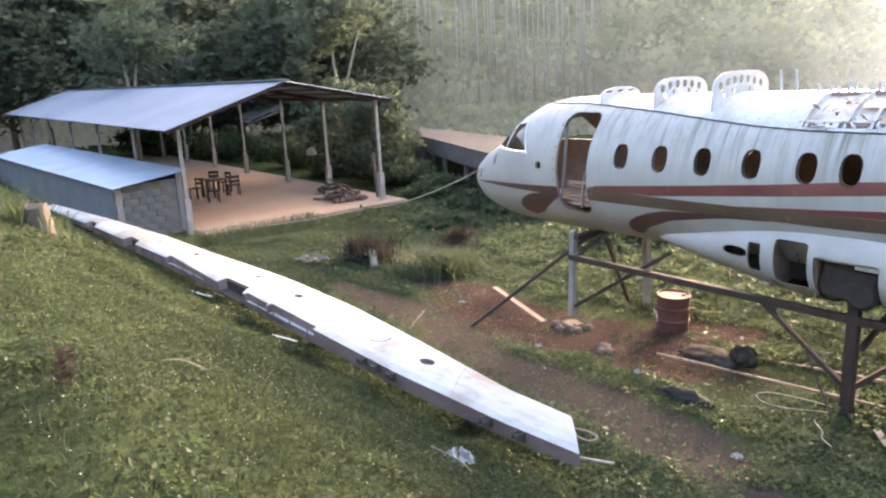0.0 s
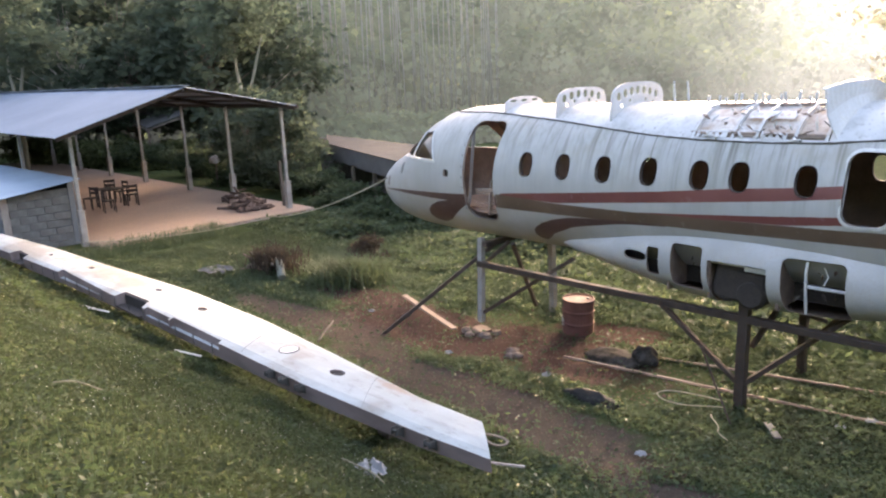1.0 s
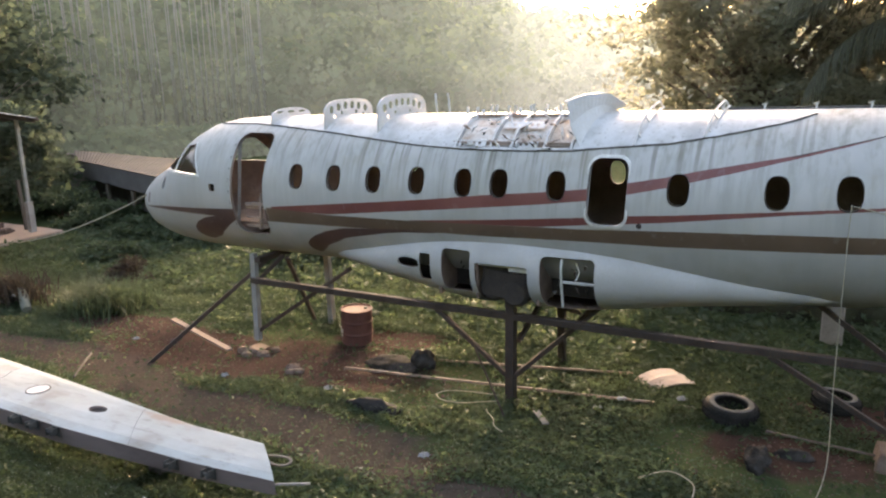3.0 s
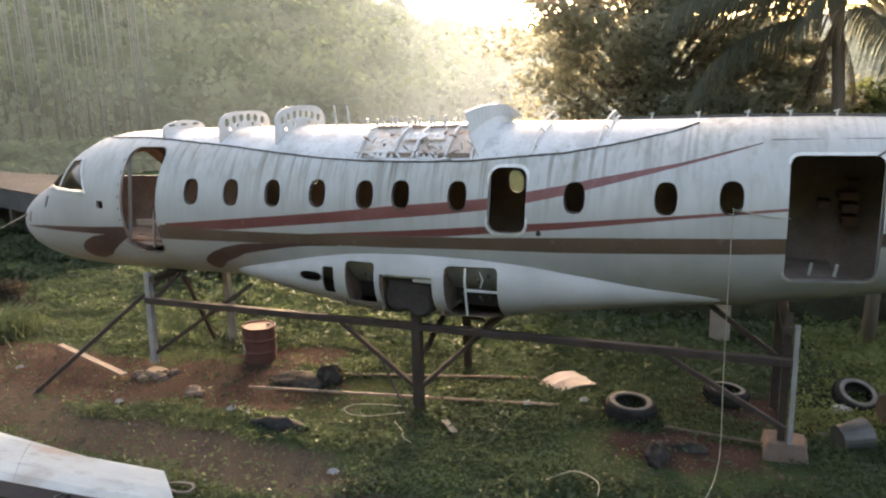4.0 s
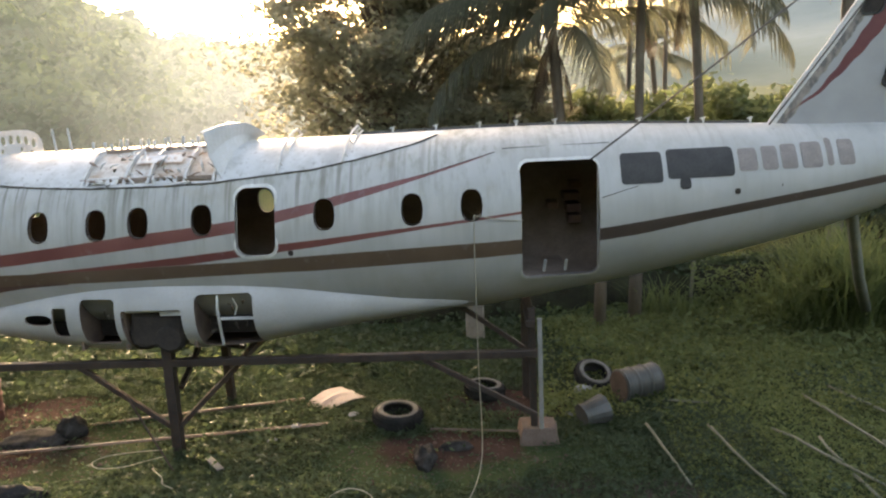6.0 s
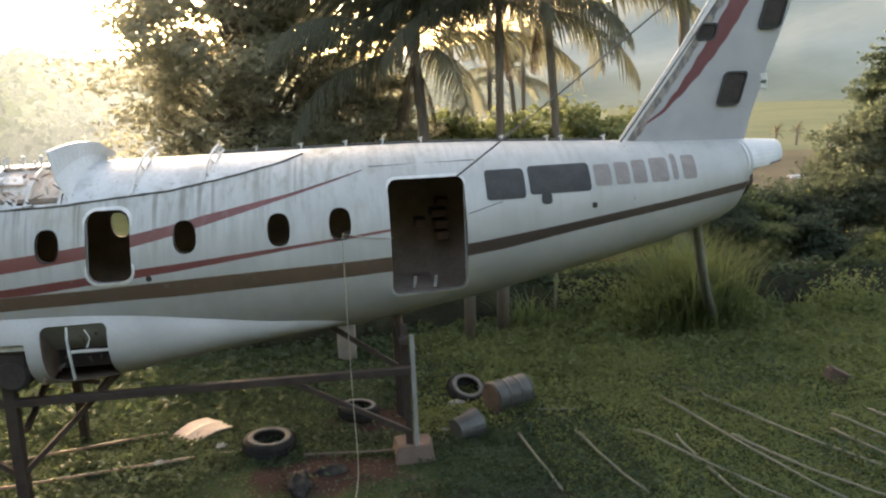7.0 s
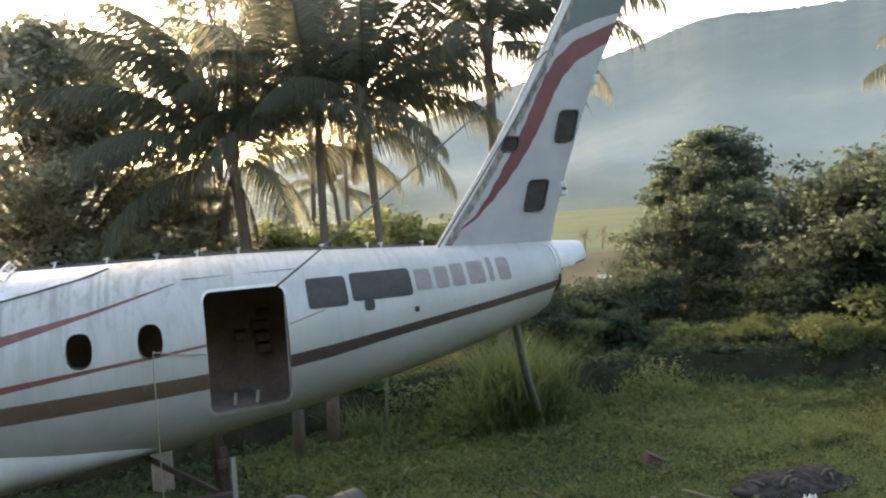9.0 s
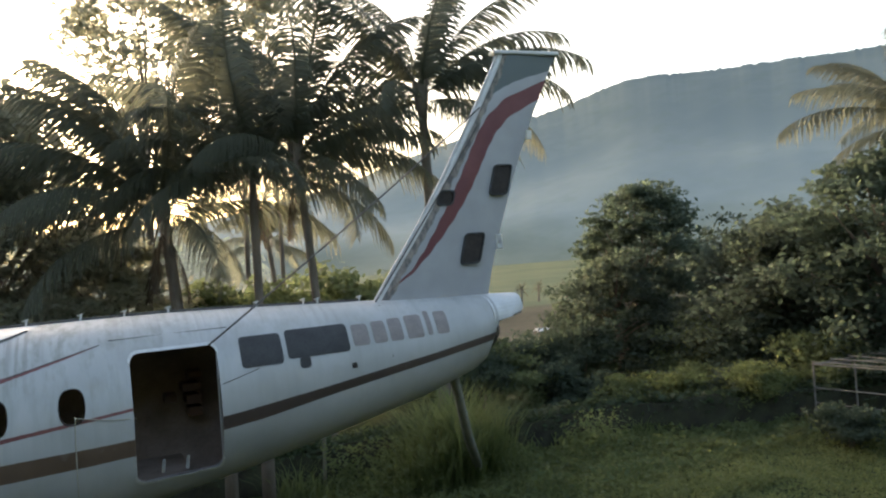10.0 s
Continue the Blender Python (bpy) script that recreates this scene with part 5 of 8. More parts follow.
heap("rubber_roll", (-5.08, 7.0, 0.03), (0.36, 0.12, 0.11), M_RUBBER, "black rolled rubber strip half sunk in the weeds", "scrap", 6, 11)
heap("pale_stone", (1.2, 9.5, 0.03), (0.12, 0.07, 0.06), M_PALE_STEEL, "pale broken block beside an old tyre", "stone", 5, 19)
heap("charred_log", (-0.76, 7.68, 0.02), (0.13, 0.26, 0.13), M_ASH, "short charred log lying in the weeds", "log", 9, 27)
heap("charred_log", (-0.42, 7.94, 0.01), (0.2, 0.09, 0.08), M_ASH, "thin charred log end in the weeds", "log", 9, 29)
for x, y, r in ((1.82, 12.2, 0.1), (2.45, 12.5, 0.11)):
    bm = bmesh.new()
    tube(bm, [(x, y, -0.1), (x + 0.03, y, 0.9), (x, y + 0.02, 1.9)], [r * 1.1, r, r * 0.95], 10)
    tagged(part("weathered_post", bm, M_BARK, smooth=True), "thick grey weathered post in the weeds", "post", "posts behind the aircraft")
bm = bmesh.new()
tube(bm, [(3.6, 13.3, -0.1), (3.66, 13.3, 1.1)], 0.035, 8)
tagged(part("thin_stake", bm, M_POLE), "thin pale stake before the dark wall", "post")
bm = bmesh.new()
bar(bm, (6.32, 9.2, 0.12), (6.55, 9.16, 0.03), 0.2, 0.17, 0.02)
bar(bm, (6.35, 9.16, 0.22), (6.58, 9.1, 0.1), 0.16, 0.025)
tagged(part("broken_brick", bm, plain("broken_brown_brick", (0.12, 0.08, 0.06), (0.09, 0.062, 0.048), 8, 50, 0.9)), "broken reddish brick block tilted in the grass", "brick")
for i in range(7):
    p = Vector((7.0 + 0.17 * i, 7.55 + random.uniform(-0.15, 0.2), 0.14))
    q = p + Vector((random.uniform(-0.35, 0.35), random.uniform(-0.2, 0.2), random.uniform(-0.05, 0.08)))
    bm = bmesh.new()
    tube(bm, [p, p.lerp(q, 0.5) + Vector((0, 0, 0.03)), q], [0.02, 0.017, 0.01], 6)
    tagged(part("burnt_branch", bm, M_STUMP, smooth=True), "grey burnt branch on the ash heap", "branch", "branches on the ash heap")
for x, y, w, d, h, k in ((-8.08, 7.86, 0.1, 0.07, 0.06, 3), (-7.68, 7.88, 0.12, 0.07, 0.05, 6), (-7.9, 7.76, 0.08, 0.07, 0.05, 9), (-7.62, 8.08, 0.08, 0.07, 0.05, 12), (-6.93, 7.66, 0.11, 0.07, 0.05, 15), (-6.76, 7.58, 0.1, 0.06, 0.04, 18), (-6.85, 7.5, 0.07, 0.06, 0.04, 21)):
    heap("rubble_stone", (x, y, 0.0), (w, d, h), M_FOOTING, "earth-stained lump of broken concrete on red dirt", "rubble", 9, k)


def build_bucket():
    b = thing("crushed_tin", (1.18, 8.5, 0), "crushed grey tin bucket lying open on the ground", "bucket")
    bm = bmesh.new()
    rings = []
    a = Vector((0.85, 0.5, 0.05)).normalized()
    s = a.orthogonal().normalized()
    u = a.cross(s)
    for h, r in ((0, 0.13), (0.05, 0.125), (0.3, 0.165), (0.34, 0.17), (0.34, 0.16), (0.05, 0.115)):
        rings.append([bm.verts.new(Vector((1.05, 8.42, 0.15)) + (s * math.cos(k * math.tau / 20) * 1.05 + u * math.sin(k * math.tau / 20) * 0.85) * r * (1 + 0.08 * noise.noise((k * 0.6, h * 6, 2))) + a * h) for k in range(20)])
    skin(bm, rings)
    part("wall", bm, M_TIN, b)


build_bucket()


def plank(p0, p1, w, h, mat, label, name="plank"):
    bm = bmesh.new()
    bar(bm, p0, p1, w, h, 0.004)
    return tagged(part(name, bm, mat), label, "timber")


plank((-6.16, 7.86, 0.05), (-2.02, 8.54, 0.06), 0.032, 0.03, M_WOOD, "long pale timber rail lying on the ground")
plank((-5.36, 8.63, 0.04), (-2.51, 9.35, 0.05), 0.03, 0.028, M_WOOD, "long timber rail lying under the fuselage")
plank((-8.15, 7.67, 0.06), (-9.95, 8.2, 0.14), 0.1, 0.035, M_WOOD, "short reddish plank lying on red dirt")
plank((-0.75, 8.35, 0.05), (0.35, 8.2, 0.07), 0.026, 0.022, M_STUMP, "thin dark batten lying on the dirt", "batten")
plank((-1.9, 8.62, 0.03), (-1.45, 8.66, 0.04), 0.03, 0.03, M_POLE, "short pale stick on the ground", "stick")
plank((-3.25, 7.75, 0.04), (-3.0, 7.45, 0.05), 0.08, 0.015, M_DUSTY, "bent scrap of grey metal on the grass", "metal_scrap")
plank((-3.55, 7.5, 0.0), (-4.0, 7.55, 0.9), 0.02, 0.02, M_STEEL, "thin dark rod leaning on the steel frame", "rod")


def build_sheet():
    bm = bmesh.new()
    n = 7
    c = [Vector(p) for p in ((-2.47, 9.2, 0.03), (-2.12, 9.01, 0.02), (-1.68, 9.34, 0.06), (-2.09, 9.73, 0.05))]
    top, low = [], []
    for j in range(n):
        for i in range(n):
            u, v = i / (n - 1), j / (n - 1)
            p = (c[0] * (1 - u) + c[1] * u) * (1 - v) + (c[3] * (1 - u) + c[2] * u) * v
            p.z += 0.06 * math.sin(math.pi * v) * (1 - 0.3 * u) + (0.012 if i == 3 else 0)
            top.append(bm.verts.new(p))
            low.append(bm.verts.new(p - Vector((0, 0, 0.015))))
    for j in range(n - 1):
        for i in range(n - 1):
            a = j * n + i
            bm.faces.new((top[a], top[a + 1], top[a + n + 1], top[a + n]))
            bm.faces.new((low[a], low[a + n], low[a + n + 1], low[a + 1]))
    for k in range(n - 1):
        for a, b in ((k, k + 1), ((n - 1) * n + k + 1, (n - 1) * n + k), ((k + 1) * n, k * n), (k * n + n - 1, (k + 1) * n + n - 1)):
            bm.faces.new((top[a], low[a], low[b], top[b]))
    ob = part("plywood_sheet", bm, plain("pale_curled_plywood", (0.5, 0.4, 0.33), (0.44, 0.31, 0.25), 3, 40, 0.7, 0, 0.2), smooth=False)
    tagged(ob, "curled pale plywood sheet lying in the weeds", "board")


build_sheet()

POLES = [((1.78, 8.30), (1.94, 6.94)), ((2.49, 8.29), (2.76, 6.71)), ((3.15, 8.13), (4.07, 6.33)), ((3.57, 7.88), (3.60, 7.40)), ((3.58, 7.11), (3.66, 6.45)), ((3.85, 9.05), (4.59, 6.19)), ((4.29, 9.33), (5.60, 6.11)), ((4.19, 7.76), (5.05, 6.05)), ((5.65, 8.09), (5.95, 6.51)), ((5.39, 7.71), (5.72, 6.25)), ((6.17, 8.15), (6.38, 7.00)), ((2.12, 9.00), (2.67, 8.92))]
for (x0, y0), (x1, y1) in POLES:
    bm = bmesh.new()
    n = 7
    bend = random.uniform(-0.06, 0.06)
    pts = [Vector((x0 + (x1 - x0) * i / n + bend * math.sin(math.pi * i / n), y0 + (y1 - y0) * i / n, ground_z(x0 + (x1 - x0) * i / n, y0 + (y1 - y0) * i / n) + 0.075)) for i in range(n + 1)]
    tube(bm, pts, [0.018 - 0.006 * i / n + (0.001 if i % 2 else 0) for i in range(n + 1)], 7)
    tagged(part("bamboo_pole", bm, M_POLE, smooth=True), "pale peeled pole lying on the grass", "pole", "poles laid out on the grass")


# ---- ropes and cables ----
def line(name, pts, r, mat, label, category="rope"):
    bm = bmesh.new()
    pts = [Vector(p) for p in pts]
    radii = list(r) if hasattr(r, "__len__") else [r] * len(pts)
    fine, width = [], []
    for i in range(len(pts) - 1):    # a smooth curve through the points
        a, b, c, d = pts[max(i - 1, 0)], pts[i], pts[i + 1], pts[min(i + 2, len(pts) - 1)]
        for k in range(5):
            s = k / 5
            fine.append(b + ((c - a) * s + (a * 2 - b * 5 + c * 4 - d) * s * s + (b * 3 - a - c * 3 + d) * s ** 3) * 0.5)
            width.append(radii[i] + (radii[i + 1] - radii[i]) * s)
    tube(bm, fine + [pts[-1]], width + [radii[-1]], 6)
    return tagged(part(name, bm, mat, smooth=True), label, category)


line("rope", [(0.4, 7.8, 2.63), (0.15, 7.74, 2.66), (-0.09, 7.73, 2.71), (-0.12, 7.71, 2.66), (-0.13, 7.7, 2.0), (-0.13, 7.68, 1.0), (-0.12, 7.66, 0.3), (-0.14, 7.5, 0.05), (-0.2, 7.0, 0.05), (-0.3, 6.6, 0.06)], 0.0055, M_ROPE, "pale rope hanging from a cabin window to the ground")
line("cable", sag((1.12, 8.0, 3.22), (4.82, 8.7, 5.85), 0.03), 0.012, M_CABLE, "taut steel cable from the cargo doorway to the fin", "cable")
line("cable", sag((3.15, 8.6, 3.46), (4.75, 8.68, 5.6), 0.02), 0.01, M_CABLE, "taut thin cable along the fin's leading edge", "cable")
line("rope", [*sag((-9.15, 7.95, 2.62), (-18.81, 10.83, 0.16), 0.22, 12), (-18.75, 9.52, 0.12), (-18.78, 8.34, 0.14), (-19.2, 7.0, 0.16), (-19.9, 5.9, 0.2)], 0.013, M_ROPE, "slack pale rope from the cockpit to the edge of the slab")
line("cable", [(-20.2, 5.9, 0.22), (-20.1, 4.4, 0.5), (-19.0, 2.8, 0.9), (-16.0, 1.37, 1.5), (-13.2, 0.6, 2.35)], 0.009, M_CABLE, "slack thin cable trailing past the slab over the grass", "cable")
line("rope", [(-1.75, 6.75, 0.05), (-1.5, 6.95, 0.08), (-1.25, 6.85, 0.06), (-1.2, 6.6, 0.05)], 0.007, M_ROPE, "curl of pale rope lying on the grass")
line("rope", [(-3.75, 7.74, 0.07), (-3.9, 7.62, 0.08), (-4.13, 7.48, 0.08), (-4.38, 7.46, 0.08), (-4.52, 7.58, 0.08), (-4.46, 7.72, 0.08), (-4.31, 7.79, 0.08), (-4.05, 7.85, 0.08), (-3.8, 7.9, 0.07)], 0.006, M_ROPE, "loop of pale rope lying beside a steel post")

line("rope", [(-3.78, 7.5, 0.06), (-3.74, 7.41, 0.08), (-3.56, 7.22, 0.09), (-3.5, 7.1, 0.08), (-3.36, 7.02, 0.07)], 0.006, M_ROPE, "short pale rope end on the grass")


# ---- the wing on the bank ----
def build_wing():
    w = thing("aircraft_wing", (-13, 4.4, 0.3), "detached white aircraft wing lying along the foot of the grass bank", "wing")
    # x of front edge, y front, x of back edge, y back, top z, thickness
    st = [(-4.36, 4.41, -4.95, 4.92, 0.575, 0.18), (-5.27, 4.32, -5.87, 4.9, 0.577, 0.2), (-7.05, 4.23, -7.56, 5.04, 0.585, 0.23), (-9.11, 4.23, -9.6, 5.18, 0.592, 0.26), (-11.59, 4.2, -12.0, 5.16, 0.61, 0.26),
          (-15.0, 4.08, -15.35, 4.88, 0.63, 0.26), (-17.0, 3.93, -17.4, 4.72, 0.66, 0.24), (-19.5, 3.55, -20.0, 4.12, 0.83, 0.19), (-22.2, 3.12, -22.7, 3.45, 0.97, 0.13)]
    xs = [s[0] for s in st]

    def at(x):
        return [float(np.interp(x, xs[::-1], [s[k] for s in st][::-1])) for k in range(6)]

    bm = bmesh.new()
    rings = []
    for x in np.linspace(xs[0], xs[-1], 60):
        xf, yf, xb, yb, z, th = at(x)
        ring = []
        for f, up in ((0, -0.02), (0.12, 0.012), (0.35, 0.03), (0.6, 0.025), (0.85, 0.01), (1, -0.03)):
            ring.append((xf + (xb - xf) * f, yf + (yb - yf) * f, z + up))
        for f, dn in ((1, 0.35), (0.7, 0.8), (0.4, 1.0), (0.12, 1.0), (0, 0.95)):
            ring.append((xf + (xb - xf) * f, yf + (yb - yf) * f + (0.02 if f == 0 else 0), z - th * dn))
        rings.append([bm.verts.new(p) for p in ring])
    skin(bm, rings)
    # access holes and the gaps where the front skin is gone
    cb = bmesh.new()
    for x, v, r in ((-6.75, 0.5, 0.1), (-10.4, 0.55, 0.09), (-12.0, 0.6, 0.07), (-14.6, 0.55, 0.07), (-16.4, 0.5, 0.06)):
        xf, yf, xb, yb, z, th = at(x)
        c = (xf + (xb - xf) * v, yf + (yb - yf) * v)
        skin(cb, [[cb.verts.new((c[0] + 1.2 * r * math.cos(a), c[1] + 0.75 * r * math.sin(a), zz)) for a in np.linspace(0, math.tau, 16, endpoint=False)] for zz in (z - th * 0.6, z + 0.2)])
    cuts = [solid(cb)]
    cb = bmesh.new()
    for x0, x1, d in ((-12.7, -11.6, 0.2), (-17.6, -16.9, 0.18), (-19.7, -19.1, 0.16)):
        xf, yf, xb, yb, z, th = at((x0 + x1) / 2)
        skin(cb, [[cb.verts.new((x0 + u, yf - 0.2 + v, zz)) for u, v in ((0, 0), (x1 - x0 + 0.1, 0), (x1 - x0 - 0.15, 0.2 + d), (0.1, 0.2 + d * 0.8))] for zz in (z - th * 0.75, z + 0.2)])
    cuts.append(solid(cb))
    cb = bmesh.new()                 # the lower leading strip ends here
    for x0, x1, d in ((-11.53, -10.72, 0.05), (-10.68, -9.2, 0.07), (-15.2, -12.77, 0.04)):
        xf, yf, xb, yb, z, th = at((x0 + x1) / 2)
        skin(cb, [[cb.verts.new((x0 + u, yf - 0.2 + v, zz)) for u, v in ((0, 0), (x1 - x0, 0), (x1 - x0, 0.2 + d), (0, 0.2 + d))] for zz in (z - th * 0.5, z + 0.2)])
    cuts.append(solid(cb))
    me = carved(bm, cuts, "wing_box")
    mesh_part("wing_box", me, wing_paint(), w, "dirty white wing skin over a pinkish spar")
    # dark discs near the rims imitate the shade inside the access holes
    for x, v, r in ((-6.75, 0.5, 0.1), (-10.4, 0.55, 0.09), (-12.0, 0.6, 0.07), (-14.6, 0.55, 0.07), (-16.4, 0.5, 0.06)):
        xf, yf, xb, yb, z, th = at(x)
        c = (xf + (xb - xf) * v, yf + (yb - yf) * v)
        bm = bmesh.new()
        bm.faces.new([bm.verts.new((c[0] + 1.21 * r * math.cos(a), c[1] + 0.76 * r * math.sin(a), z - 0.004)) for a in np.linspace(0, math.tau, 16, endpoint=False)])
        part("hole_shade_disc", bm, M_DARK, w, "dark disc imitating shade in an access hole")
    # dark fillers added for the shade in the leading-edge gaps
    for x0, x1, d in ((-12.7, -11.6, 0.2), (-17.6, -16.9, 0.18), (-19.7, -19.1, 0.16)):
        xf, yf, xb, yb, z, th = at((x0 + x1) / 2)
        bm = bmesh.new()
        bar(bm, (x0 + 0.08, yf + d * 0.75, z - th * 0.42), (x1 - 0.1, yf + d * 0.9, z - th * 0.42), 0.03, th * 0.68)
        bar(bm, (x0 + 0.08, yf + d * 0.3, z - th * 0.72), (x1 - 0.1, yf + d * 0.3, z - th * 0.72), d * 0.9, 0.02)
        part("notch_shade_filler", bm, M_DARK, w, "dark filler imitating shade in a leading-edge notch")
    for x, v, r in ((-7.85, 0.5, 0.12),):
        xf, yf, xb, yb, z, th = at(x)
        c = (xf + (xb - xf) * v, yf + (yb - yf) * v)
        bm = bmesh.new()
        tube(bm, [(c[0], c[1], z + 0.022), (c[0], c[1], z + 0.036)], r, 20)
        part("access_cover", bm, M_TRIM, w, "round access cover")
        bm = bmesh.new()
        tube(bm, [(c[0] + 1.06 * r * math.cos(a), c[1] + 1.06 * r * math.sin(a), z + 0.033) for a in np.linspace(0, math.tau, 25)], 0.006, 5)
        part("cover_seal", bm, M_SEAL, w, "dark seal round the access cover")
    for x in (-5.05, -5.5, -7.15, -7.5, -7.8):
        xf, yf, xb, yb, z, th = at(x)
        bm = bmesh.new()
        for dx in (-0.035, 0.035):       # two lugs on a base plate, with a pin
            bar(bm, (xf + dx, yf - 0.1, z - 0.055), (xf + dx, yf + 0.01, z - 0.07), 0.012, 0.075, 0.004)
        bar(bm, (xf - 0.06, yf - 0.008, z - 0.075), (xf + 0.06, yf - 0.008, z - 0.075), 0.014, 0.12, 0.004)
        tube(bm, [(xf - 0.05, yf - 0.075, z - 0.055), (xf + 0.05, yf - 0.075, z - 0.055)], 0.014, 8)
        part("hinge_bracket", bm, M_TIN, w, "grey hinge bracket with two lugs")
    for x in (-6.1, -8.6, -11.2, -13.4, -15.6, -17.9, -20.2):
        xf, yf, xb, yb, z, th = at(x)
        bm = bmesh.new()
        tube(bm, [(xf + (xb - xf) * f, yf + (yb - yf) * f, z + up + 0.001) for f, up in ((0.02, -0.015), (0.12, 0.012), (0.35, 0.03), (0.6, 0.025), (0.85, 0.01), (0.98, -0.025))], 0.0016, 5)
        part("skin_seam", bm, M_SEAL, w)
    bm = bmesh.new()                 # loose arm at the end
    bar(bm, (-4.5, 4.48, 0.45), (-4.2, 4.7, 0.42), 0.018, 0.018)
    part("control_rod", bm, M_PALE_STEEL, w)
    bm = bmesh.new()
    ring = [(-4.66 + 0.17 * math.cos(a), 4.78 + 0.11 * math.sin(a) * (0.8 + 0.3 * math.cos(a))) for a in np.linspace(0, math.tau, 20, endpoint=False)]
    hole = [(-4.65 + 0.135 * math.cos(a), 4.78 + 0.078 * math.sin(a) * (0.8 + 0.3 * math.cos(a))) for a in np.linspace(0, math.tau, 20, endpoint=False)]
    skin(bm, [[bm.verts.new((x, y, z)) for x, y in r] for r, z in ((hole, 0.5), (ring, 0.5), (ring, 0.515), (hole, 0.515), (hole, 0.5))], False)
    part("tip_rib", bm, M_TIN, w, "pale pierced tip rib")
    for x, y, z in ((-9.3, 4.02, 0.42), (-12.4, 3.95, 0.42), (-12.9, 3.9, 0.4)):
        bm = bmesh.new()
        bar(bm, (x, y, z), (x - 0.45, y - 0.16, z + 0.02), 0.02, 0.02)
        part("bent_strip", bm, M_TRIM, w)
    for x in np.arange(-16.5, -9.0, 0.55):
        xf, yf, xb, yb, z, th = at(x)
        bm = bmesh.new()
        bar(bm, (xf, yf - 0.012, z - th), (xf, yf - 0.012, z - 0.05), 0.012, 0.012)
        part("spar_stiffener", bm, M_SEAL, w)
    for x in (-6.0, -9.5, -13.0, -16.5, -20.0):
        xf, yf, xb, yb, z, th = at(x)
        gx, gy = (xf + xb) / 2, yf + 0.6
        g = ground_z(gx, gy)
        bm = bmesh.new()
        bar(bm, (gx, gy - 0.2, (g - 0.05 + z - th) / 2), (gx, gy + 0.2, (g - 0.05 + z - th) / 2), 0.2, max(0.05, z - th - g + 0.08))
        tagged(part("timber_bearer", bm, M_STUMP), "rough timber bearer under the wing", "timber", "bearers under the wing")


def wing_paint():
    n = Nodes("dirty_wing_paint")
    x, y, z = n.xyz()
    blot, streak, fine = n.noise(1.6, 5), n.noise(2.5, 5, (0.4, 2.0, 1)), n.noise(50, 4)
    c = n.mix(n.step(blot, 0.35, 0.7), (0.41, 0.44, 0.435), (0.33, 0.352, 0.34))
    c = n.mix(n.math("MULTIPLY", n.step(streak, 0.46, 0.66), 0.5), c, (0.26, 0.268, 0.245))
    scuff = n.noise(7, 6, (0.5, 1.6, 1), 0.7)
    c = n.mix(n.math("MULTIPLY", n.step(scuff, 0.56, 0.66), 0.45), c, (0.2, 0.19, 0.16))
    inland = n.step(n.math("MULTIPLY", x, -1.0), 8.5, 13.0)
    c = n.mix(n.math("MULTIPLY", n.step(n.math("ADD", n.noise(1.1, 5), n.math("MULTIPLY", inland, 0.13)), 0.58, 0.74), 0.6), c, (0.2, 0.16, 0.12))
    u, v = n.math("DIVIDE", n.math("ADD", x, 6.15), 0.55), n.math("DIVIDE", n.math("SUBTRACT", y, 4.82), 0.16)
    stain = n.math("ADD", n.math("SUBTRACT", 1.0, n.math("SQRT", n.math("ADD", n.math("MULTIPLY", u, u), n.math("MULTIPLY", v, v)))), n.math("MULTIPLY", n.math("SUBTRACT", n.noise(5, 5), 0.5), 2.0))
    c = n.mix(n.math("MULTIPLY", n.step(stain, 0.1, 0.8), 0.55), c, (0.3, 0.17, 0.08))
    c = n.mix(n.math("MULTIPLY", n.step(fine, 0.55, 0.7), 0.25), c, (0.3, 0.28, 0.25))
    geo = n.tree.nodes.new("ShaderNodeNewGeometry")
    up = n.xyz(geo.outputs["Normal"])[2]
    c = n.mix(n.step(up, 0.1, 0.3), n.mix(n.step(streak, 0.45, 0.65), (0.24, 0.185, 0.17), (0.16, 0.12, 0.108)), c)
    n.bump(n.math("ADD", fine, blot), 0.1, 0.02)
    return n.done(c, 0.62, 0.0, 0.2)


build_wing()


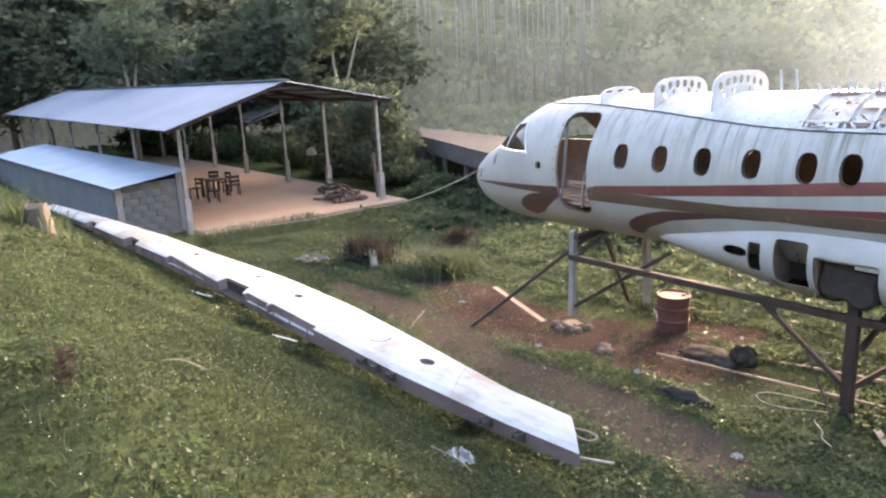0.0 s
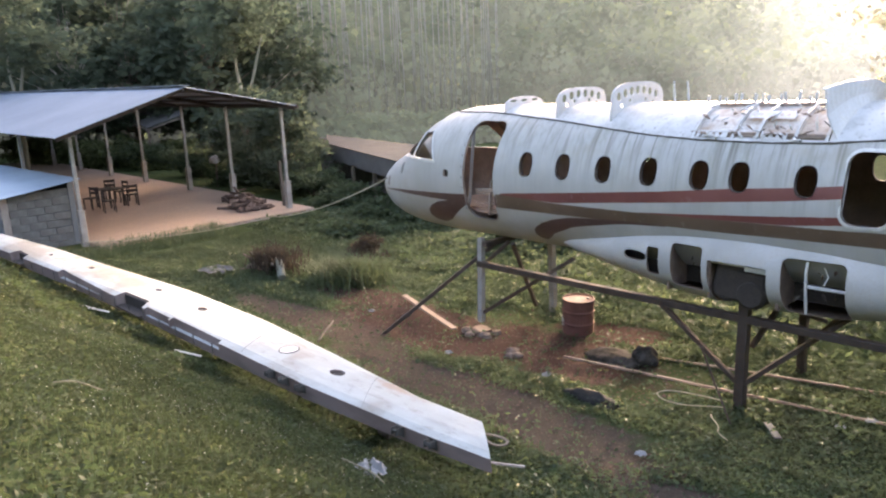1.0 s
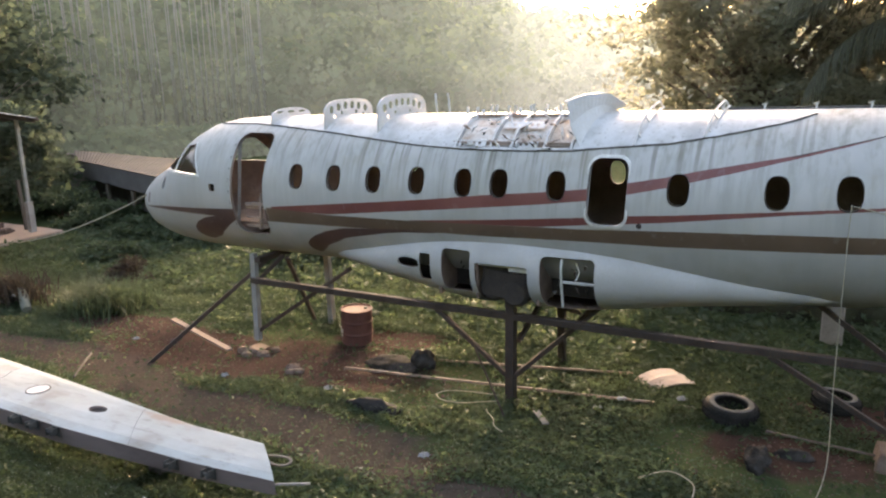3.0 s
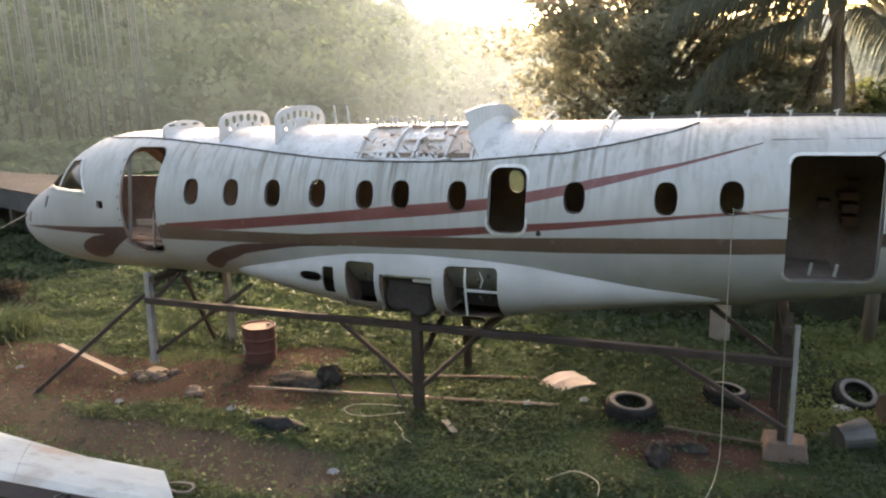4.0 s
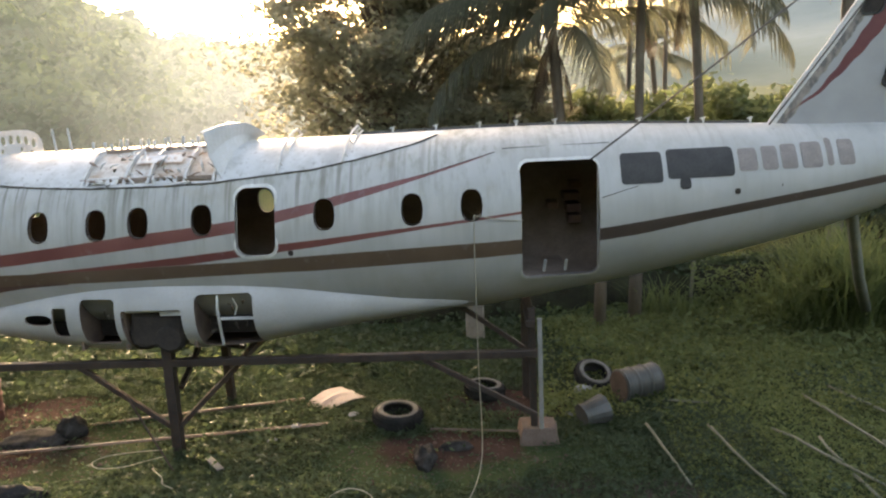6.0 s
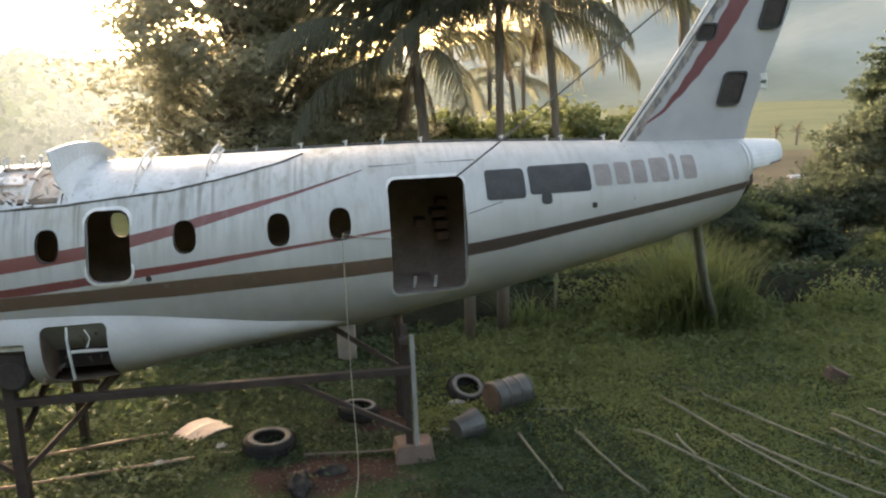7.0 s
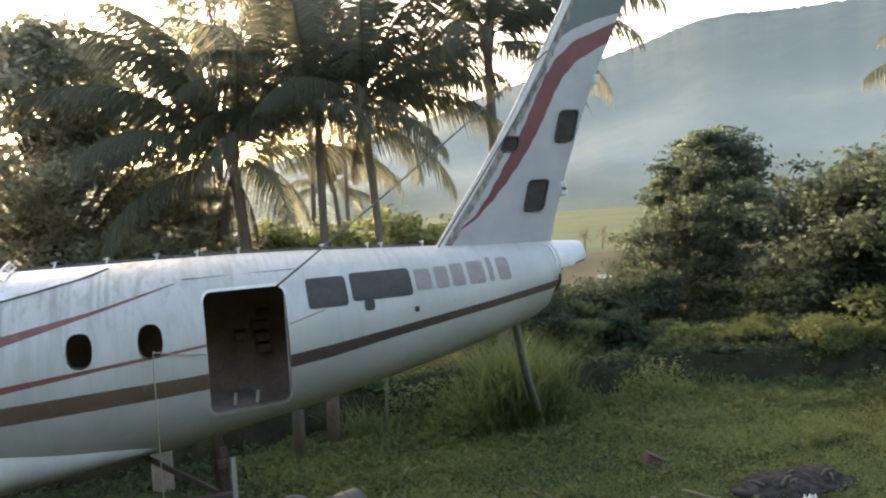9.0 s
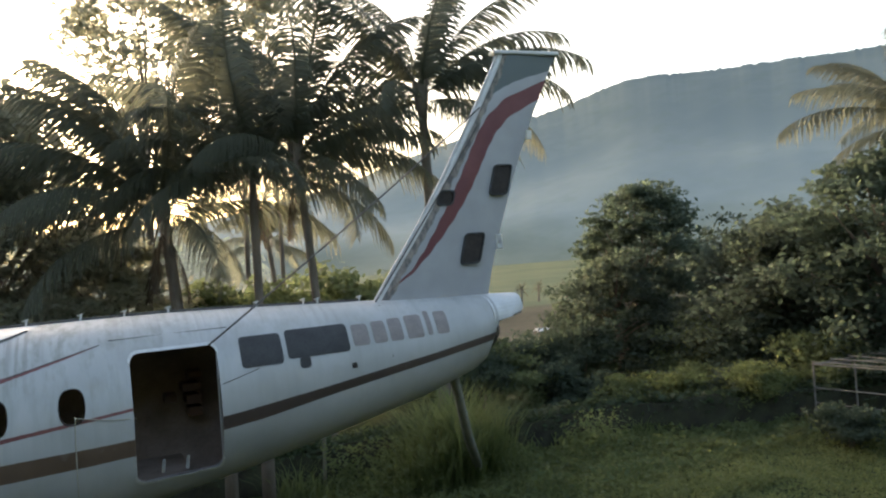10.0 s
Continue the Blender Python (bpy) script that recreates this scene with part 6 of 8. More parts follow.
# ---- shed ----
def build_shed():
    s = thing("open_shed", (-30, 9, 0), "long open-sided shed with a pale blue metal roof on posts", "shed")
    ends = (-19.2, -47.0)
    left, ridge, right = (5.55, 2.87), (8.9, 3.9), (12.35, 3.2)

    def roof(a, b):
        bm = bmesh.new()
        n = 200
        rows = []
        for i in range(n + 1):
            x = ends[0] + (ends[1] - ends[0]) * i / n
            lift = 0.012 if i % 2 else -0.012
            rows.append([(x, a[0], a[1] + lift), (x, b[0], b[1] + lift), (x, b[0], b[1] + lift - 0.012), (x, a[0], a[1] + lift - 0.012)])
        skin(bm, [[bm.verts.new(p) for p in r] for r in rows])
        part("roof_sheeting", bm, M_ROOF, s, "corrugated pale metal roofing")

    roof(left, ridge)
    roof(ridge, right)
    bm = bmesh.new()
    bar(bm, (ends[0], ridge[0], ridge[1] + 0.03), (ends[1], ridge[0], ridge[1] + 0.03), 0.3, 0.02)
    part("ridge_cap", bm, M_ROOF, s)
    posts = [(x, 12.15) for x in (-19.9, -23.3, -26.6, -30.6, -34.3, -38.2, -42.0)] + [(x, 6.2) for x in (-20.2, -24.6, -29.2, -33.8, -38.4, -43.0, -46.6)]
    for x, y in posts:
        top = 3.17 if y > 9 else 2.98
        bm = bmesh.new()
        bar(bm, (x, y, 0.95), (x, y, top), 0.085, 0.085, 0.005)
        p = part("post", bm, M_PALE_STEEL, s)
        bm = bmesh.new()
        bar(bm, (x, y, -0.1), (x, y, 0.95), 0.165, 0.165, 0.01)
        part("post_base", bm, M_CONCRETE, p, "concrete post base")
    for x in (-19.4, -23.3, -26.6, -30.6, -34.3, -38.2, -42.0, -46.8):
        for a, b in ((left, ridge), (ridge, right)):
            bm = bmesh.new()
            bar(bm, (x, a[0] + 0.1, a[1] - 0.06), (x, b[0], b[1] - 0.08), 0.06, 0.1)
            part("rafter", bm, M_STEEL, s)
    for f in (0.1, 0.35, 0.6, 0.85):
        for a, b in ((left, ridge), (right, ridge)):
            y, z = a[0] + (b[0] - a[0]) * f, a[1] + (b[1] - a[1]) * f
            bm = bmesh.new()
            bar(bm, (ends[0], y, z - 0.04), (ends[1], y, z - 0.04), 0.05, 0.05)
            part("purlin", bm, M_STEEL, s)
    bm = bmesh.new()
    bar(bm, (ends[0] + 0.02, 12.3, 3.18), (ends[1], 12.3, 3.18), 0.04, 0.1)
    part("fascia", bm, M_STEEL, s)


build_shed()
bm = bmesh.new()
bar(bm, (-19.3, 9.5, 0.03), (-46, 9.5, 0.03), 6.4, 0.16, 0.02)
tagged(part("floor_slab", bm, M_CLAYSLAB), "dusty orange-stained concrete slab of the shed", "floor", kind="structure")


def build_pen():
    """The low outbuilding beside the shed."""
    p = thing("low_outbuilding", (-28, 5, 0), "low grey block outbuilding with a pale metal lean-to roof", "outbuilding")
    # the long grey wall
    bm = bmesh.new()
    bar(bm, (-20.75, 4.55, 0.7), (-36.2, 3.75, 0.7), 0.14, 1.55)
    part("long_wall", bm, M_WALLGREY, p, "smooth grey painted wall")
    bm = bmesh.new()
    bar(bm, (-36.1, 3.8, 0.7), (-36.1, 5.6, 0.7), 0.14, 1.7)
    part("end_wall", bm, M_WALLGREY, p)
    bm = bmesh.new()
    bar(bm, (-20.7, 6.2, 0.7), (-36.1, 5.5, 0.7), 0.14, 1.9)
    part("back_wall", bm, M_WALLGREY, p)
    bm = bmesh.new()
    bar(bm, (-20.78, 4.62, 0.74), (-20.78, 6.25, 0.74), 0.1, 1.5)
    gable = part("block_wall", bm, M_BLOCK, p, "bare concrete block wall")
    shared = None
    for r in range(8):
        for c in range(5):
            y = 4.7 + 0.4 * c + (0.2 if r % 2 else 0)
            if y > 6.1:
                continue
            if shared is None:
                bm = bmesh.new()
                box(bm, (0, 0, 0), (0.1, 0.392, 0.183), 0, 0.006)
                b = part("block", bm, M_BLOCK, gable)
                shared = b.data
            else:
                b = mesh_part("block", shared, None, gable)
            b.matrix_basis = Matrix.Translation((-20.7, y, 0.06 + 0.19 * r))
            b.matrix_parent_inverse = world_of(gable).inverted()
    bm = bmesh.new()
    bar(bm, (-20.7, 4.6, -0.1), (-20.7, 4.6, 1.46), 0.16, 0.16)
    part("corner_post", bm, M_CONCRETE, p)
    bm = bmesh.new()
    n = 120
    rows = []
    for i in range(n + 1):
        f = i / n
        x = -20.3 - 16.4 * f
        ya, yb = 4.38 - 0.85 * f, 6.35 - 0.7 * f
        l = 0.01 if i % 2 else -0.01
        rows.append([(x, ya, 1.47 + l), (x, yb, 1.74 + l), (x, yb, 1.73 + l), (x, ya, 1.455 + l)])
    skin(bm, [[bm.verts.new(q) for q in r] for r in rows])
    part("lean_to_roof", bm, M_PENROOF, p, "corrugated pale metal roof")


build_pen()


def build_chair(at, rz, label):
    c = thing("dark_chair", at, label, "chair", "chairs round the shed table")
    m = M_DARK
    for x, y in ((-0.19, -0.19), (0.19, -0.19), (-0.19, 0.19), (0.19, 0.19)):
        bm = bmesh.new()
        bar(bm, Vector(at) + Vector((x, y, 0)), Vector(at) + Vector((x, y, 0.8 if y > 0 else 0.42)), 0.04, 0.04)
        part("leg", bm, m, c)
    bm = bmesh.new()
    box(bm, Vector(at) + Vector((0, 0, 0.42)), (0.43, 0.43, 0.04), 0, 0.01)
    part("seat", bm, m, c)
    for z in (0.58, 0.74):
        bm = bmesh.new()
        box(bm, Vector(at) + Vector((0, 0.19, z)), (0.4, 0.03, 0.1), 0, 0.005)
        part("back_slat", bm, m, c)
    c.matrix_basis = c.matrix_basis @ pose(0, 0, 0, 0, 0, rz)
    return c


first = build_chair((-25.5, 8.25, 0.11), 30, "dark wooden chair standing on the shed slab")
first.scale = (0.85, 0.85, 0.88)
for x, y, rz in ((-24.4, 8.4, 170), (-25.1, 9.4, -100), (-26.9, 9.35, 60), (-26.2, 9.5, 10)):
    copy_thing(first, pose(x, y, 0.11, 0, 0, rz))
t = thing("small_table", (-25.5, 8.85, 0.11), "dark wooden table between chairs on the shed slab", "table")
bm = bmesh.new()
box(bm, (-25.5, 8.85, 0.7), (0.8, 0.65, 0.04), 20, 0.01)
part("tabletop", bm, M_DARK, t)
for x, y in ((-25.72, 8.5), (-25.12, 8.72), (-25.9, 8.98), (-25.28, 9.2)):
    bm = bmesh.new()
    bar(bm, (x, y, 0.11), (x, y, 0.69), 0.05, 0.05)
    part("leg", bm, M_DARK, t)

M_FIREWOOD = plain("dark_reddish_firewood", (0.075, 0.05, 0.042), (0.11, 0.078, 0.066), 6, 40, 0.9, 0, 0.5)
for i in range(84):
    hx, hy, hr = ((-20.95, 11.35, 0.62), (-22.4, 11.9, 0.7))[i % 3 == 2]
    u, v = random.uniform(-1, 1), random.uniform(-1, 1)
    c = Vector((hx + u * hr, hy + v * 0.5, 0.14 + 0.4 * max(0, 1 - u * u) * max(0, 1 - v * v) * random.random()))
    d = Vector((random.uniform(-1, 1), random.uniform(-1, 1), random.uniform(-0.2, 0.2))).normalized() * random.uniform(0.12, 0.28)
    bm = bmesh.new()
    tube(bm, [c - d, c + d], random.uniform(0.03, 0.05), 6)
    tagged(part("firewood_log", bm, M_FIREWOOD), "dark split log in a low firewood pile", "firewood", "firewood pile on the slab")
bm = bmesh.new()
bar(bm, (-20.4, 12.3, 0), (-20.5, 12.3, 1.5), 0.08, 0.08)
tagged(part("leaning_post", bm, M_STUMP), "thin dark wooden post beside the shed", "post")
heap("white_sack", (-27.15, 13.5, 0.98), (0.24, 0.16, 0.24), M_PALE_STEEL, "white plastic sack hung beside the shed", "sack", 5, 31)
bm = bmesh.new()
bar(bm, (-27.1, 13.52, -0.1), (-27.1, 13.52, 1.1), 0.06, 0.06)
tagged(part("sack_post", bm, M_STUMP), "thin wooden stake holding a white sack", "post")


# ---- neighbour's lean-to behind the shed ----
def build_lean_to():
    h = thing("lean_to", (-38.5, 16.3, 0), "small grey-roofed lean-to among the trees behind the shed", "lean-to")
    corners = [(-41.6, 16.0, 2.14), (-36.6, 15.0, 1.91), (-33.9, 15.5, 2.52), (-38.1, 17.5, 2.8), (-44.7, 18.0, 2.64)]
    bm = bmesh.new()
    skin(bm, [[bm.verts.new((x, y, z + d)) for x, y, z in corners] for d in (0.0, 0.03)])
    part("roof_sheet", bm, M_BARNROOF, h, "dull grey metal roof sheet")
    for x, y, z in corners:
        bm = bmesh.new()
        bar(bm, (x, y, ground_z(x, y) - 0.1), (x, y, z), 0.08, 0.08)
        part("post", bm, M_BARK, h)
    for a, b in ((0, 1), (1, 2), (4, 3)):
        bm = bmesh.new()
        bar(bm, Vector(corners[a]) - Vector((0, 0, 0.1)), Vector(corners[b]) - Vector((0, 0, 0.1)), 0.06, 0.08)
        part("beam", bm, M_BARK, h)


build_lean_to()


# ---- dark low building behind the nose ----
def build_low_barn():
    b = thing("low_barn", (-20, 16, 0), "low dark barn with a weathered flat roof and deep grey fascia", "barn")
    f0, f1, b0, b1 = Vector((-24.2, 16.7, 1.5)), Vector((-14.3, 13.17, 1.5)), Vector((-27.2, 18.8, 1.55)), Vector((-16.4, 16.8, 1.55))
    back = (b0 - f0).normalized()
    bm = bmesh.new()
    bar(bm, f0.lerp(f1, 0.004) + Vector((0, 0.03, -0.3)), f1 + Vector((0, 0.03, -0.3)), 0.05, 0.58)
    part("fascia", bm, M_FASCIA, b, "deep grey fascia board")
    bm = bmesh.new()
    bar(bm, f0 + Vector((-0.1, 0.1, -0.3)), b0 + Vector((0.1, 0, -0.3)), 0.05, 0.5)
    part("fascia", bm, M_FASCIA, b)
    # set-back dark sheets imitate the shaded opening under the eaves
    for p, q in ((f0, f1), (f0, b0)):
        bm = bmesh.new()
        bar(bm, p + Vector((0.3, 0.9, -0.85)), q + Vector((-0.1, 0.9 if q == f1 else -0.2, -0.85)), 0.15, 1.5)
        part("eaves_shade", bm, M_DIM, b, "dark sheet imitating the open shade under the eaves")
    for k in range(5):
        p = f0.lerp(f1, 0.06 + 0.22 * k) + Vector((0, 0.1, 0))
        bm = bmesh.new()
        bar(bm, (p.x, p.y, -0.1), (p.x, p.y, 1.0), 0.1, 0.1)
        part("post", bm, M_BARK, b)
    bm = bmesh.new()
    rows = []
    for i in range(81):
        f = i / 80
        l = Vector((0, 0, 0.012 if i % 2 else -0.012))
        p, q = f0.lerp(f1, f) - back * 0.12 + l, b0.lerp(b1, f) + l
        rows.append([p, q, q - Vector((0, 0, 0.02)), p - Vector((0, 0, 0.02))])
    skin(bm, [[bm.verts.new(q) for q in r] for r in rows])
    part("roof_sheeting", bm, M_BARNROOF, b, "weathered grey metal roof")


M_FASCIA = plain("grey_weathered_board", (0.13, 0.125, 0.12), (0.1, 0.096, 0.092), 1.5, 20, 0.9, 0, 0.3)
build_low_barn()


# ---- boundary wall, pole frame and posts at the far side of the lawn ----
def build_boundary():
    bm = bmesh.new()
    pts = [(-3.5, 12.9), (-0.6, 12.9), (2.0, 13.5), (5.0, 13.7), (7.9, 12.9), (9.6, 13.0), (11.2, 12.2), (12.8, 11.4), (15.0, 10.4)]
    rings = []
    for (x0, y0), (x1, y1) in zip(pts, pts[1:]):
        n = max(2, int((x1 - x0) / 0.12))
        for i in range(n):
            f = i / n
            x, y = x0 + (x1 - x0) * f, y0 + (y1 - y0) * f
            top = 0.62 + 0.12 * noise.noise((x * 1.1, 2, 0)) + 0.05 * noise.noise((x * 5, 7, 0))
            ring = [(-0.17, -0.1), (-0.16, 0.15), (-0.15, 0.35), (-0.12, top), (0.12, top + 0.02), (0.16, 0.3), (0.17, -0.1)]
            rings.append([bm.verts.new((x, y + a + 0.05 * noise.noise((x * 4, h * 6, a)), h)) for a, h in ring])
    skin(bm, rings)
    tagged(part("boundary_wall", bm, M_MOSSWALL), "low dark mossy stone wall along the edge of the lawn", "wall", kind="structure")


build_boundary()


def build_pole_frame():
    f = thing("pole_shelter", (13.5, 10.8, 0), "low pole shelter with a flat thatch-littered roof", "shelter")
    c = [polar(50.5, 17.0, 0), polar(53.0, 17.4, 0), polar(57.5, 16.0, 0), polar(56.5, 19.5, 0), polar(62, 18.0, 0)]
    tops = []
    for p in c:
        bm = bmesh.new()
        tube(bm, [p + Vector((0, 0, -0.1)), p + Vector((0.02, 0, 1.25))], 0.02, 7)
        part("pole", bm, M_DUSTY, f)
        tops.append(p + Vector((0, 0, 1.22)))
    for a, b in ((0, 2), (0, 3), (1, 4), (2, 4), (3, 4), (0, 1)):
        bm = bmesh.new()
        tube(bm, [tops[a], tops[b]], 0.017, 7)
        part("rail", bm, M_DUSTY, f)
    for k in range(7):
        bm = bmesh.new()
        a, b = tops[0].lerp(tops[3], k / 6), tops[2].lerp(tops[4], k / 6)
        tube(bm, [a + Vector((0, 0, 0.05)), b + Vector((0, 0, 0.05))], 0.014, 6)
        part("roof_pole", bm, M_DUSTY, f)
    for z in (0.45, 0.75):
        bm = bmesh.new()
        tube(bm, [c[0] + Vector((0, 0, z)), c[2] + Vector((0, 0, z))], 0.014, 6)
        part("rail", bm, M_DUSTY, f)


build_pole_frame()
bm = bmesh.new()
tube(bm, [(6.18, 12.15, -0.1), (5.2, 10.6, 1.15), (4.2, 8.85, 2.5)], [0.085, 0.075, 0.065], 10)
tagged(part("tail_prop", bm, M_MOSSY_BARK, smooth=True), "grey-green leaning timber prop under the tail", "prop")
bm = bmesh.new()
box(bm, (-0.25, 11.9, 0.6), (0.3, 0.28, 1.5), 0, 0.02)
tagged(part("concrete_pillar", bm, M_CONCRETE), "short grey concrete pillar behind the aircraft", "pillar")


# ---- stump and litter on the bank ----
def build_stump():
    bm = bmesh.new()
    at = Vector((-12.0, 1.5, 0))
    at.z = ground_z(at.x, at.y) - 0.1
    rings = []
    for h, r in ((0, 0.26), (0.1, 0.2), (0.35, 0.165), (0.5, 0.155), (0.53, 0.14)):
        rings.append([bm.verts.new(at + Vector((math.cos(a) * r * (1 + 0.12 * math.sin(3 * a + 1)), math.sin(a) * r, h + (0.03 * math.sin(2 * a) if h > 0.5 else 0)))) for a in np.linspace(0, math.tau, 18, endpoint=False)])
    skin(bm, rings)
    tagged(part("tree_stump", bm, M_STUMP, smooth=False), "pale sawn tree stump on the grass bank", "stump")


build_stump()


def crumpled(at, size, mat, label, name, category):
    bm = bmesh.new()
    n = 9
    vs = [[bm.verts.new((size[0] * (i / (n - 1) - 0.5) + 0.02 * noise.noise((i, j, 1.0)), size[1] * (j / (n - 1) - 0.5), 0.03 + size[2] * abs(noise.noise((i * 0.8, j * 0.8, 5.0))))) for i in range(n)] for j in range(n)]
    for j in range(n - 1):
        for i in range(n - 1):
            if (i + j) % 7:
                bm.faces.new((vs[j][i], vs[j][i + 1], vs[j + 1][i + 1], vs[j + 1][i]))
    ob = part(name, bm, mat)
    ob.matrix_basis = pose(*at, 0, 0, random.uniform(0, 90))
    return tagged(ob, label, category)


M_PLASTIC = plain("pale_plastic_film", (0.26, 0.27, 0.28), (0.2, 0.21, 0.215), 8, 50, 0.6)
crumpled((-4.9, 3.45, ground_z(-4.9, 3.45) + 0.03), (0.3, 0.2, 0.14), M_PLASTIC, "crumpled pale plastic bag caught in the grass", "plastic_bag", "litter")
crumpled((-14.65, 6.98, ground_z(-14.65, 6.98) + 0.08), (0.75, 0.5, 0.12), M_TIN, "flattened grey plastic sheet in the weeds", "plastic_sheet", "litter")
for x, y in ((-5.9, 7.15), (-9.9, 7.4), (-2.6, 8.1), (-0.9, 6.55), (-2.4, 8.45), (-1.75, 8.75), (0.95, 8.7), (-7.5, 6.9), (-3.9, 6.2)):
    crumpled((x, y, ground_z(x, y) + 0.02), (0.12, 0.09, 0.06), M_PLASTIC, "small pale scrap of litter on the ground", "litter_scrap", "litter")
line("stick", [(-4.5, 3.3, ground_z(-4.5, 3.3) + 0.05), (-4.75, 3.36, ground_z(-4.75, 3.36) + 0.08), (-5.25, 3.4, ground_z(-5.25, 3.4) + 0.05)], 0.009, M_POLE, "thin pale stick lying on the bank", "stick")
line("stick", [(-4.78, 1.06, ground_z(-4.78, 1.06) + 0.06), (-4.75, 1.18, ground_z(-4.75, 1.18) + 0.09), (-4.7, 1.32, ground_z(-4.7, 1.32) + 0.07)], 0.006, M_POLE, "thin dry stalk lying on the weeds", "stick")
line("stick", [(-9.4, 5.95, 0.05), (-9.55, 6.2, 0.12), (-9.75, 6.5, 0.16)], 0.018, M_STUMP, "broken branch sticking out beside the wing", "stick")
for k in range(9):
    p = Vector((-13.75 + random.uniform(-0.5, 0.5), 7.85 + random.uniform(-0.35, 0.35), 0.1))
    q = p + Vector((random.uniform(-0.7, 0.7), random.uniform(-0.4, 0.4), random.uniform(0, 0.25)))
    line("log", [p, p.lerp(q, 0.5) + Vector((0, 0, 0.05)), q], [0.03, 0.035, 0.02], M_STUMP, "dead branch in a brushwood heap", "branch")
bm = bmesh.new()
tube(bm, [Vector((-13.95, 8.05, 0.24)).lerp(Vector((-13.05, 7.6, 0.07)), k / 40) + Vector((0, 0, 0.1 * math.sin(k / 40 * math.pi))) for k in range(41)], [0.075 + (0.009 if k % 3 else -0.009) for k in range(41)], 10)
tagged(part("palm_log", bm, M_MOSSY_BARK), "short ringed pale palm log on a brushwood heap", "log")
heap("ash_pit", (7.5, 7.65, -0.02), (0.95, 0.42, 0.2), M_ASH, "charred heap of burnt rubbish on the lawn", "ash heap", 7, 41)
crumpled((7.15, 6.95, 0.06), (0.3, 0.16, 0.16), M_PANEL, "crumpled white metal scrap by the ash heap", "metal_scrap", "scrap")


# ---- trees and plants ----
RNG = np.random.default_rng(7)


def leaf_mesh(name, points, size, mat, flat=0.5, long=1.6):
    """Many small folded leaves at the points."""
    n = len(points)
    a = RNG.normal(size=(n, 3))
    a[:, 2] *= flat
    a /= np.linalg.norm(a, axis=1)[:, None]
    b = RNG.normal(size=(n, 3))
    b -= (b * a).sum(1)[:, None] * a
    b /= np.linalg.norm(b, axis=1)[:, None]
    s = (size * RNG.uniform(0.6, 1.3, n))[:, None]
    c = np.cross(a, b)
    p = np.asarray(points)
    v = np.stack([p - a * s * long / 2, p + b * s * 0.42 + c * s * 0.12, p + a * s * long / 2, p - b * s * 0.42 + c * s * 0.12], 1).reshape(-1, 3)
    return fast_mesh(name, v, np.arange(4 * n).reshape(-1, 4), mat)


def fast_mesh(name, verts, quads, mat):
    me = bpy.data.meshes.new(name)
    n, k = len(quads), quads.shape[1]
    me.vertices.add(len(verts))
    me.vertices.foreach_set("co", np.asarray(verts, np.float32).ravel())
    me.loops.add(n * k)
    me.loops.foreach_set("vertex_index", quads.astype(np.int32).ravel())
    me.polygons.add(n)
    me.polygons.foreach_set("loop_start", np.arange(0, n * k, k, dtype=np.int32))
    me.update()
    me.validate()
    me.materials.append(mat)
    return me


def clump_points(centers, radii, count):
    """Points spread through ball-like clumps, denser towards their skins."""
    k = RNG.integers(0, len(centers), count)
    sub = RNG.normal(size=(len(centers), 9, 3)) * 0.5
    d = sub[k, RNG.integers(0, 9, count)] + RNG.normal(size=(count, 3)) * 0.26
    d[:, 2] *= 0.48
    return np.asarray(centers)[k] + d * np.asarray(radii)[k][:, None]


def build_tree(name, at, height, spread, bare, trunk_r, clumps, leaves, leaf, mat, bark, label, lean=(0, 0), clump_r=None, top_heavy=1.0, category="tree"):
    t = thing(name, at, label, category)
    at = Vector(at)
    bm = bmesh.new()
    top = at + Vector((lean[0], lean[1], height * 0.8))
    spine = [at + Vector((0, 0, -0.2))] + [at.lerp(top, f) + Vector((RNG.uniform(-0.12, 0.12), RNG.uniform(-0.12, 0.12), 0)) for f in (0.25, 0.5, 0.75, 1)]
    tube(bm, spine, [trunk_r, trunk_r * 0.8, trunk_r * 0.62, trunk_r * 0.4, trunk_r * 0.15], 9)
    centers, radii = [], []
    for i in range(clumps):
        f = bare + (1 - bare) * ((i + RNG.uniform(0.2, 0.8)) / clumps)
        a = i * 2.4 + RNG.uniform(-0.5, 0.5)
        w = spread * (math.sin(math.pi * min(1, max(0.08, (f - bare) / (1 - bare) * 0.85 + 0.12))) ** 0.7) * RNG.uniform(0.45, 1.0)
        c = at + Vector((lean[0] * f + w * math.cos(a), lean[1] * f + w * math.sin(a), height * f))
        centers.append(c)
        radii.append((clump_r or spread * 0.36) * RNG.uniform(0.6, 1.25))
        s = at.lerp(top, min(0.95, max(0.2, f * 0.72)))
        m = s.lerp(c, 0.5) + Vector((0, 0, RNG.uniform(0, 0.2) * spread * 0.3))
        tube(bm, [s, m, c], [trunk_r * 0.28, trunk_r * 0.18, 0.012], 6)
    part("trunk", bm, bark, t, smooth=True)
    pts = clump_points([tuple(c) for c in centers], radii, leaves)
    pts[:, 2] = np.maximum(pts[:, 2], at.z + 0.15)
    mesh_part("crown", leaf_mesh("crown", pts, leaf, mat), None, t)
    return t


FROND = []


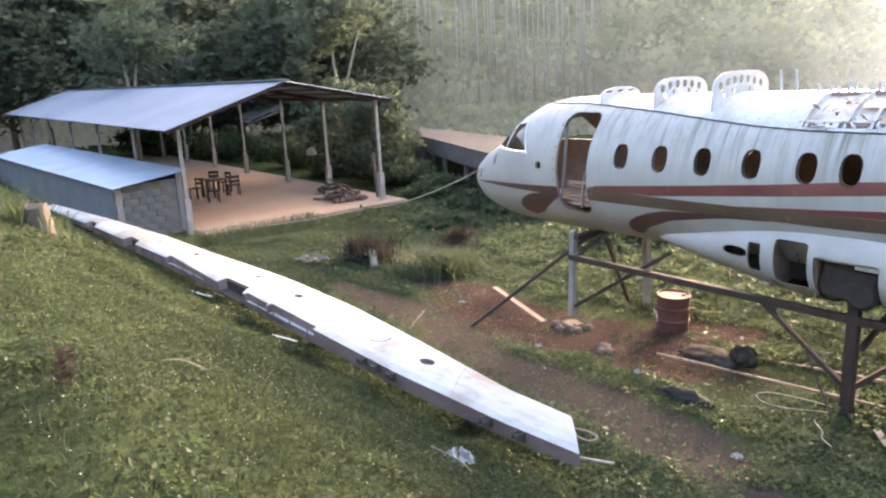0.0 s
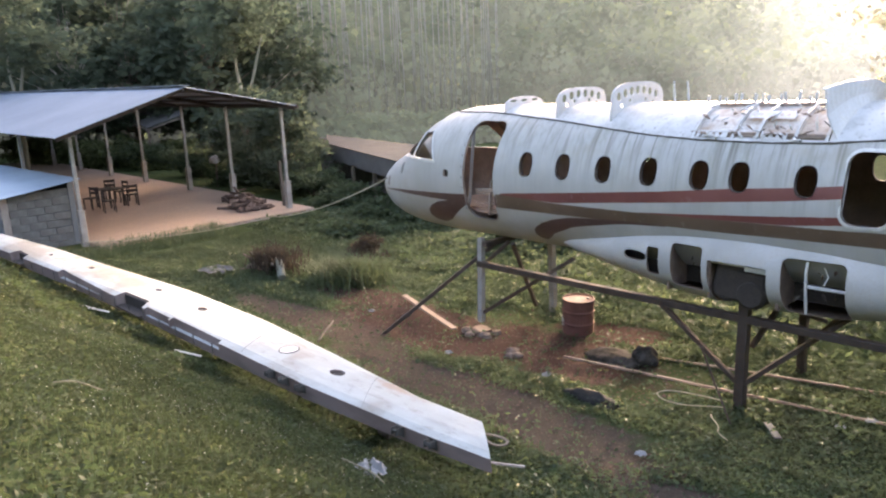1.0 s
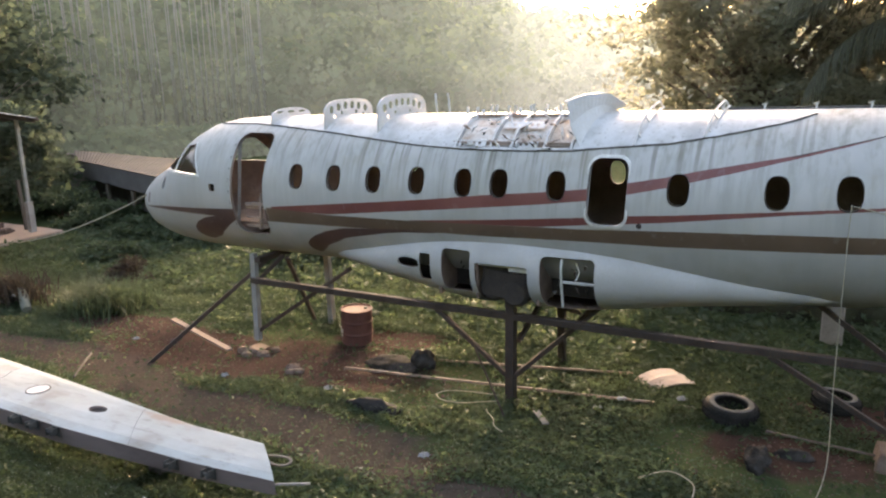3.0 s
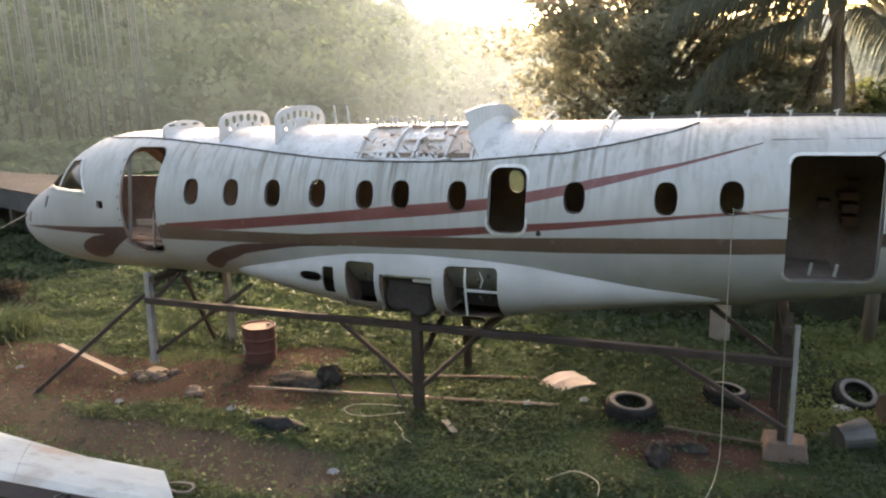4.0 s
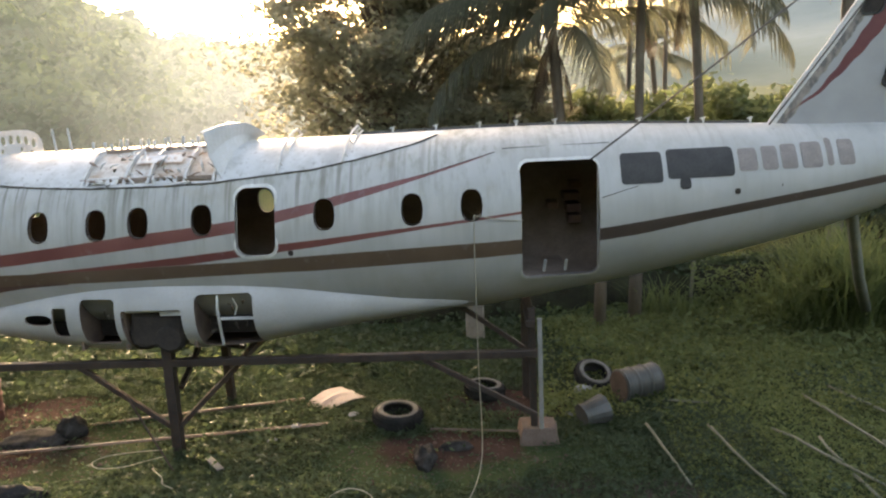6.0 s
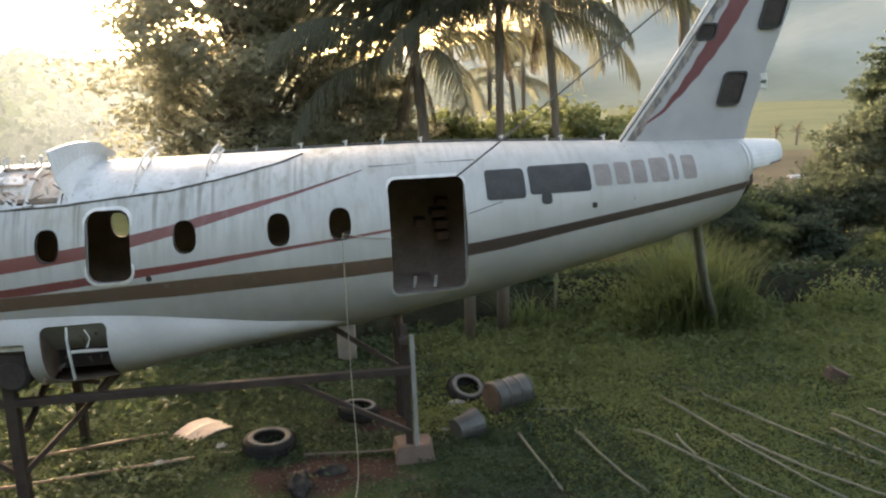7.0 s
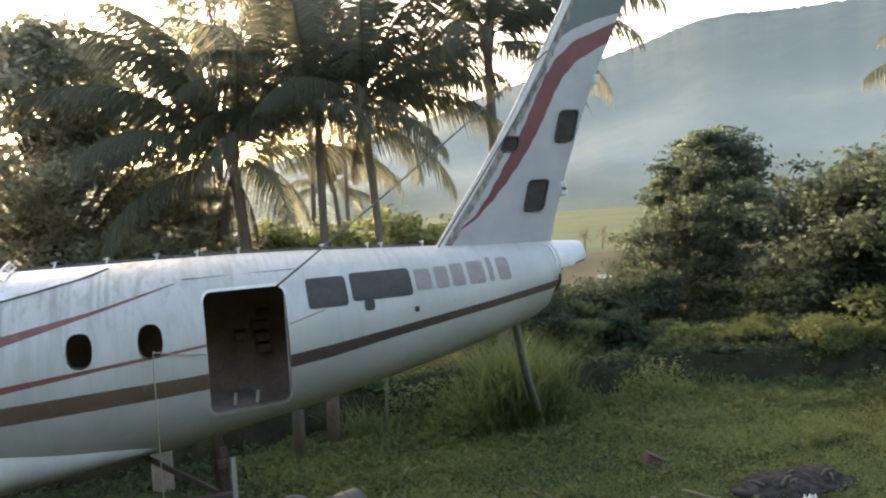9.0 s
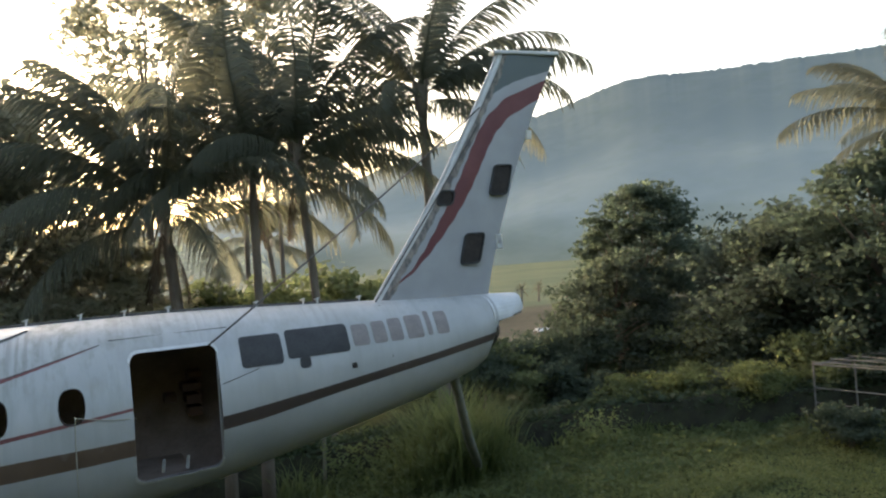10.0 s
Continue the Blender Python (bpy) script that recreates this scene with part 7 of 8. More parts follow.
def frond_mesh(k):
    """One palm frond: a bowed midrib with two rows of hanging leaflets."""
    rng = np.random.default_rng(20 + k)
    n, droop, length = 58, (1.15, 1.3, 1.2, 0.5)[k], 1.0
    verts, quads = [], []
    pos, d = np.array([0.0, 0, 0]), radians(FROND_RISE[k])
    pts, dirs = [], []
    for i in range(n):
        pts.append(pos.copy())
        v = np.array([math.cos(d), 0, math.sin(d)])
        dirs.append(v)
        pos = pos + v * (length / n)
        d -= droop / n * (0.4 + 1.2 * i / n)
    for i in range(n):
        w = 0.013 * (1 - 0.8 * i / n)
        j = min(i + 1, n - 1)
        b = len(verts)
        verts += [pts[i] + [0, w, 0], pts[j] + [0, w, 0], pts[j] + [0, -w, 0.002], pts[i] + [0, -w, 0.002]]
        quads.append([b, b + 1, b + 2, b + 3])
        if i < 6:
            continue
        f = i / n
        ln = 0.21 * (math.sin(math.pi * (0.16 + 0.78 * f)) ** 0.55) * rng.uniform(0.82, 1.12)
        for s in (-1, 1):
            if rng.random() < 0.04:
                continue
            out = np.array([0.0, s, 0]) * 0.62 + dirs[i] * 0.6 + np.array([0, 0, -0.12 - 0.25 * rng.random()])
            out /= np.linalg.norm(out)
            fall = np.array([0, 0, -ln * (0.42 + 0.4 * rng.random())])
            mid = pts[i] + out * ln * 0.48 + fall * 0.22
            tip = pts[i] + out * ln * 0.78 + fall
            wid = dirs[i] * 0.007
            b = len(verts)
            verts += [pts[i] - wid, mid - wid, mid + wid, pts[i] + wid, tip - wid * 0.12, tip + wid * 0.12]
            quads += [[b, b + 1, b + 2, b + 3], [b + 1, b + 4, b + 5, b + 2]]
    return fast_mesh("frond", np.array(verts), np.array(quads), M_DRY if k == 3 else M_PALM)


FROND_RISE = (38, 18, 0, -50)
for k in range(4):
    FROND.append(frond_mesh(k))


def build_palm(at, height, lean, size, count, label, r=0.14, turn=0.0, extra=(), skirt=0):
    t = thing("palm_tree", at, label, "palm", "palms behind the aircraft")
    at = Vector(at)
    top = at + Vector((lean[0], lean[1], height))
    bm = bmesh.new()
    n = 22
    pts = [at + Vector((lean[0] * (i / n) ** 1.6, lean[1] * (i / n) ** 1.6, -0.2 + (height + 0.2) * i / n)) for i in range(n + 1)]
    tube(bm, pts, [r * (1.35 - 0.5 * min(1, i / 5) if i < 5 else 0.85 - 0.15 * i / n) * (1.04 if i % 2 else 0.97) for i in range(n + 1)], 10)
    part("trunk", bm, M_BARK, t, "ringed grey-brown trunk")
    bm = bmesh.new()
    for k in range(10):
        a = k * 2.4
        tube(bm, [top + Vector((0, 0, -0.35)), top + Vector((0.16 * math.cos(a), 0.16 * math.sin(a), 0.1 + 0.2 * (k % 3)))], [0.12, 0.05], 6)
    part("crown_heart", bm, M_BARK, t)
    leaves = []
    for i in range(count):           # from the upright young fronds down to the hanging old ones
        f = i / count
        k = 0 if f < 0.5 else 1 if f < 0.85 else 2
        rise = 88 - 40 * f / 0.5 if k == 0 else 46 - 44 * (f - 0.5) / 0.35 if k == 1 else 6 - 18 * (f - 0.85) / 0.15
        leaves.append((i * 137.5 + turn + RNG.uniform(-12, 12), k, rise, RNG.uniform(0.84, 1.1), 0.1 - 0.3 * f))
    leaves += [(a, 0 if rise > 20 else 1, rise, s, 0.0) for a, rise, s in extra]
    leaves += [(turn + 120 * i + RNG.uniform(-30, 30), 3, RNG.uniform(-66, -52), RNG.uniform(0.3, 0.42), -0.35) for i in range(skirt)]
    for a, k, rise, s, dz in leaves:
        s *= size
        ob = mesh_part("dead_frond" if k == 3 else "frond", FROND[k], None, t)
        ob.matrix_basis = Matrix.Translation(top + Vector((0, 0, dz))) @ Euler((radians(RNG.uniform(-20, 20)), radians(FROND_RISE[k] - rise), radians(a)), "XYZ").to_matrix().to_4x4() @ Matrix.Diagonal((s, s, s, 1))
    return t


# palms
build_palm((1.86, 17.3, -0.05), 5.45, (-0.33, 0.0), 4.2, 18, "leaning coconut palm with upright fronds and a dead skirt", 0.17, 20, ((182, 80, 0.98), (196, 46, 0.9), (205, 62, 0.9), (172, 20, 0.8), (168, 70, 1.0), (30, 60, 0.9)), 3)
build_palm((3.38, 17.02, -0.05), 6.35, (0.07, 0.0), 3.8, 16, "coconut palm with dark drooping fronds", 0.13, 75, ((188, 14, 0.9), (-8, 8, 0.9), (200, 30, 0.9)), 1)
build_palm((4.75, 16.75, -0.05), 6.55, (-0.33, 0.05), 4.0, 16, "coconut palm with long drooping fronds", 0.125, 140, ((-14, 30, 0.9), (-25, 14, 0.85), (-5, 45, 0.9), (-35, 24, 0.85), (190, 16, 0.8)), 1)
build_palm((7.28, 16.0, -0.1), 7.85, (-0.06, -0.1), 3.9, 16, "tall coconut palm with spreading fronds", 0.15, 10, ((-34, 30, 1.05), (-30, 42, 0.95), (-40, 20, 0.95), (150, 18, 0.9), (185, 60, 1.0)))
build_palm(polar(57.6, 20.0), 6.3, (0.1, 0.1), 2.7, 12, "coconut palm above dense trees", 0.14, 60, ((140, 44, 1.0), (128, 62, 0.95), (150, 22, 1.15)))
build_palm(polar(12.8, 27.0), 5.2, (-0.3, 0.2), 2.6, 16, "distant coconut palm in the mist", 0.12, 60)

# the big dark tree behind the fuselage and its neighbours
build_tree("broadleaf_tree", polar(-6.6, 20.0), 8.5, 3.45, 0.1, 0.24, 170, 54000, 0.11, M_LEAF_BACKLIT, M_BARK, "large dense dark broadleaf tree against the low sun", clump_r=0.95)
build_tree("broadleaf_tree", polar(1.6, 19.0), 4.7, 1.9, 0.08, 0.14, 40, 9000, 0.13, M_LEAF_BACKLIT, M_BARK, "small dark broadleaf tree behind the palms", clump_r=0.8)
build_tree("broadleaf_tree", polar(4.2, 23.0), 13.6, 2.1, 0.62, 0.12, 26, 5200, 0.15, M_LEAF_BACKLIT, M_BARK, "tall slender tree with leafy clumps behind the palms", clump_r=0.95)
build_tree("broadleaf_tree", polar(10.7, 24.0), 14.2, 1.4, 0.7, 0.11, 16, 2600, 0.15, M_LEAF_BACKLIT, M_BARK, "tall slender tree with leafy top behind the palms", clump_r=0.85)
build_tree("broadleaf_tree", polar(12.9, 24.5), 14.6, 1.3, 0.7, 0.1, 14, 2200, 0.15, M_LEAF_BACKLIT, M_BARK, "slim tall tree with a sparse leafy top", clump_r=0.85)
# trees beyond the lawn
build_tree("broadleaf_tree", polar(39.6, 25.0), 5.7, 2.3, 0.1, 0.13, 70, 34000, 0.095, M_LEAF, M_BARK, "layered broadleaf tree standing beyond the lawn wall", clump_r=0.66)
build_tree("broadleaf_tree", polar(37.6, 23.0), 3.3, 1.8, 0.05, 0.13, 30, 13000, 0.1, M_LEAF_DARK, M_BARK, "low bushy tree beneath a layered broadleaf tree", clump_r=0.7)
build_tree("broadleaf_tree", polar(49.0, 22.0), 4.2, 2.5, 0.06, 0.2, 50, 28000, 0.11, M_LEAF_DARK, M_BARK, "dense low broadleaf tree beyond the lawn", clump_r=0.9)
build_tree("broadleaf_tree", polar(55.5, 20.5), 5.5, 2.6, 0.06, 0.2, 50, 28000, 0.11, M_LEAF, M_BARK, "dense broadleaf tree with reddish leaves among green", clump_r=0.9)
build_tree("broadleaf_tree", polar(66.0, 20.0), 6.2, 2.8, 0.06, 0.2, 24, 12000, 0.16, M_LEAF_DARK, M_BARK, "dense broadleaf tree at the edge of the lawn", clump_r=1.0)


def bush(at, w, h, leaves, leaf, mat, label, name="bush", flat=0.6):
    c = []
    at = Vector(at)
    for i in range(9):
        a = i * 2.4
        c.append((at.x + w * 0.55 * math.cos(a) * (i / 9), at.y + w * 0.55 * math.sin(a) * (i / 9), at.z + h * RNG.uniform(0.2, 0.75)))
    pts = clump_points(c, [w * 0.45] * 9, leaves)
    pts[:, 2] = np.clip(at.z + 0.02 + np.abs(pts[:, 2] - at.z) * h / (h * 0.75 + w * 0.28), at.z, at.z + h)
    ob = thing(name, at, label, "bush")
    bm = bmesh.new()
    for i in range(9):
        tube(bm, [at + Vector((0, 0, -0.1)), at.lerp(Vector(c[i]), 0.5) + Vector((0, 0, 0.05)), Vector(c[i])], [0.02, 0.015, 0.006], 5)
    part("stems", bm, M_BARK, ob)
    mesh_part("foliage", leaf_mesh("foliage", pts, leaf, mat, flat), None, ob)
    return ob


for az, d, w, h, m in ((9.5, 19.5, 2.0, 4.0, M_LEAF_LIGHT), (13.2, 19.8, 2.0999999999999996, 4.35, M_LEAF_LIGHT), (17.0, 20.0, 2.2, 4.2, M_LEAF_LIGHT), (20.5, 21.0, 2.2, 3.9, M_LEAF_LIGHT), (24.0, 22.0, 2.0999999999999996, 3.3, M_LEAF_LIGHT),
                       (27.5, 19.0, 1.2, 1.6, M_LEAF), (30.5, 18.5, 0.9, 1.1, M_LEAF_LIGHT), (33.5, 18.6, 0.9, 1.25, M_LEAF), (36.5, 18.8, 1.0, 1.0, M_LEAF), (41, 18.4, 1.0, 0.95, M_LEAF), (45, 18.3, 1.0, 1.0, M_LEAF), (48, 18.4, 1.0, 1.0, M_LEAF),
                       (29.0, 20.0, 1.5, 1.7, M_LEAF_LIGHT), (32.0, 21.0, 1.7, 1.9, M_LEAF), (35.0, 21.5, 1.8, 2.2, M_LEAF), (43.5, 21.0, 1.8, 2.4, M_LEAF_LIGHT), (46.0, 20.0, 1.8, 2.3, M_LEAF), (51.0, 19.0, 1.6, 2.0, M_LEAF_LIGHT), (60.0, 15.0, 1.3, 1.3, M_LEAF), (64.0, 14.0, 1.4, 1.5, M_LEAF), (-3.0, 16.5, 1.0, 1.0, M_LEAF_DARK), (1.0, 17.0, 1.0, 1.0, M_LEAF_DARK), (4.0, 17.5, 1.2, 1.3, M_LEAF_DARK), (-10, 17.0, 1.3, 1.3, M_LEAF_DARK), (-16, 18.0, 1.3, 1.2, M_LEAF)):
    bush(polar(az, d), w, h, 4600 if h > 3 else 5200, 0.15 if h > 3 else 0.085, m, "leafy shrub growing beside the low wall" if h < 3 else "tall pale-green shrub behind the palms")
bush((12.1, 9.3, 0), 0.75, 0.8, 4200, 0.06, M_LEAF, "low leafy bush at the edge of the lawn")
bush((-12.6, 9.35, 0), 0.55, 0.8, 2600, 0.045, M_DRY_SHRUB, "grey-brown dry shrub in the weeds")
for az, d, w, h in ((46.8, 17.5, 1.2, 1.3), (41.5, 17.9, 1.1, 1.12), (38.0, 18.0, 0.8, 0.9)):
    bush(polar(az, d), w, h, 8000, 0.055, M_GRASS_LIGHT, "rounded mound of bright creeper over the wall")
for x, y, w, h in ((-19.5, 13.9, 1.1, 0.9), (-17.0, 13.5, 1.0, 0.7), (-15.0, 14.0, 1.2, 0.8), (-22.0, 14.5, 1.3, 1.4), (-17.5, 15.5, 1.0, 0.9), (-13.0, 14.5, 1.1, 0.7), (-27, 14.5, 1.5, 1.6), (-31, 14.8, 1.5, 1.8), (-36, 14.8, 1.6, 1.8), (-11.0, 13.0, 1.0, 0.6), (-15.5, 11.5, 0.9, 0.5)):
    bush((x, y, -0.05), w * 1.15, h * 0.8, 5200, 0.085, M_GRASS, "leafy weeds and shrubs beside the shed")


# undergrowth between the shed and the barn
for az, d, h, w, m in ((-58.6, 28.0, 3.4, 1.25, M_LEAF), (-61.0, 31.0, 3.5, 1.5, M_LEAF)):
    build_tree("broadleaf_tree", polar(az, d), h, w, 0.03, 0.09, 26, 6500, 0.13, m, M_BARK, "leafy small tree beside the open shed", clump_r=0.7)
for az, d, w, h in ((-66.5, 39.0, 2.0, 1.4), (-70.5, 42.0, 2.2, 1.6), (-74.5, 46.0, 2.4, 1.6)):
    bush(polar(az, d), w, h, 4200, 0.16, M_LEAF_LIGHT, "undergrowth at the edge of the wood")


# the wooded slope behind the shed
def build_forest():
    protos = [build_tree("forest_tree", polar(-63.5, 41.0), 9.0, 3.4, 0.18, 0.2, 40, 4300, 0.3, M_LEAF, M_BARK, "broadleaf tree on the wooded slope", clump_r=1.3),
              build_tree("forest_tree", polar(-69.0, 50.0), 10.0, 4.0, 0.25, 0.22, 40, 4300, 0.3, M_LEAF, M_BARK, "tall dark broadleaf tree on the wooded slope", clump_r=1.4),
              build_tree("forest_tree", polar(-60.0, 44.0), 8.0, 3.6, 0.12, 0.2, 40, 4300, 0.3, M_LEAF, M_PALE_BARK, "spreading broadleaf tree on the wooded slope", clump_r=1.4),
              build_tree("forest_tree", polar(-86.0, 57.0), 9.0, 3.6, 0.1, 0.2, 40, 4300, 0.3, M_LEAF_LIGHT, M_BARK, "bright broadleaf tree on the sunlit slope", clump_r=1.3)]
    for p in protos:
        tagged(p, group="trees on the wooded slope")
    rng = np.random.default_rng(3)
    spots = [(az + rng.uniform(-1.2, 1.2), rng.uniform(53, 60)) for az in np.arange(-95, -72, 2.9)]
    spots += [(az + rng.uniform(-1.2, 1.2), rng.uniform(42, 50)) for az in np.arange(-71.5, -59, 2.6)]
    spots += [(az + rng.uniform(-1.5, 1.5), rng.uniform(64, 74)) for az in np.arange(-95, -62, 4.6)]
    for az, d in spots:
        p = protos[int(rng.integers(0, 3))]
        s = rng.uniform(0.85, 1.2) * d / 52
        q = polar(az, d)
        o = copy_thing(p, Matrix.Translation(q) @ Euler((0, 0, rng.uniform(0, 6.28))).to_matrix().to_4x4())
        o.scale = (s, s, s * rng.uniform(0.85, 1.15))


build_forest()


build_tree("broadleaf_tree", (-44.5, 1.2, ground_z(-44.5, 1.2)), 6.4, 2.6, 0.2, 0.16, 34, 8000, 0.2, M_LEAF_DARK, M_BARK, "leafy tree overhanging the far end of the shed", clump_r=1.0)
# two pale bare-limbed trees in front of the wood
for az, d, h in ((-61.0, 33.0, 6.0), (-75.5, 37.0, 6.5)):
    at = polar(az, d)
    t = thing("pale_tree", at, "pale-trunked tree forking in front of the dark wood", "tree")
    bm = bmesh.new()
    tube(bm, [at, at + Vector((0.1, 0, h * 0.45)), at + Vector((-0.4, 0, h * 0.75)), at + Vector((-0.6, 0.2, h))], [0.11, 0.09, 0.06, 0.03], 9)
    tube(bm, [at + Vector((0.1, 0, h * 0.45)), at + Vector((0.6, 0.2, h * 0.7)), at + Vector((1.2, 0.4, h * 0.95))], [0.09, 0.06, 0.03], 8)
    part("trunk", bm, M_MOSSY_BARK, t, smooth=True)
    c = [(at.x + RNG.uniform(-2, 2), at.y + RNG.uniform(-1, 1), at.z + h * RNG.uniform(0.85, 1.2)) for _ in range(10)]
    mesh_part("crown", leaf_mesh("crown", clump_points(c, [1.5] * 10, 2600), 0.2, M_LEAF), None, t)
# a few far palms and trees on the pale fields
for az, d in ((30.6, 95), (31.9, 98), (34.0, 90), (10.0, 70), (12.0, 80), (16.5, 75)):
    build_palm(polar(az, d), 1.7, (0.1, 0), 1.15, 14, "far small palm on the pale valley field", 0.16, az * 10)


def build_far_hut(at):
    h = thing("far_hut", at, "far small open hut with a white sheet roof", "hut")
    at = Vector(at)
    for s in (-1, 1):
        bm = bmesh.new()
        bar(bm, at + Vector((-0.5, 0.16 * s, 0.62)), at + Vector((0.5, 0.16 * s, 0.62)), 0.38, 0.03)
        bmesh.ops.rotate(bm, cent=at + Vector((0, 0, 0.7)), matrix=Matrix.Rotation(radians(-24 * s), 3, "X"), verts=bm.verts[:])
        part("roof_sheet", bm, M_PANEL, h, "white roof sheet")
    for x, y in ((-0.4, -0.25), (0.4, -0.25), (-0.4, 0.25), (0.4, 0.25)):
        bm = bmesh.new()
        bar(bm, at + Vector((x, y, -0.1)), at + Vector((x, y, 0.58)), 0.05, 0.05)
        part("post", bm, M_BARK, h)


build_far_hut(polar(32.0, 50.0))
for az, d, k in ((31.2, 32.0, 0.5), (30.8, 31.0, 0.35), (28.2, 29.5, 0.45)):
    p = polar(az, d)
    crumpled((p.x, p.y, p.z + 0.25), (k, k * 0.7, 0.3), M_PANEL, "white plastic rubbish caught in the shrubs", "plastic_rubbish", "litter")


# ---- ground cover ----
def dirt_mask(x, y):
    """How bare the ground is at a place, from 0 to 1."""
    s = -1.0
    for cx, cy, rx, ry in ((-8.6, 7.6, 2.3, 1.0), (-6.6, 8.0, 2.2, 1.1), (-10.6, 8.0, 2.2, 0.6), (-0.6, 7.7, 1.2, 0.6), (-6.2, 9.2, 1.0, 0.5), (-6.5, 6.2, 3.0, 0.5), (-10.5, 6.6, 2.8, 0.4), (-3.0, 5.7, 1.6, 0.3), (-4.9, 6.0, 1.6, 0.42), (0.3, 9.2, 0.8, 0.4), (-15.8, 10.7, 0.8, 0.4)):
        s = max(s, 1 - math.hypot((x - cx) / rx, (y - cy) / ry))
    s += 0.9 * (noise.noise((x * 0.9, y * 0.9, 3.3)) * 0.6 + noise.noise((x * 2.7, y * 2.7, 1.3)) * 0.3)
    return smooth01(s * 3 + 0.3)


def sampled(fn, x0, x1, y0, y1, step=0.1):
    """The function on a grid, and a way to read it in between."""
    gx, gy = np.arange(x0, x1 + 2 * step, step), np.arange(y0, y1 + 2 * step, step)
    grid = np.array([[fn(x, y) for x in gx] for y in gy])

    def read(x, y):
        u, v = (x - x0) / step, (y - y0) / step
        i, j = u.astype(int), v.astype(int)
        u, v = u - i, v - j
        return (grid[j, i] * (1 - u) + grid[j, i + 1] * u) * (1 - v) + (grid[j + 1, i] * (1 - u) + grid[j + 1, i + 1] * u) * v

    return read


def scatter(count, x0, x1, y0, y1, keep):
    x, y, u = RNG.uniform(x0, x1, count), RNG.uniform(y0, y1, count), RNG.uniform(0, 1, count)
    ok = u < sampled(keep, x0, x1, y0, y1)(x, y)
    x, y = x[ok], y[ok]
    return np.stack([x, y, sampled(ground_z, x0, x1, y0, y1)(x, y)], 1)


def on_slab(x, y):
    return x < -19.2 and 4.0 < y < 12.8


def weed_density(x, y):
    if on_slab(x, y):
        return 0.0
    patchy = 0.55 + 0.45 * smooth01(0.5 + 1.7 * noise.noise((x * 1.3, y * 1.3, 8.0)))
    edge = smooth01(y + 1.2 + 0.7 * noise.noise((x * 0.8, y * 0.8, 17.0))) * smooth01((15 - x if y > 5 else 4 - x) * 0.8 + 0.5 * noise.noise((x, y, 27.0))) if x > 1 or y < 0.5 else 1.0
    return edge * patchy * (1 - 0.93 * dirt_mask(x, y))


def build_weeds():
    zones = [(160000, -9, 4, -1.2, 4.6, 0.021, M_BANK), (245000, -18, 3, 4.2, 10, 0.032, M_GRASS), (85000, -24, -9, -1.2, 4.6, 0.042, M_BANK), (160000, 2, 14.5, 4.2, 12, 0.027, M_LAWN), (90000, 2, 14.5, 4.2, 12, 0.026, M_GRASS_LIGHT), (36000, -19, 1, 10, 17, 0.07, M_GRASS), (26000, 1, 16, 10, 17, 0.075, M_GRASS_LIGHT)]
    for n, x0, x1, y0, y1, size, mat in zones:
        pts = scatter(n, x0, x1, y0, y1, weed_density)
        mound = sampled(lambda x, y: smooth01(0.5 + 1.6 * noise.noise((x * 1.7, y * 1.7, 6.0))), x0, x1, y0, y1)(pts[:, 0], pts[:, 1])
        pts[:, 2] += RNG.uniform(0.0, 1.0, len(pts)) ** 1.3 * size * (0.9 + 2.2 * mound)
        ob = mesh_part("weeds", leaf_mesh("weeds", pts, size, mat, 0.6, 2.2), None)
        tagged(ob, "dense low green weeds covering the yard", "weeds", kind="stuff")
    pts = scatter(72000, 0.5, 10, 8.6, 12.6, lambda x, y: 0.15 + 0.6 * smooth01(2.0 * noise.noise((x * 0.7, y * 0.7, 22.0)) + 0.3))
    pts[:, 2] += RNG.uniform(0.03, 0.14, len(pts))
    tagged(mesh_part("pale_weeds", leaf_mesh("pale_weeds", pts, 0.045, M_LAWN, 0.55, 1.4), None), "yellow-green weeds behind the aircraft", "weeds", kind="stuff")
    pts = scatter(14000, 3.5, 9.0, 11.4, 13.2, lambda x, y: smooth01(1.5 * noise.noise((x * 1.2, y * 1.2, 61.0)) + 0.55))
    hump = np.array([smooth01(0.5 + 1.6 * noise.noise((x * 0.9, y * 0.9, 63.0))) for x, y, _ in pts])
    pts[:, 2] += RNG.uniform(0.0, 1.0, len(pts)) * (0.15 + 0.75 * hump)
    tagged(mesh_part("leafy_weeds", leaf_mesh("leafy_weeds", pts, 0.045, M_TALLGRASS, 0.5, 1.9), None), "tall leafy weeds among the grass beside the tail", "weeds", kind="stuff")
    pts = scatter(4200, -9, -1, 0.2, 4.3, lambda x, y: 0.5 + noise.noise((x, y, 2)))
    pts[:, 2] += RNG.uniform(0.04, 0.1, len(pts))
    tagged(mesh_part("small_flowers", leaf_mesh("small_flowers", pts, 0.0085, M_PETAL, 0.3, 1.0), None), "tiny pale flowers scattered through the weeds", "flowers", kind="stuff")


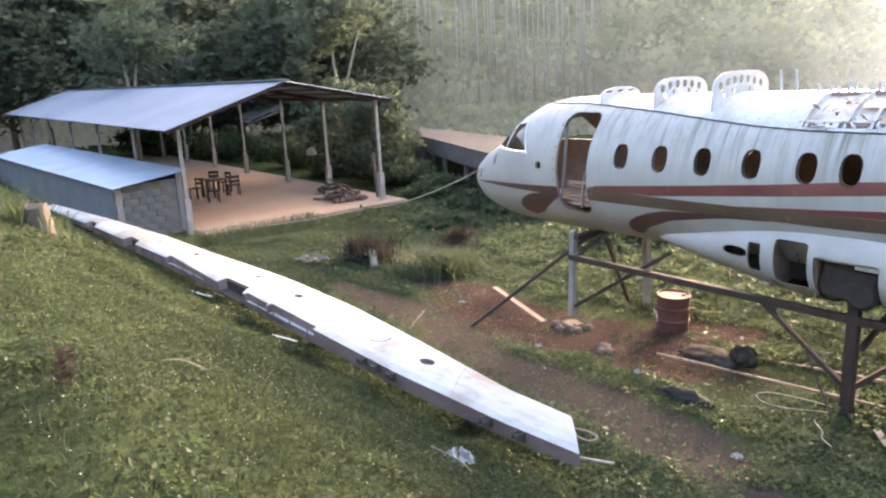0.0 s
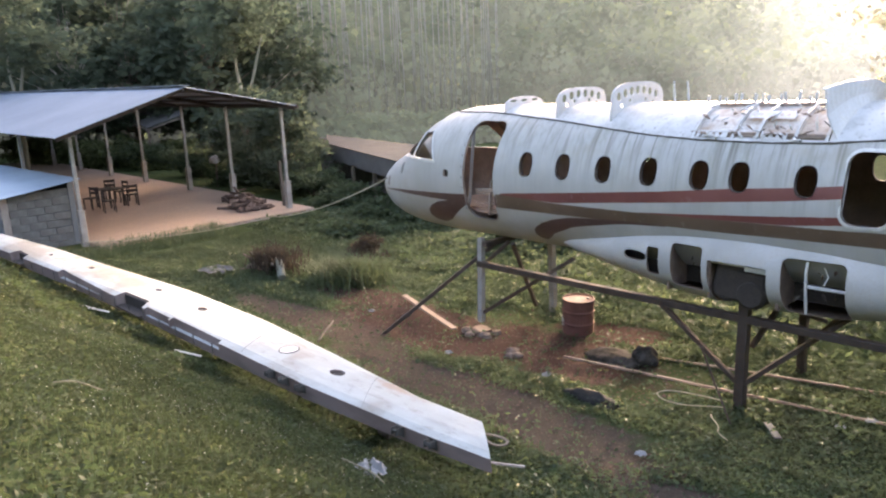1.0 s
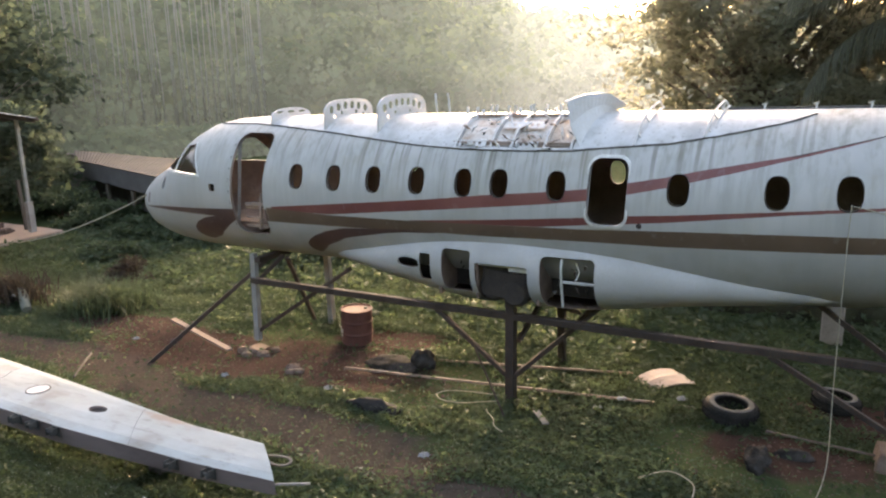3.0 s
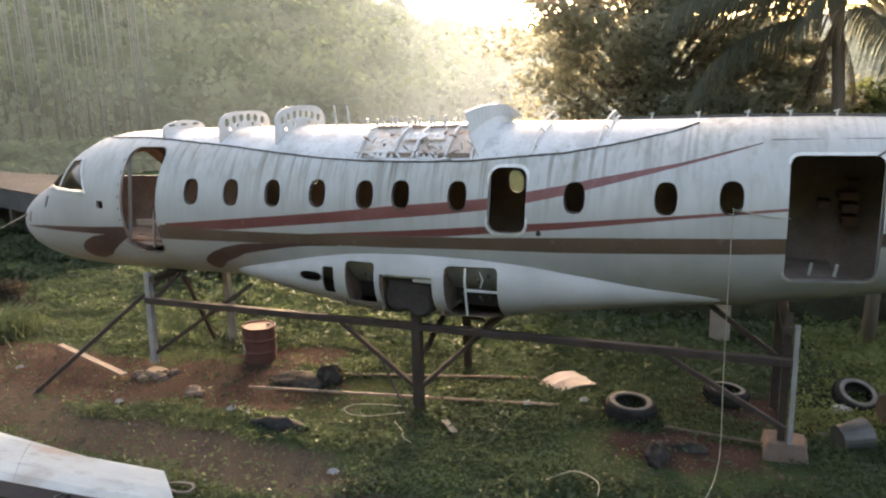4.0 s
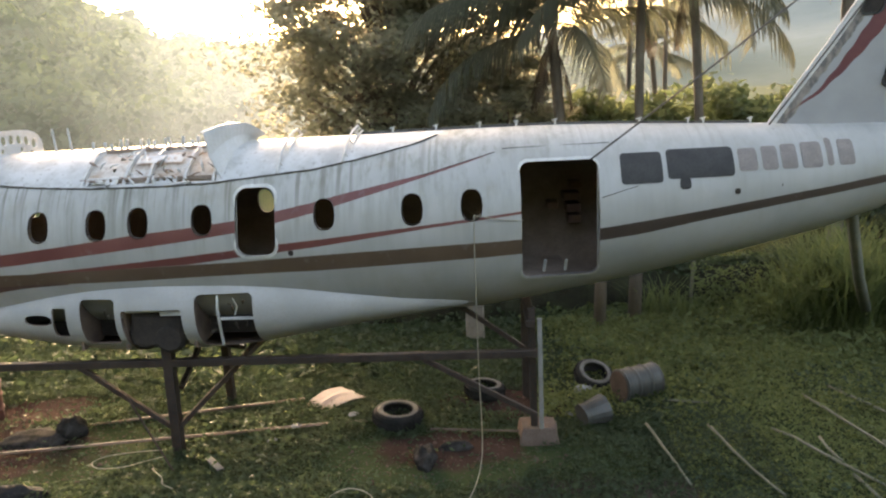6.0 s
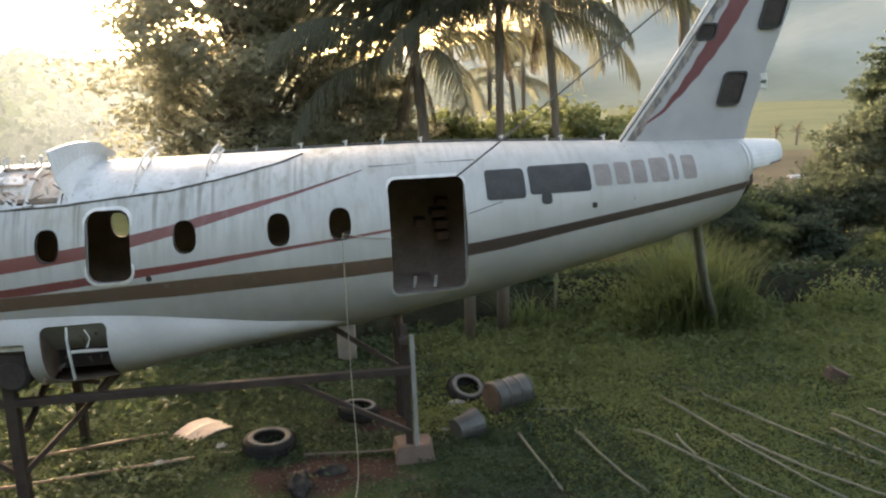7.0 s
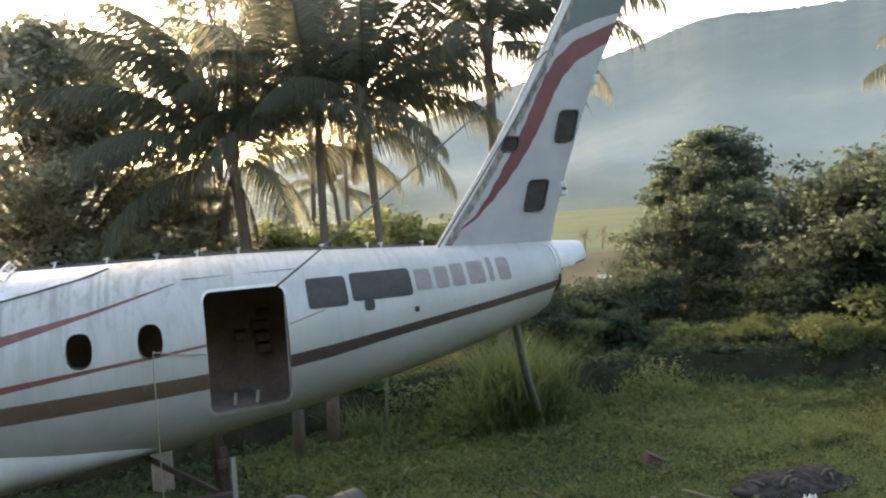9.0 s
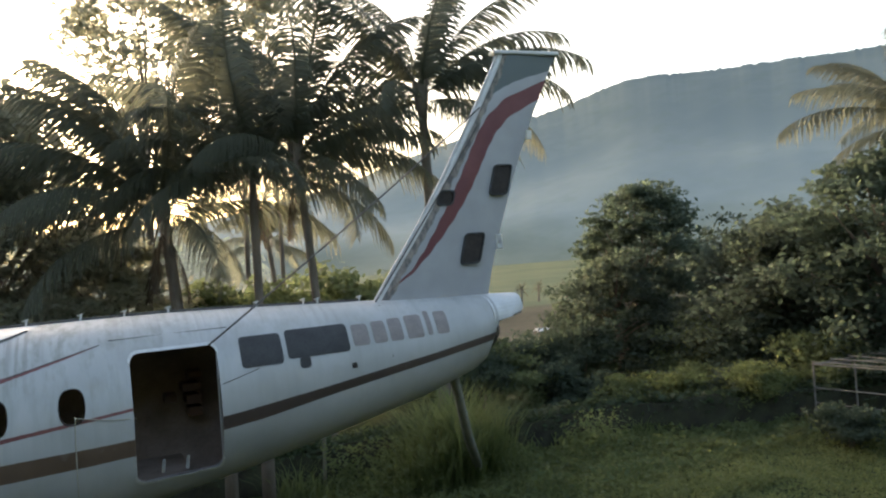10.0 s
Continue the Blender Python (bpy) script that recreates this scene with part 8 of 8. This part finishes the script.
def blade_mesh(name, roots, height, width, mat, bend=0.5):
    n = len(roots)
    h = height * RNG.uniform(0.5, 1.2, n)
    a = RNG.uniform(0, math.tau, n)
    d = np.stack([np.cos(a), np.sin(a), np.zeros(n)], 1)
    s = np.stack([-np.sin(a), np.cos(a), np.zeros(n)], 1) * width
    up = np.array([0, 0, 1.0])
    b = (bend * RNG.uniform(0.3, 1.2, n))[:, None]
    p0, p1 = roots, roots + up * (h * 0.6)[:, None] + d * (h * 0.25)[:, None] * b
    p2 = roots + up * (h * 0.92)[:, None] + d * (h * 0.8)[:, None] * b
    v = np.stack([p0 - s, p0 + s, p1 + s * 0.8, p1 - s * 0.8, p2 + s * 0.1, p2 - s * 0.1], 1).reshape(-1, 3)
    i = np.arange(n)[:, None] * 6
    q = np.concatenate([i + [0, 1, 2, 3], i + [3, 2, 4, 5]], 1).reshape(-1, 4)
    return fast_mesh(name, v, q, mat)


def build_grass():
    pts = scatter(80000, -20, 14, 0.2, 13, lambda x, y: 0.8 * weed_density(x, y))
    tagged(mesh_part("grass_blades", blade_mesh("grass_blades", pts, 0.1, 0.003, M_GRASS, 0.8), None), "thin grass blades among the weeds", "grass", kind="stuff")
    pts = scatter(30000, -8, 1, -0.2, 3.8, lambda x, y: 0.6 + 0.5 * noise.noise((x * 2.2, y * 2.2, 31.0)))
    tagged(mesh_part("bank_grass", blade_mesh("bank_grass", pts, 0.07, 0.0022, M_BANK_LEAF, 1.0), None), "short fine grass blades on the bank", "grass", kind="stuff")
    tall, high = [], []
    clumps = [(RNG.normal(5.75, 0.55), RNG.normal(12.35, 0.4), RNG.uniform(0.4, 1.7)) for _ in range(24)] + [(RNG.uniform(3.2, 11.0), RNG.normal(12.5, 0.2), RNG.uniform(0.2, 0.5)) for _ in range(26)] + [(5.2 + 0.3 * i, 11.95, 0.7) for i in range(4)] + [(4.7, 12.6, 0.8), (2.9, 12.7, 0.7), (3.0, 12.9, 0.6), (8.9, 12.3, 0.6), (12.5, 12.0, 0.7)]
    for cx, cy, h in clumps:
        n = int(75 * h)
        tall.append(np.stack([RNG.normal(cx, 0.2, n), RNG.normal(cy, 0.18, n), np.zeros(n)], 1))
        high.append(np.full(n, h))
    tall = np.concatenate(tall)
    tall[:, 2] = [ground_z(x, y) for x, y, _ in tall]
    tagged(mesh_part("tall_grass", blade_mesh("tall_grass", tall, np.concatenate(high), 0.014, M_TALLGRASS, 1.0), None), "tall bright green grass in clumps beside the tail", "grass", kind="stuff")
    n = 1100
    tuft = np.stack([RNG.normal(-11.95, 0.32, n), RNG.normal(8.45, 0.28, n), np.zeros(n)], 1)
    tagged(mesh_part("grass_tuft", blade_mesh("grass_tuft", tuft, 0.5, 0.012, M_GRASS, 1.3), None), "arching tuft of long grass", "grass", kind="stuff")
    n = 420
    tuft = np.stack([RNG.normal(-12.6, 0.4, n), RNG.normal(1.3, 0.3, n), np.zeros(n)], 1)
    tuft[:, 2] = [ground_z(x, y) for x, y, _ in tuft]
    tagged(mesh_part("grass_tuft", blade_mesh("grass_tuft", tuft, 0.5, 0.016, M_GRASS, 1.1), None), "long grass beside the stump", "grass", kind="stuff")
    edge = np.stack([RNG.uniform(-19.6, -18.2, 2600), RNG.uniform(3.8, 9.5, 2600), np.zeros(2600)], 1)
    edge[:, 2] = [ground_z(x, y) for x, y, _ in edge]
    tagged(mesh_part("verge_grass", blade_mesh("verge_grass", edge, 0.26, 0.007, M_GRASS, 0.9), None), "rough grass along the edge of the slab", "grass", kind="stuff")


build_weeds()
build_grass()


def build_clods():
    """Crumbs of earth on the bare ground."""
    pts = scatter(26000, -13, 2, 5.2, 9.8, lambda x, y: 0.7 * dirt_mask(x, y))
    n = len(pts)
    r = (RNG.uniform(0.004, 0.02, n) * np.where(RNG.random(n) < 0.05, 2.2, 1.0))[:, None]
    base = np.array([[1, 0, -0.2], [-0.5, 0.87, -0.2], [-0.5, -0.87, -0.2], [0, 0, 0.8]])
    v = (pts[:, None, :] + (base[None] + RNG.normal(0, 0.25, (n, 4, 3))) * r[:, None]).reshape(-1, 3)
    i = np.arange(n)[:, None] * 4
    q = np.concatenate([i + [0, 1, 3], i + [1, 2, 3], i + [2, 0, 3]], 1).reshape(-1, 3)
    me = fast_mesh("earth_clods", v, q, plain("loose_red_earth", (0.074, 0.042, 0.033), (0.12, 0.076, 0.06), 3, 30, 0.95, 0, 0.3))
    tagged(mesh_part("earth_clods", me, None), "crumbs of red earth on the bare ground", "earth", kind="stuff")


def build_creepers():
    """Larger-leaved creeping plants in patches."""
    pts = scatter(34000, -17, 6, 4.6, 12, lambda x, y: (1 - dirt_mask(x, y)) * smooth01(2.6 * noise.noise((x * 0.8, y * 0.8, 12.0)) - 0.1) * (0 if on_slab(x, y) else 1))
    pts[:, 2] += RNG.uniform(0.02, 0.2, len(pts))
    tagged(mesh_part("creeping_plants", leaf_mesh("creeping_plants", pts, 0.05, M_GRASS, 0.5, 1.3), None), "patches of larger-leaved creeping plants", "weeds", kind="stuff")


def build_bank_plants():
    """Broad-leaved weeds in low mounds on the bank and along the wing."""
    def patches(x, y):
        near_wing = smooth01(1.6 - abs(y - 3.6)) * 0.5
        return smooth01(2.4 * noise.noise((x * 0.9, y * 0.9, 41.0)) + 0.25 + near_wing) * (0.25 if y > 4.3 else 1.0)

    for count, x0, x1, size in ((52000, -9.5, 2.0, 0.027), (34000, -20.0, -9.0, 0.05)):
        pts = scatter(count, x0, x1, 0.0, 4.5, patches)
        mound = np.array([smooth01(0.5 + 1.5 * noise.noise((x * 1.4, y * 1.4, 44.0))) for x, y, _ in pts])
        pts[:, 2] += RNG.uniform(0.0, 1.0, len(pts)) ** 0.8 * (0.03 + 0.13 * mound)
        tagged(mesh_part("bank_weeds", leaf_mesh("bank_weeds", pts, size, M_BANK_LEAF, 0.4, 1.5), None), "low mounds of broad-leaved weeds on the bank", "weeds", kind="stuff")


build_clods()
build_creepers()
build_bank_plants()


def build_wall_creeper():
    """Leaves and grass hanging over the dark boundary wall."""
    path = [(-3.5, 12.9), (-0.6, 12.9), (2.0, 13.5), (5.0, 13.7), (7.9, 12.9), (9.6, 13.0), (11.2, 12.2), (12.8, 11.4), (15.0, 10.4)]
    x = RNG.uniform(-3.5, 15.0, 9000)
    y = np.interp(x, [p[0] for p in path], [p[1] for p in path]) + RNG.normal(0.08, 0.12, 9000)
    z = 0.6 + np.abs(RNG.normal(0, 0.09, 9000)) - 0.25 * RNG.random(9000) ** 3
    tagged(mesh_part("wall_creeper", leaf_mesh("wall_creeper", np.stack([x, y, z], 1), 0.085, M_GRASS, 0.6, 1.8), None), "creeping leaves over the dark boundary wall", "creeper", kind="stuff")


build_wall_creeper()

def build_dry_plants():
    """Dead fronds on the brushwood heap and a dried weed on the bank."""
    n = 420
    root = np.stack([RNG.normal(-13.8, 0.32, n), RNG.normal(7.9, 0.22, n), RNG.uniform(0.03, 0.28, n)], 1)
    tagged(mesh_part("dead_fronds", blade_mesh("dead_fronds", root, 0.4, 0.014, M_DRY_SHRUB, 1.6), None), "heap of dead brown fronds in the weeds", "brushwood", kind="stuff")
    x, y = DRY_WEED
    n = 160
    pts = np.stack([RNG.normal(x, 0.03, n), RNG.normal(y, 0.03, n), ground_z(x, y) + RNG.uniform(0.05, 0.26, n)], 1)
    tagged(mesh_part("dried_weed", leaf_mesh("dried_weed", pts, 0.028, M_DRY, 0.6, 1.6), None), "reddish-brown dried weed standing on the bank", "weed")


DRY_WEED = (-4.28, 0.44)
build_dry_plants()
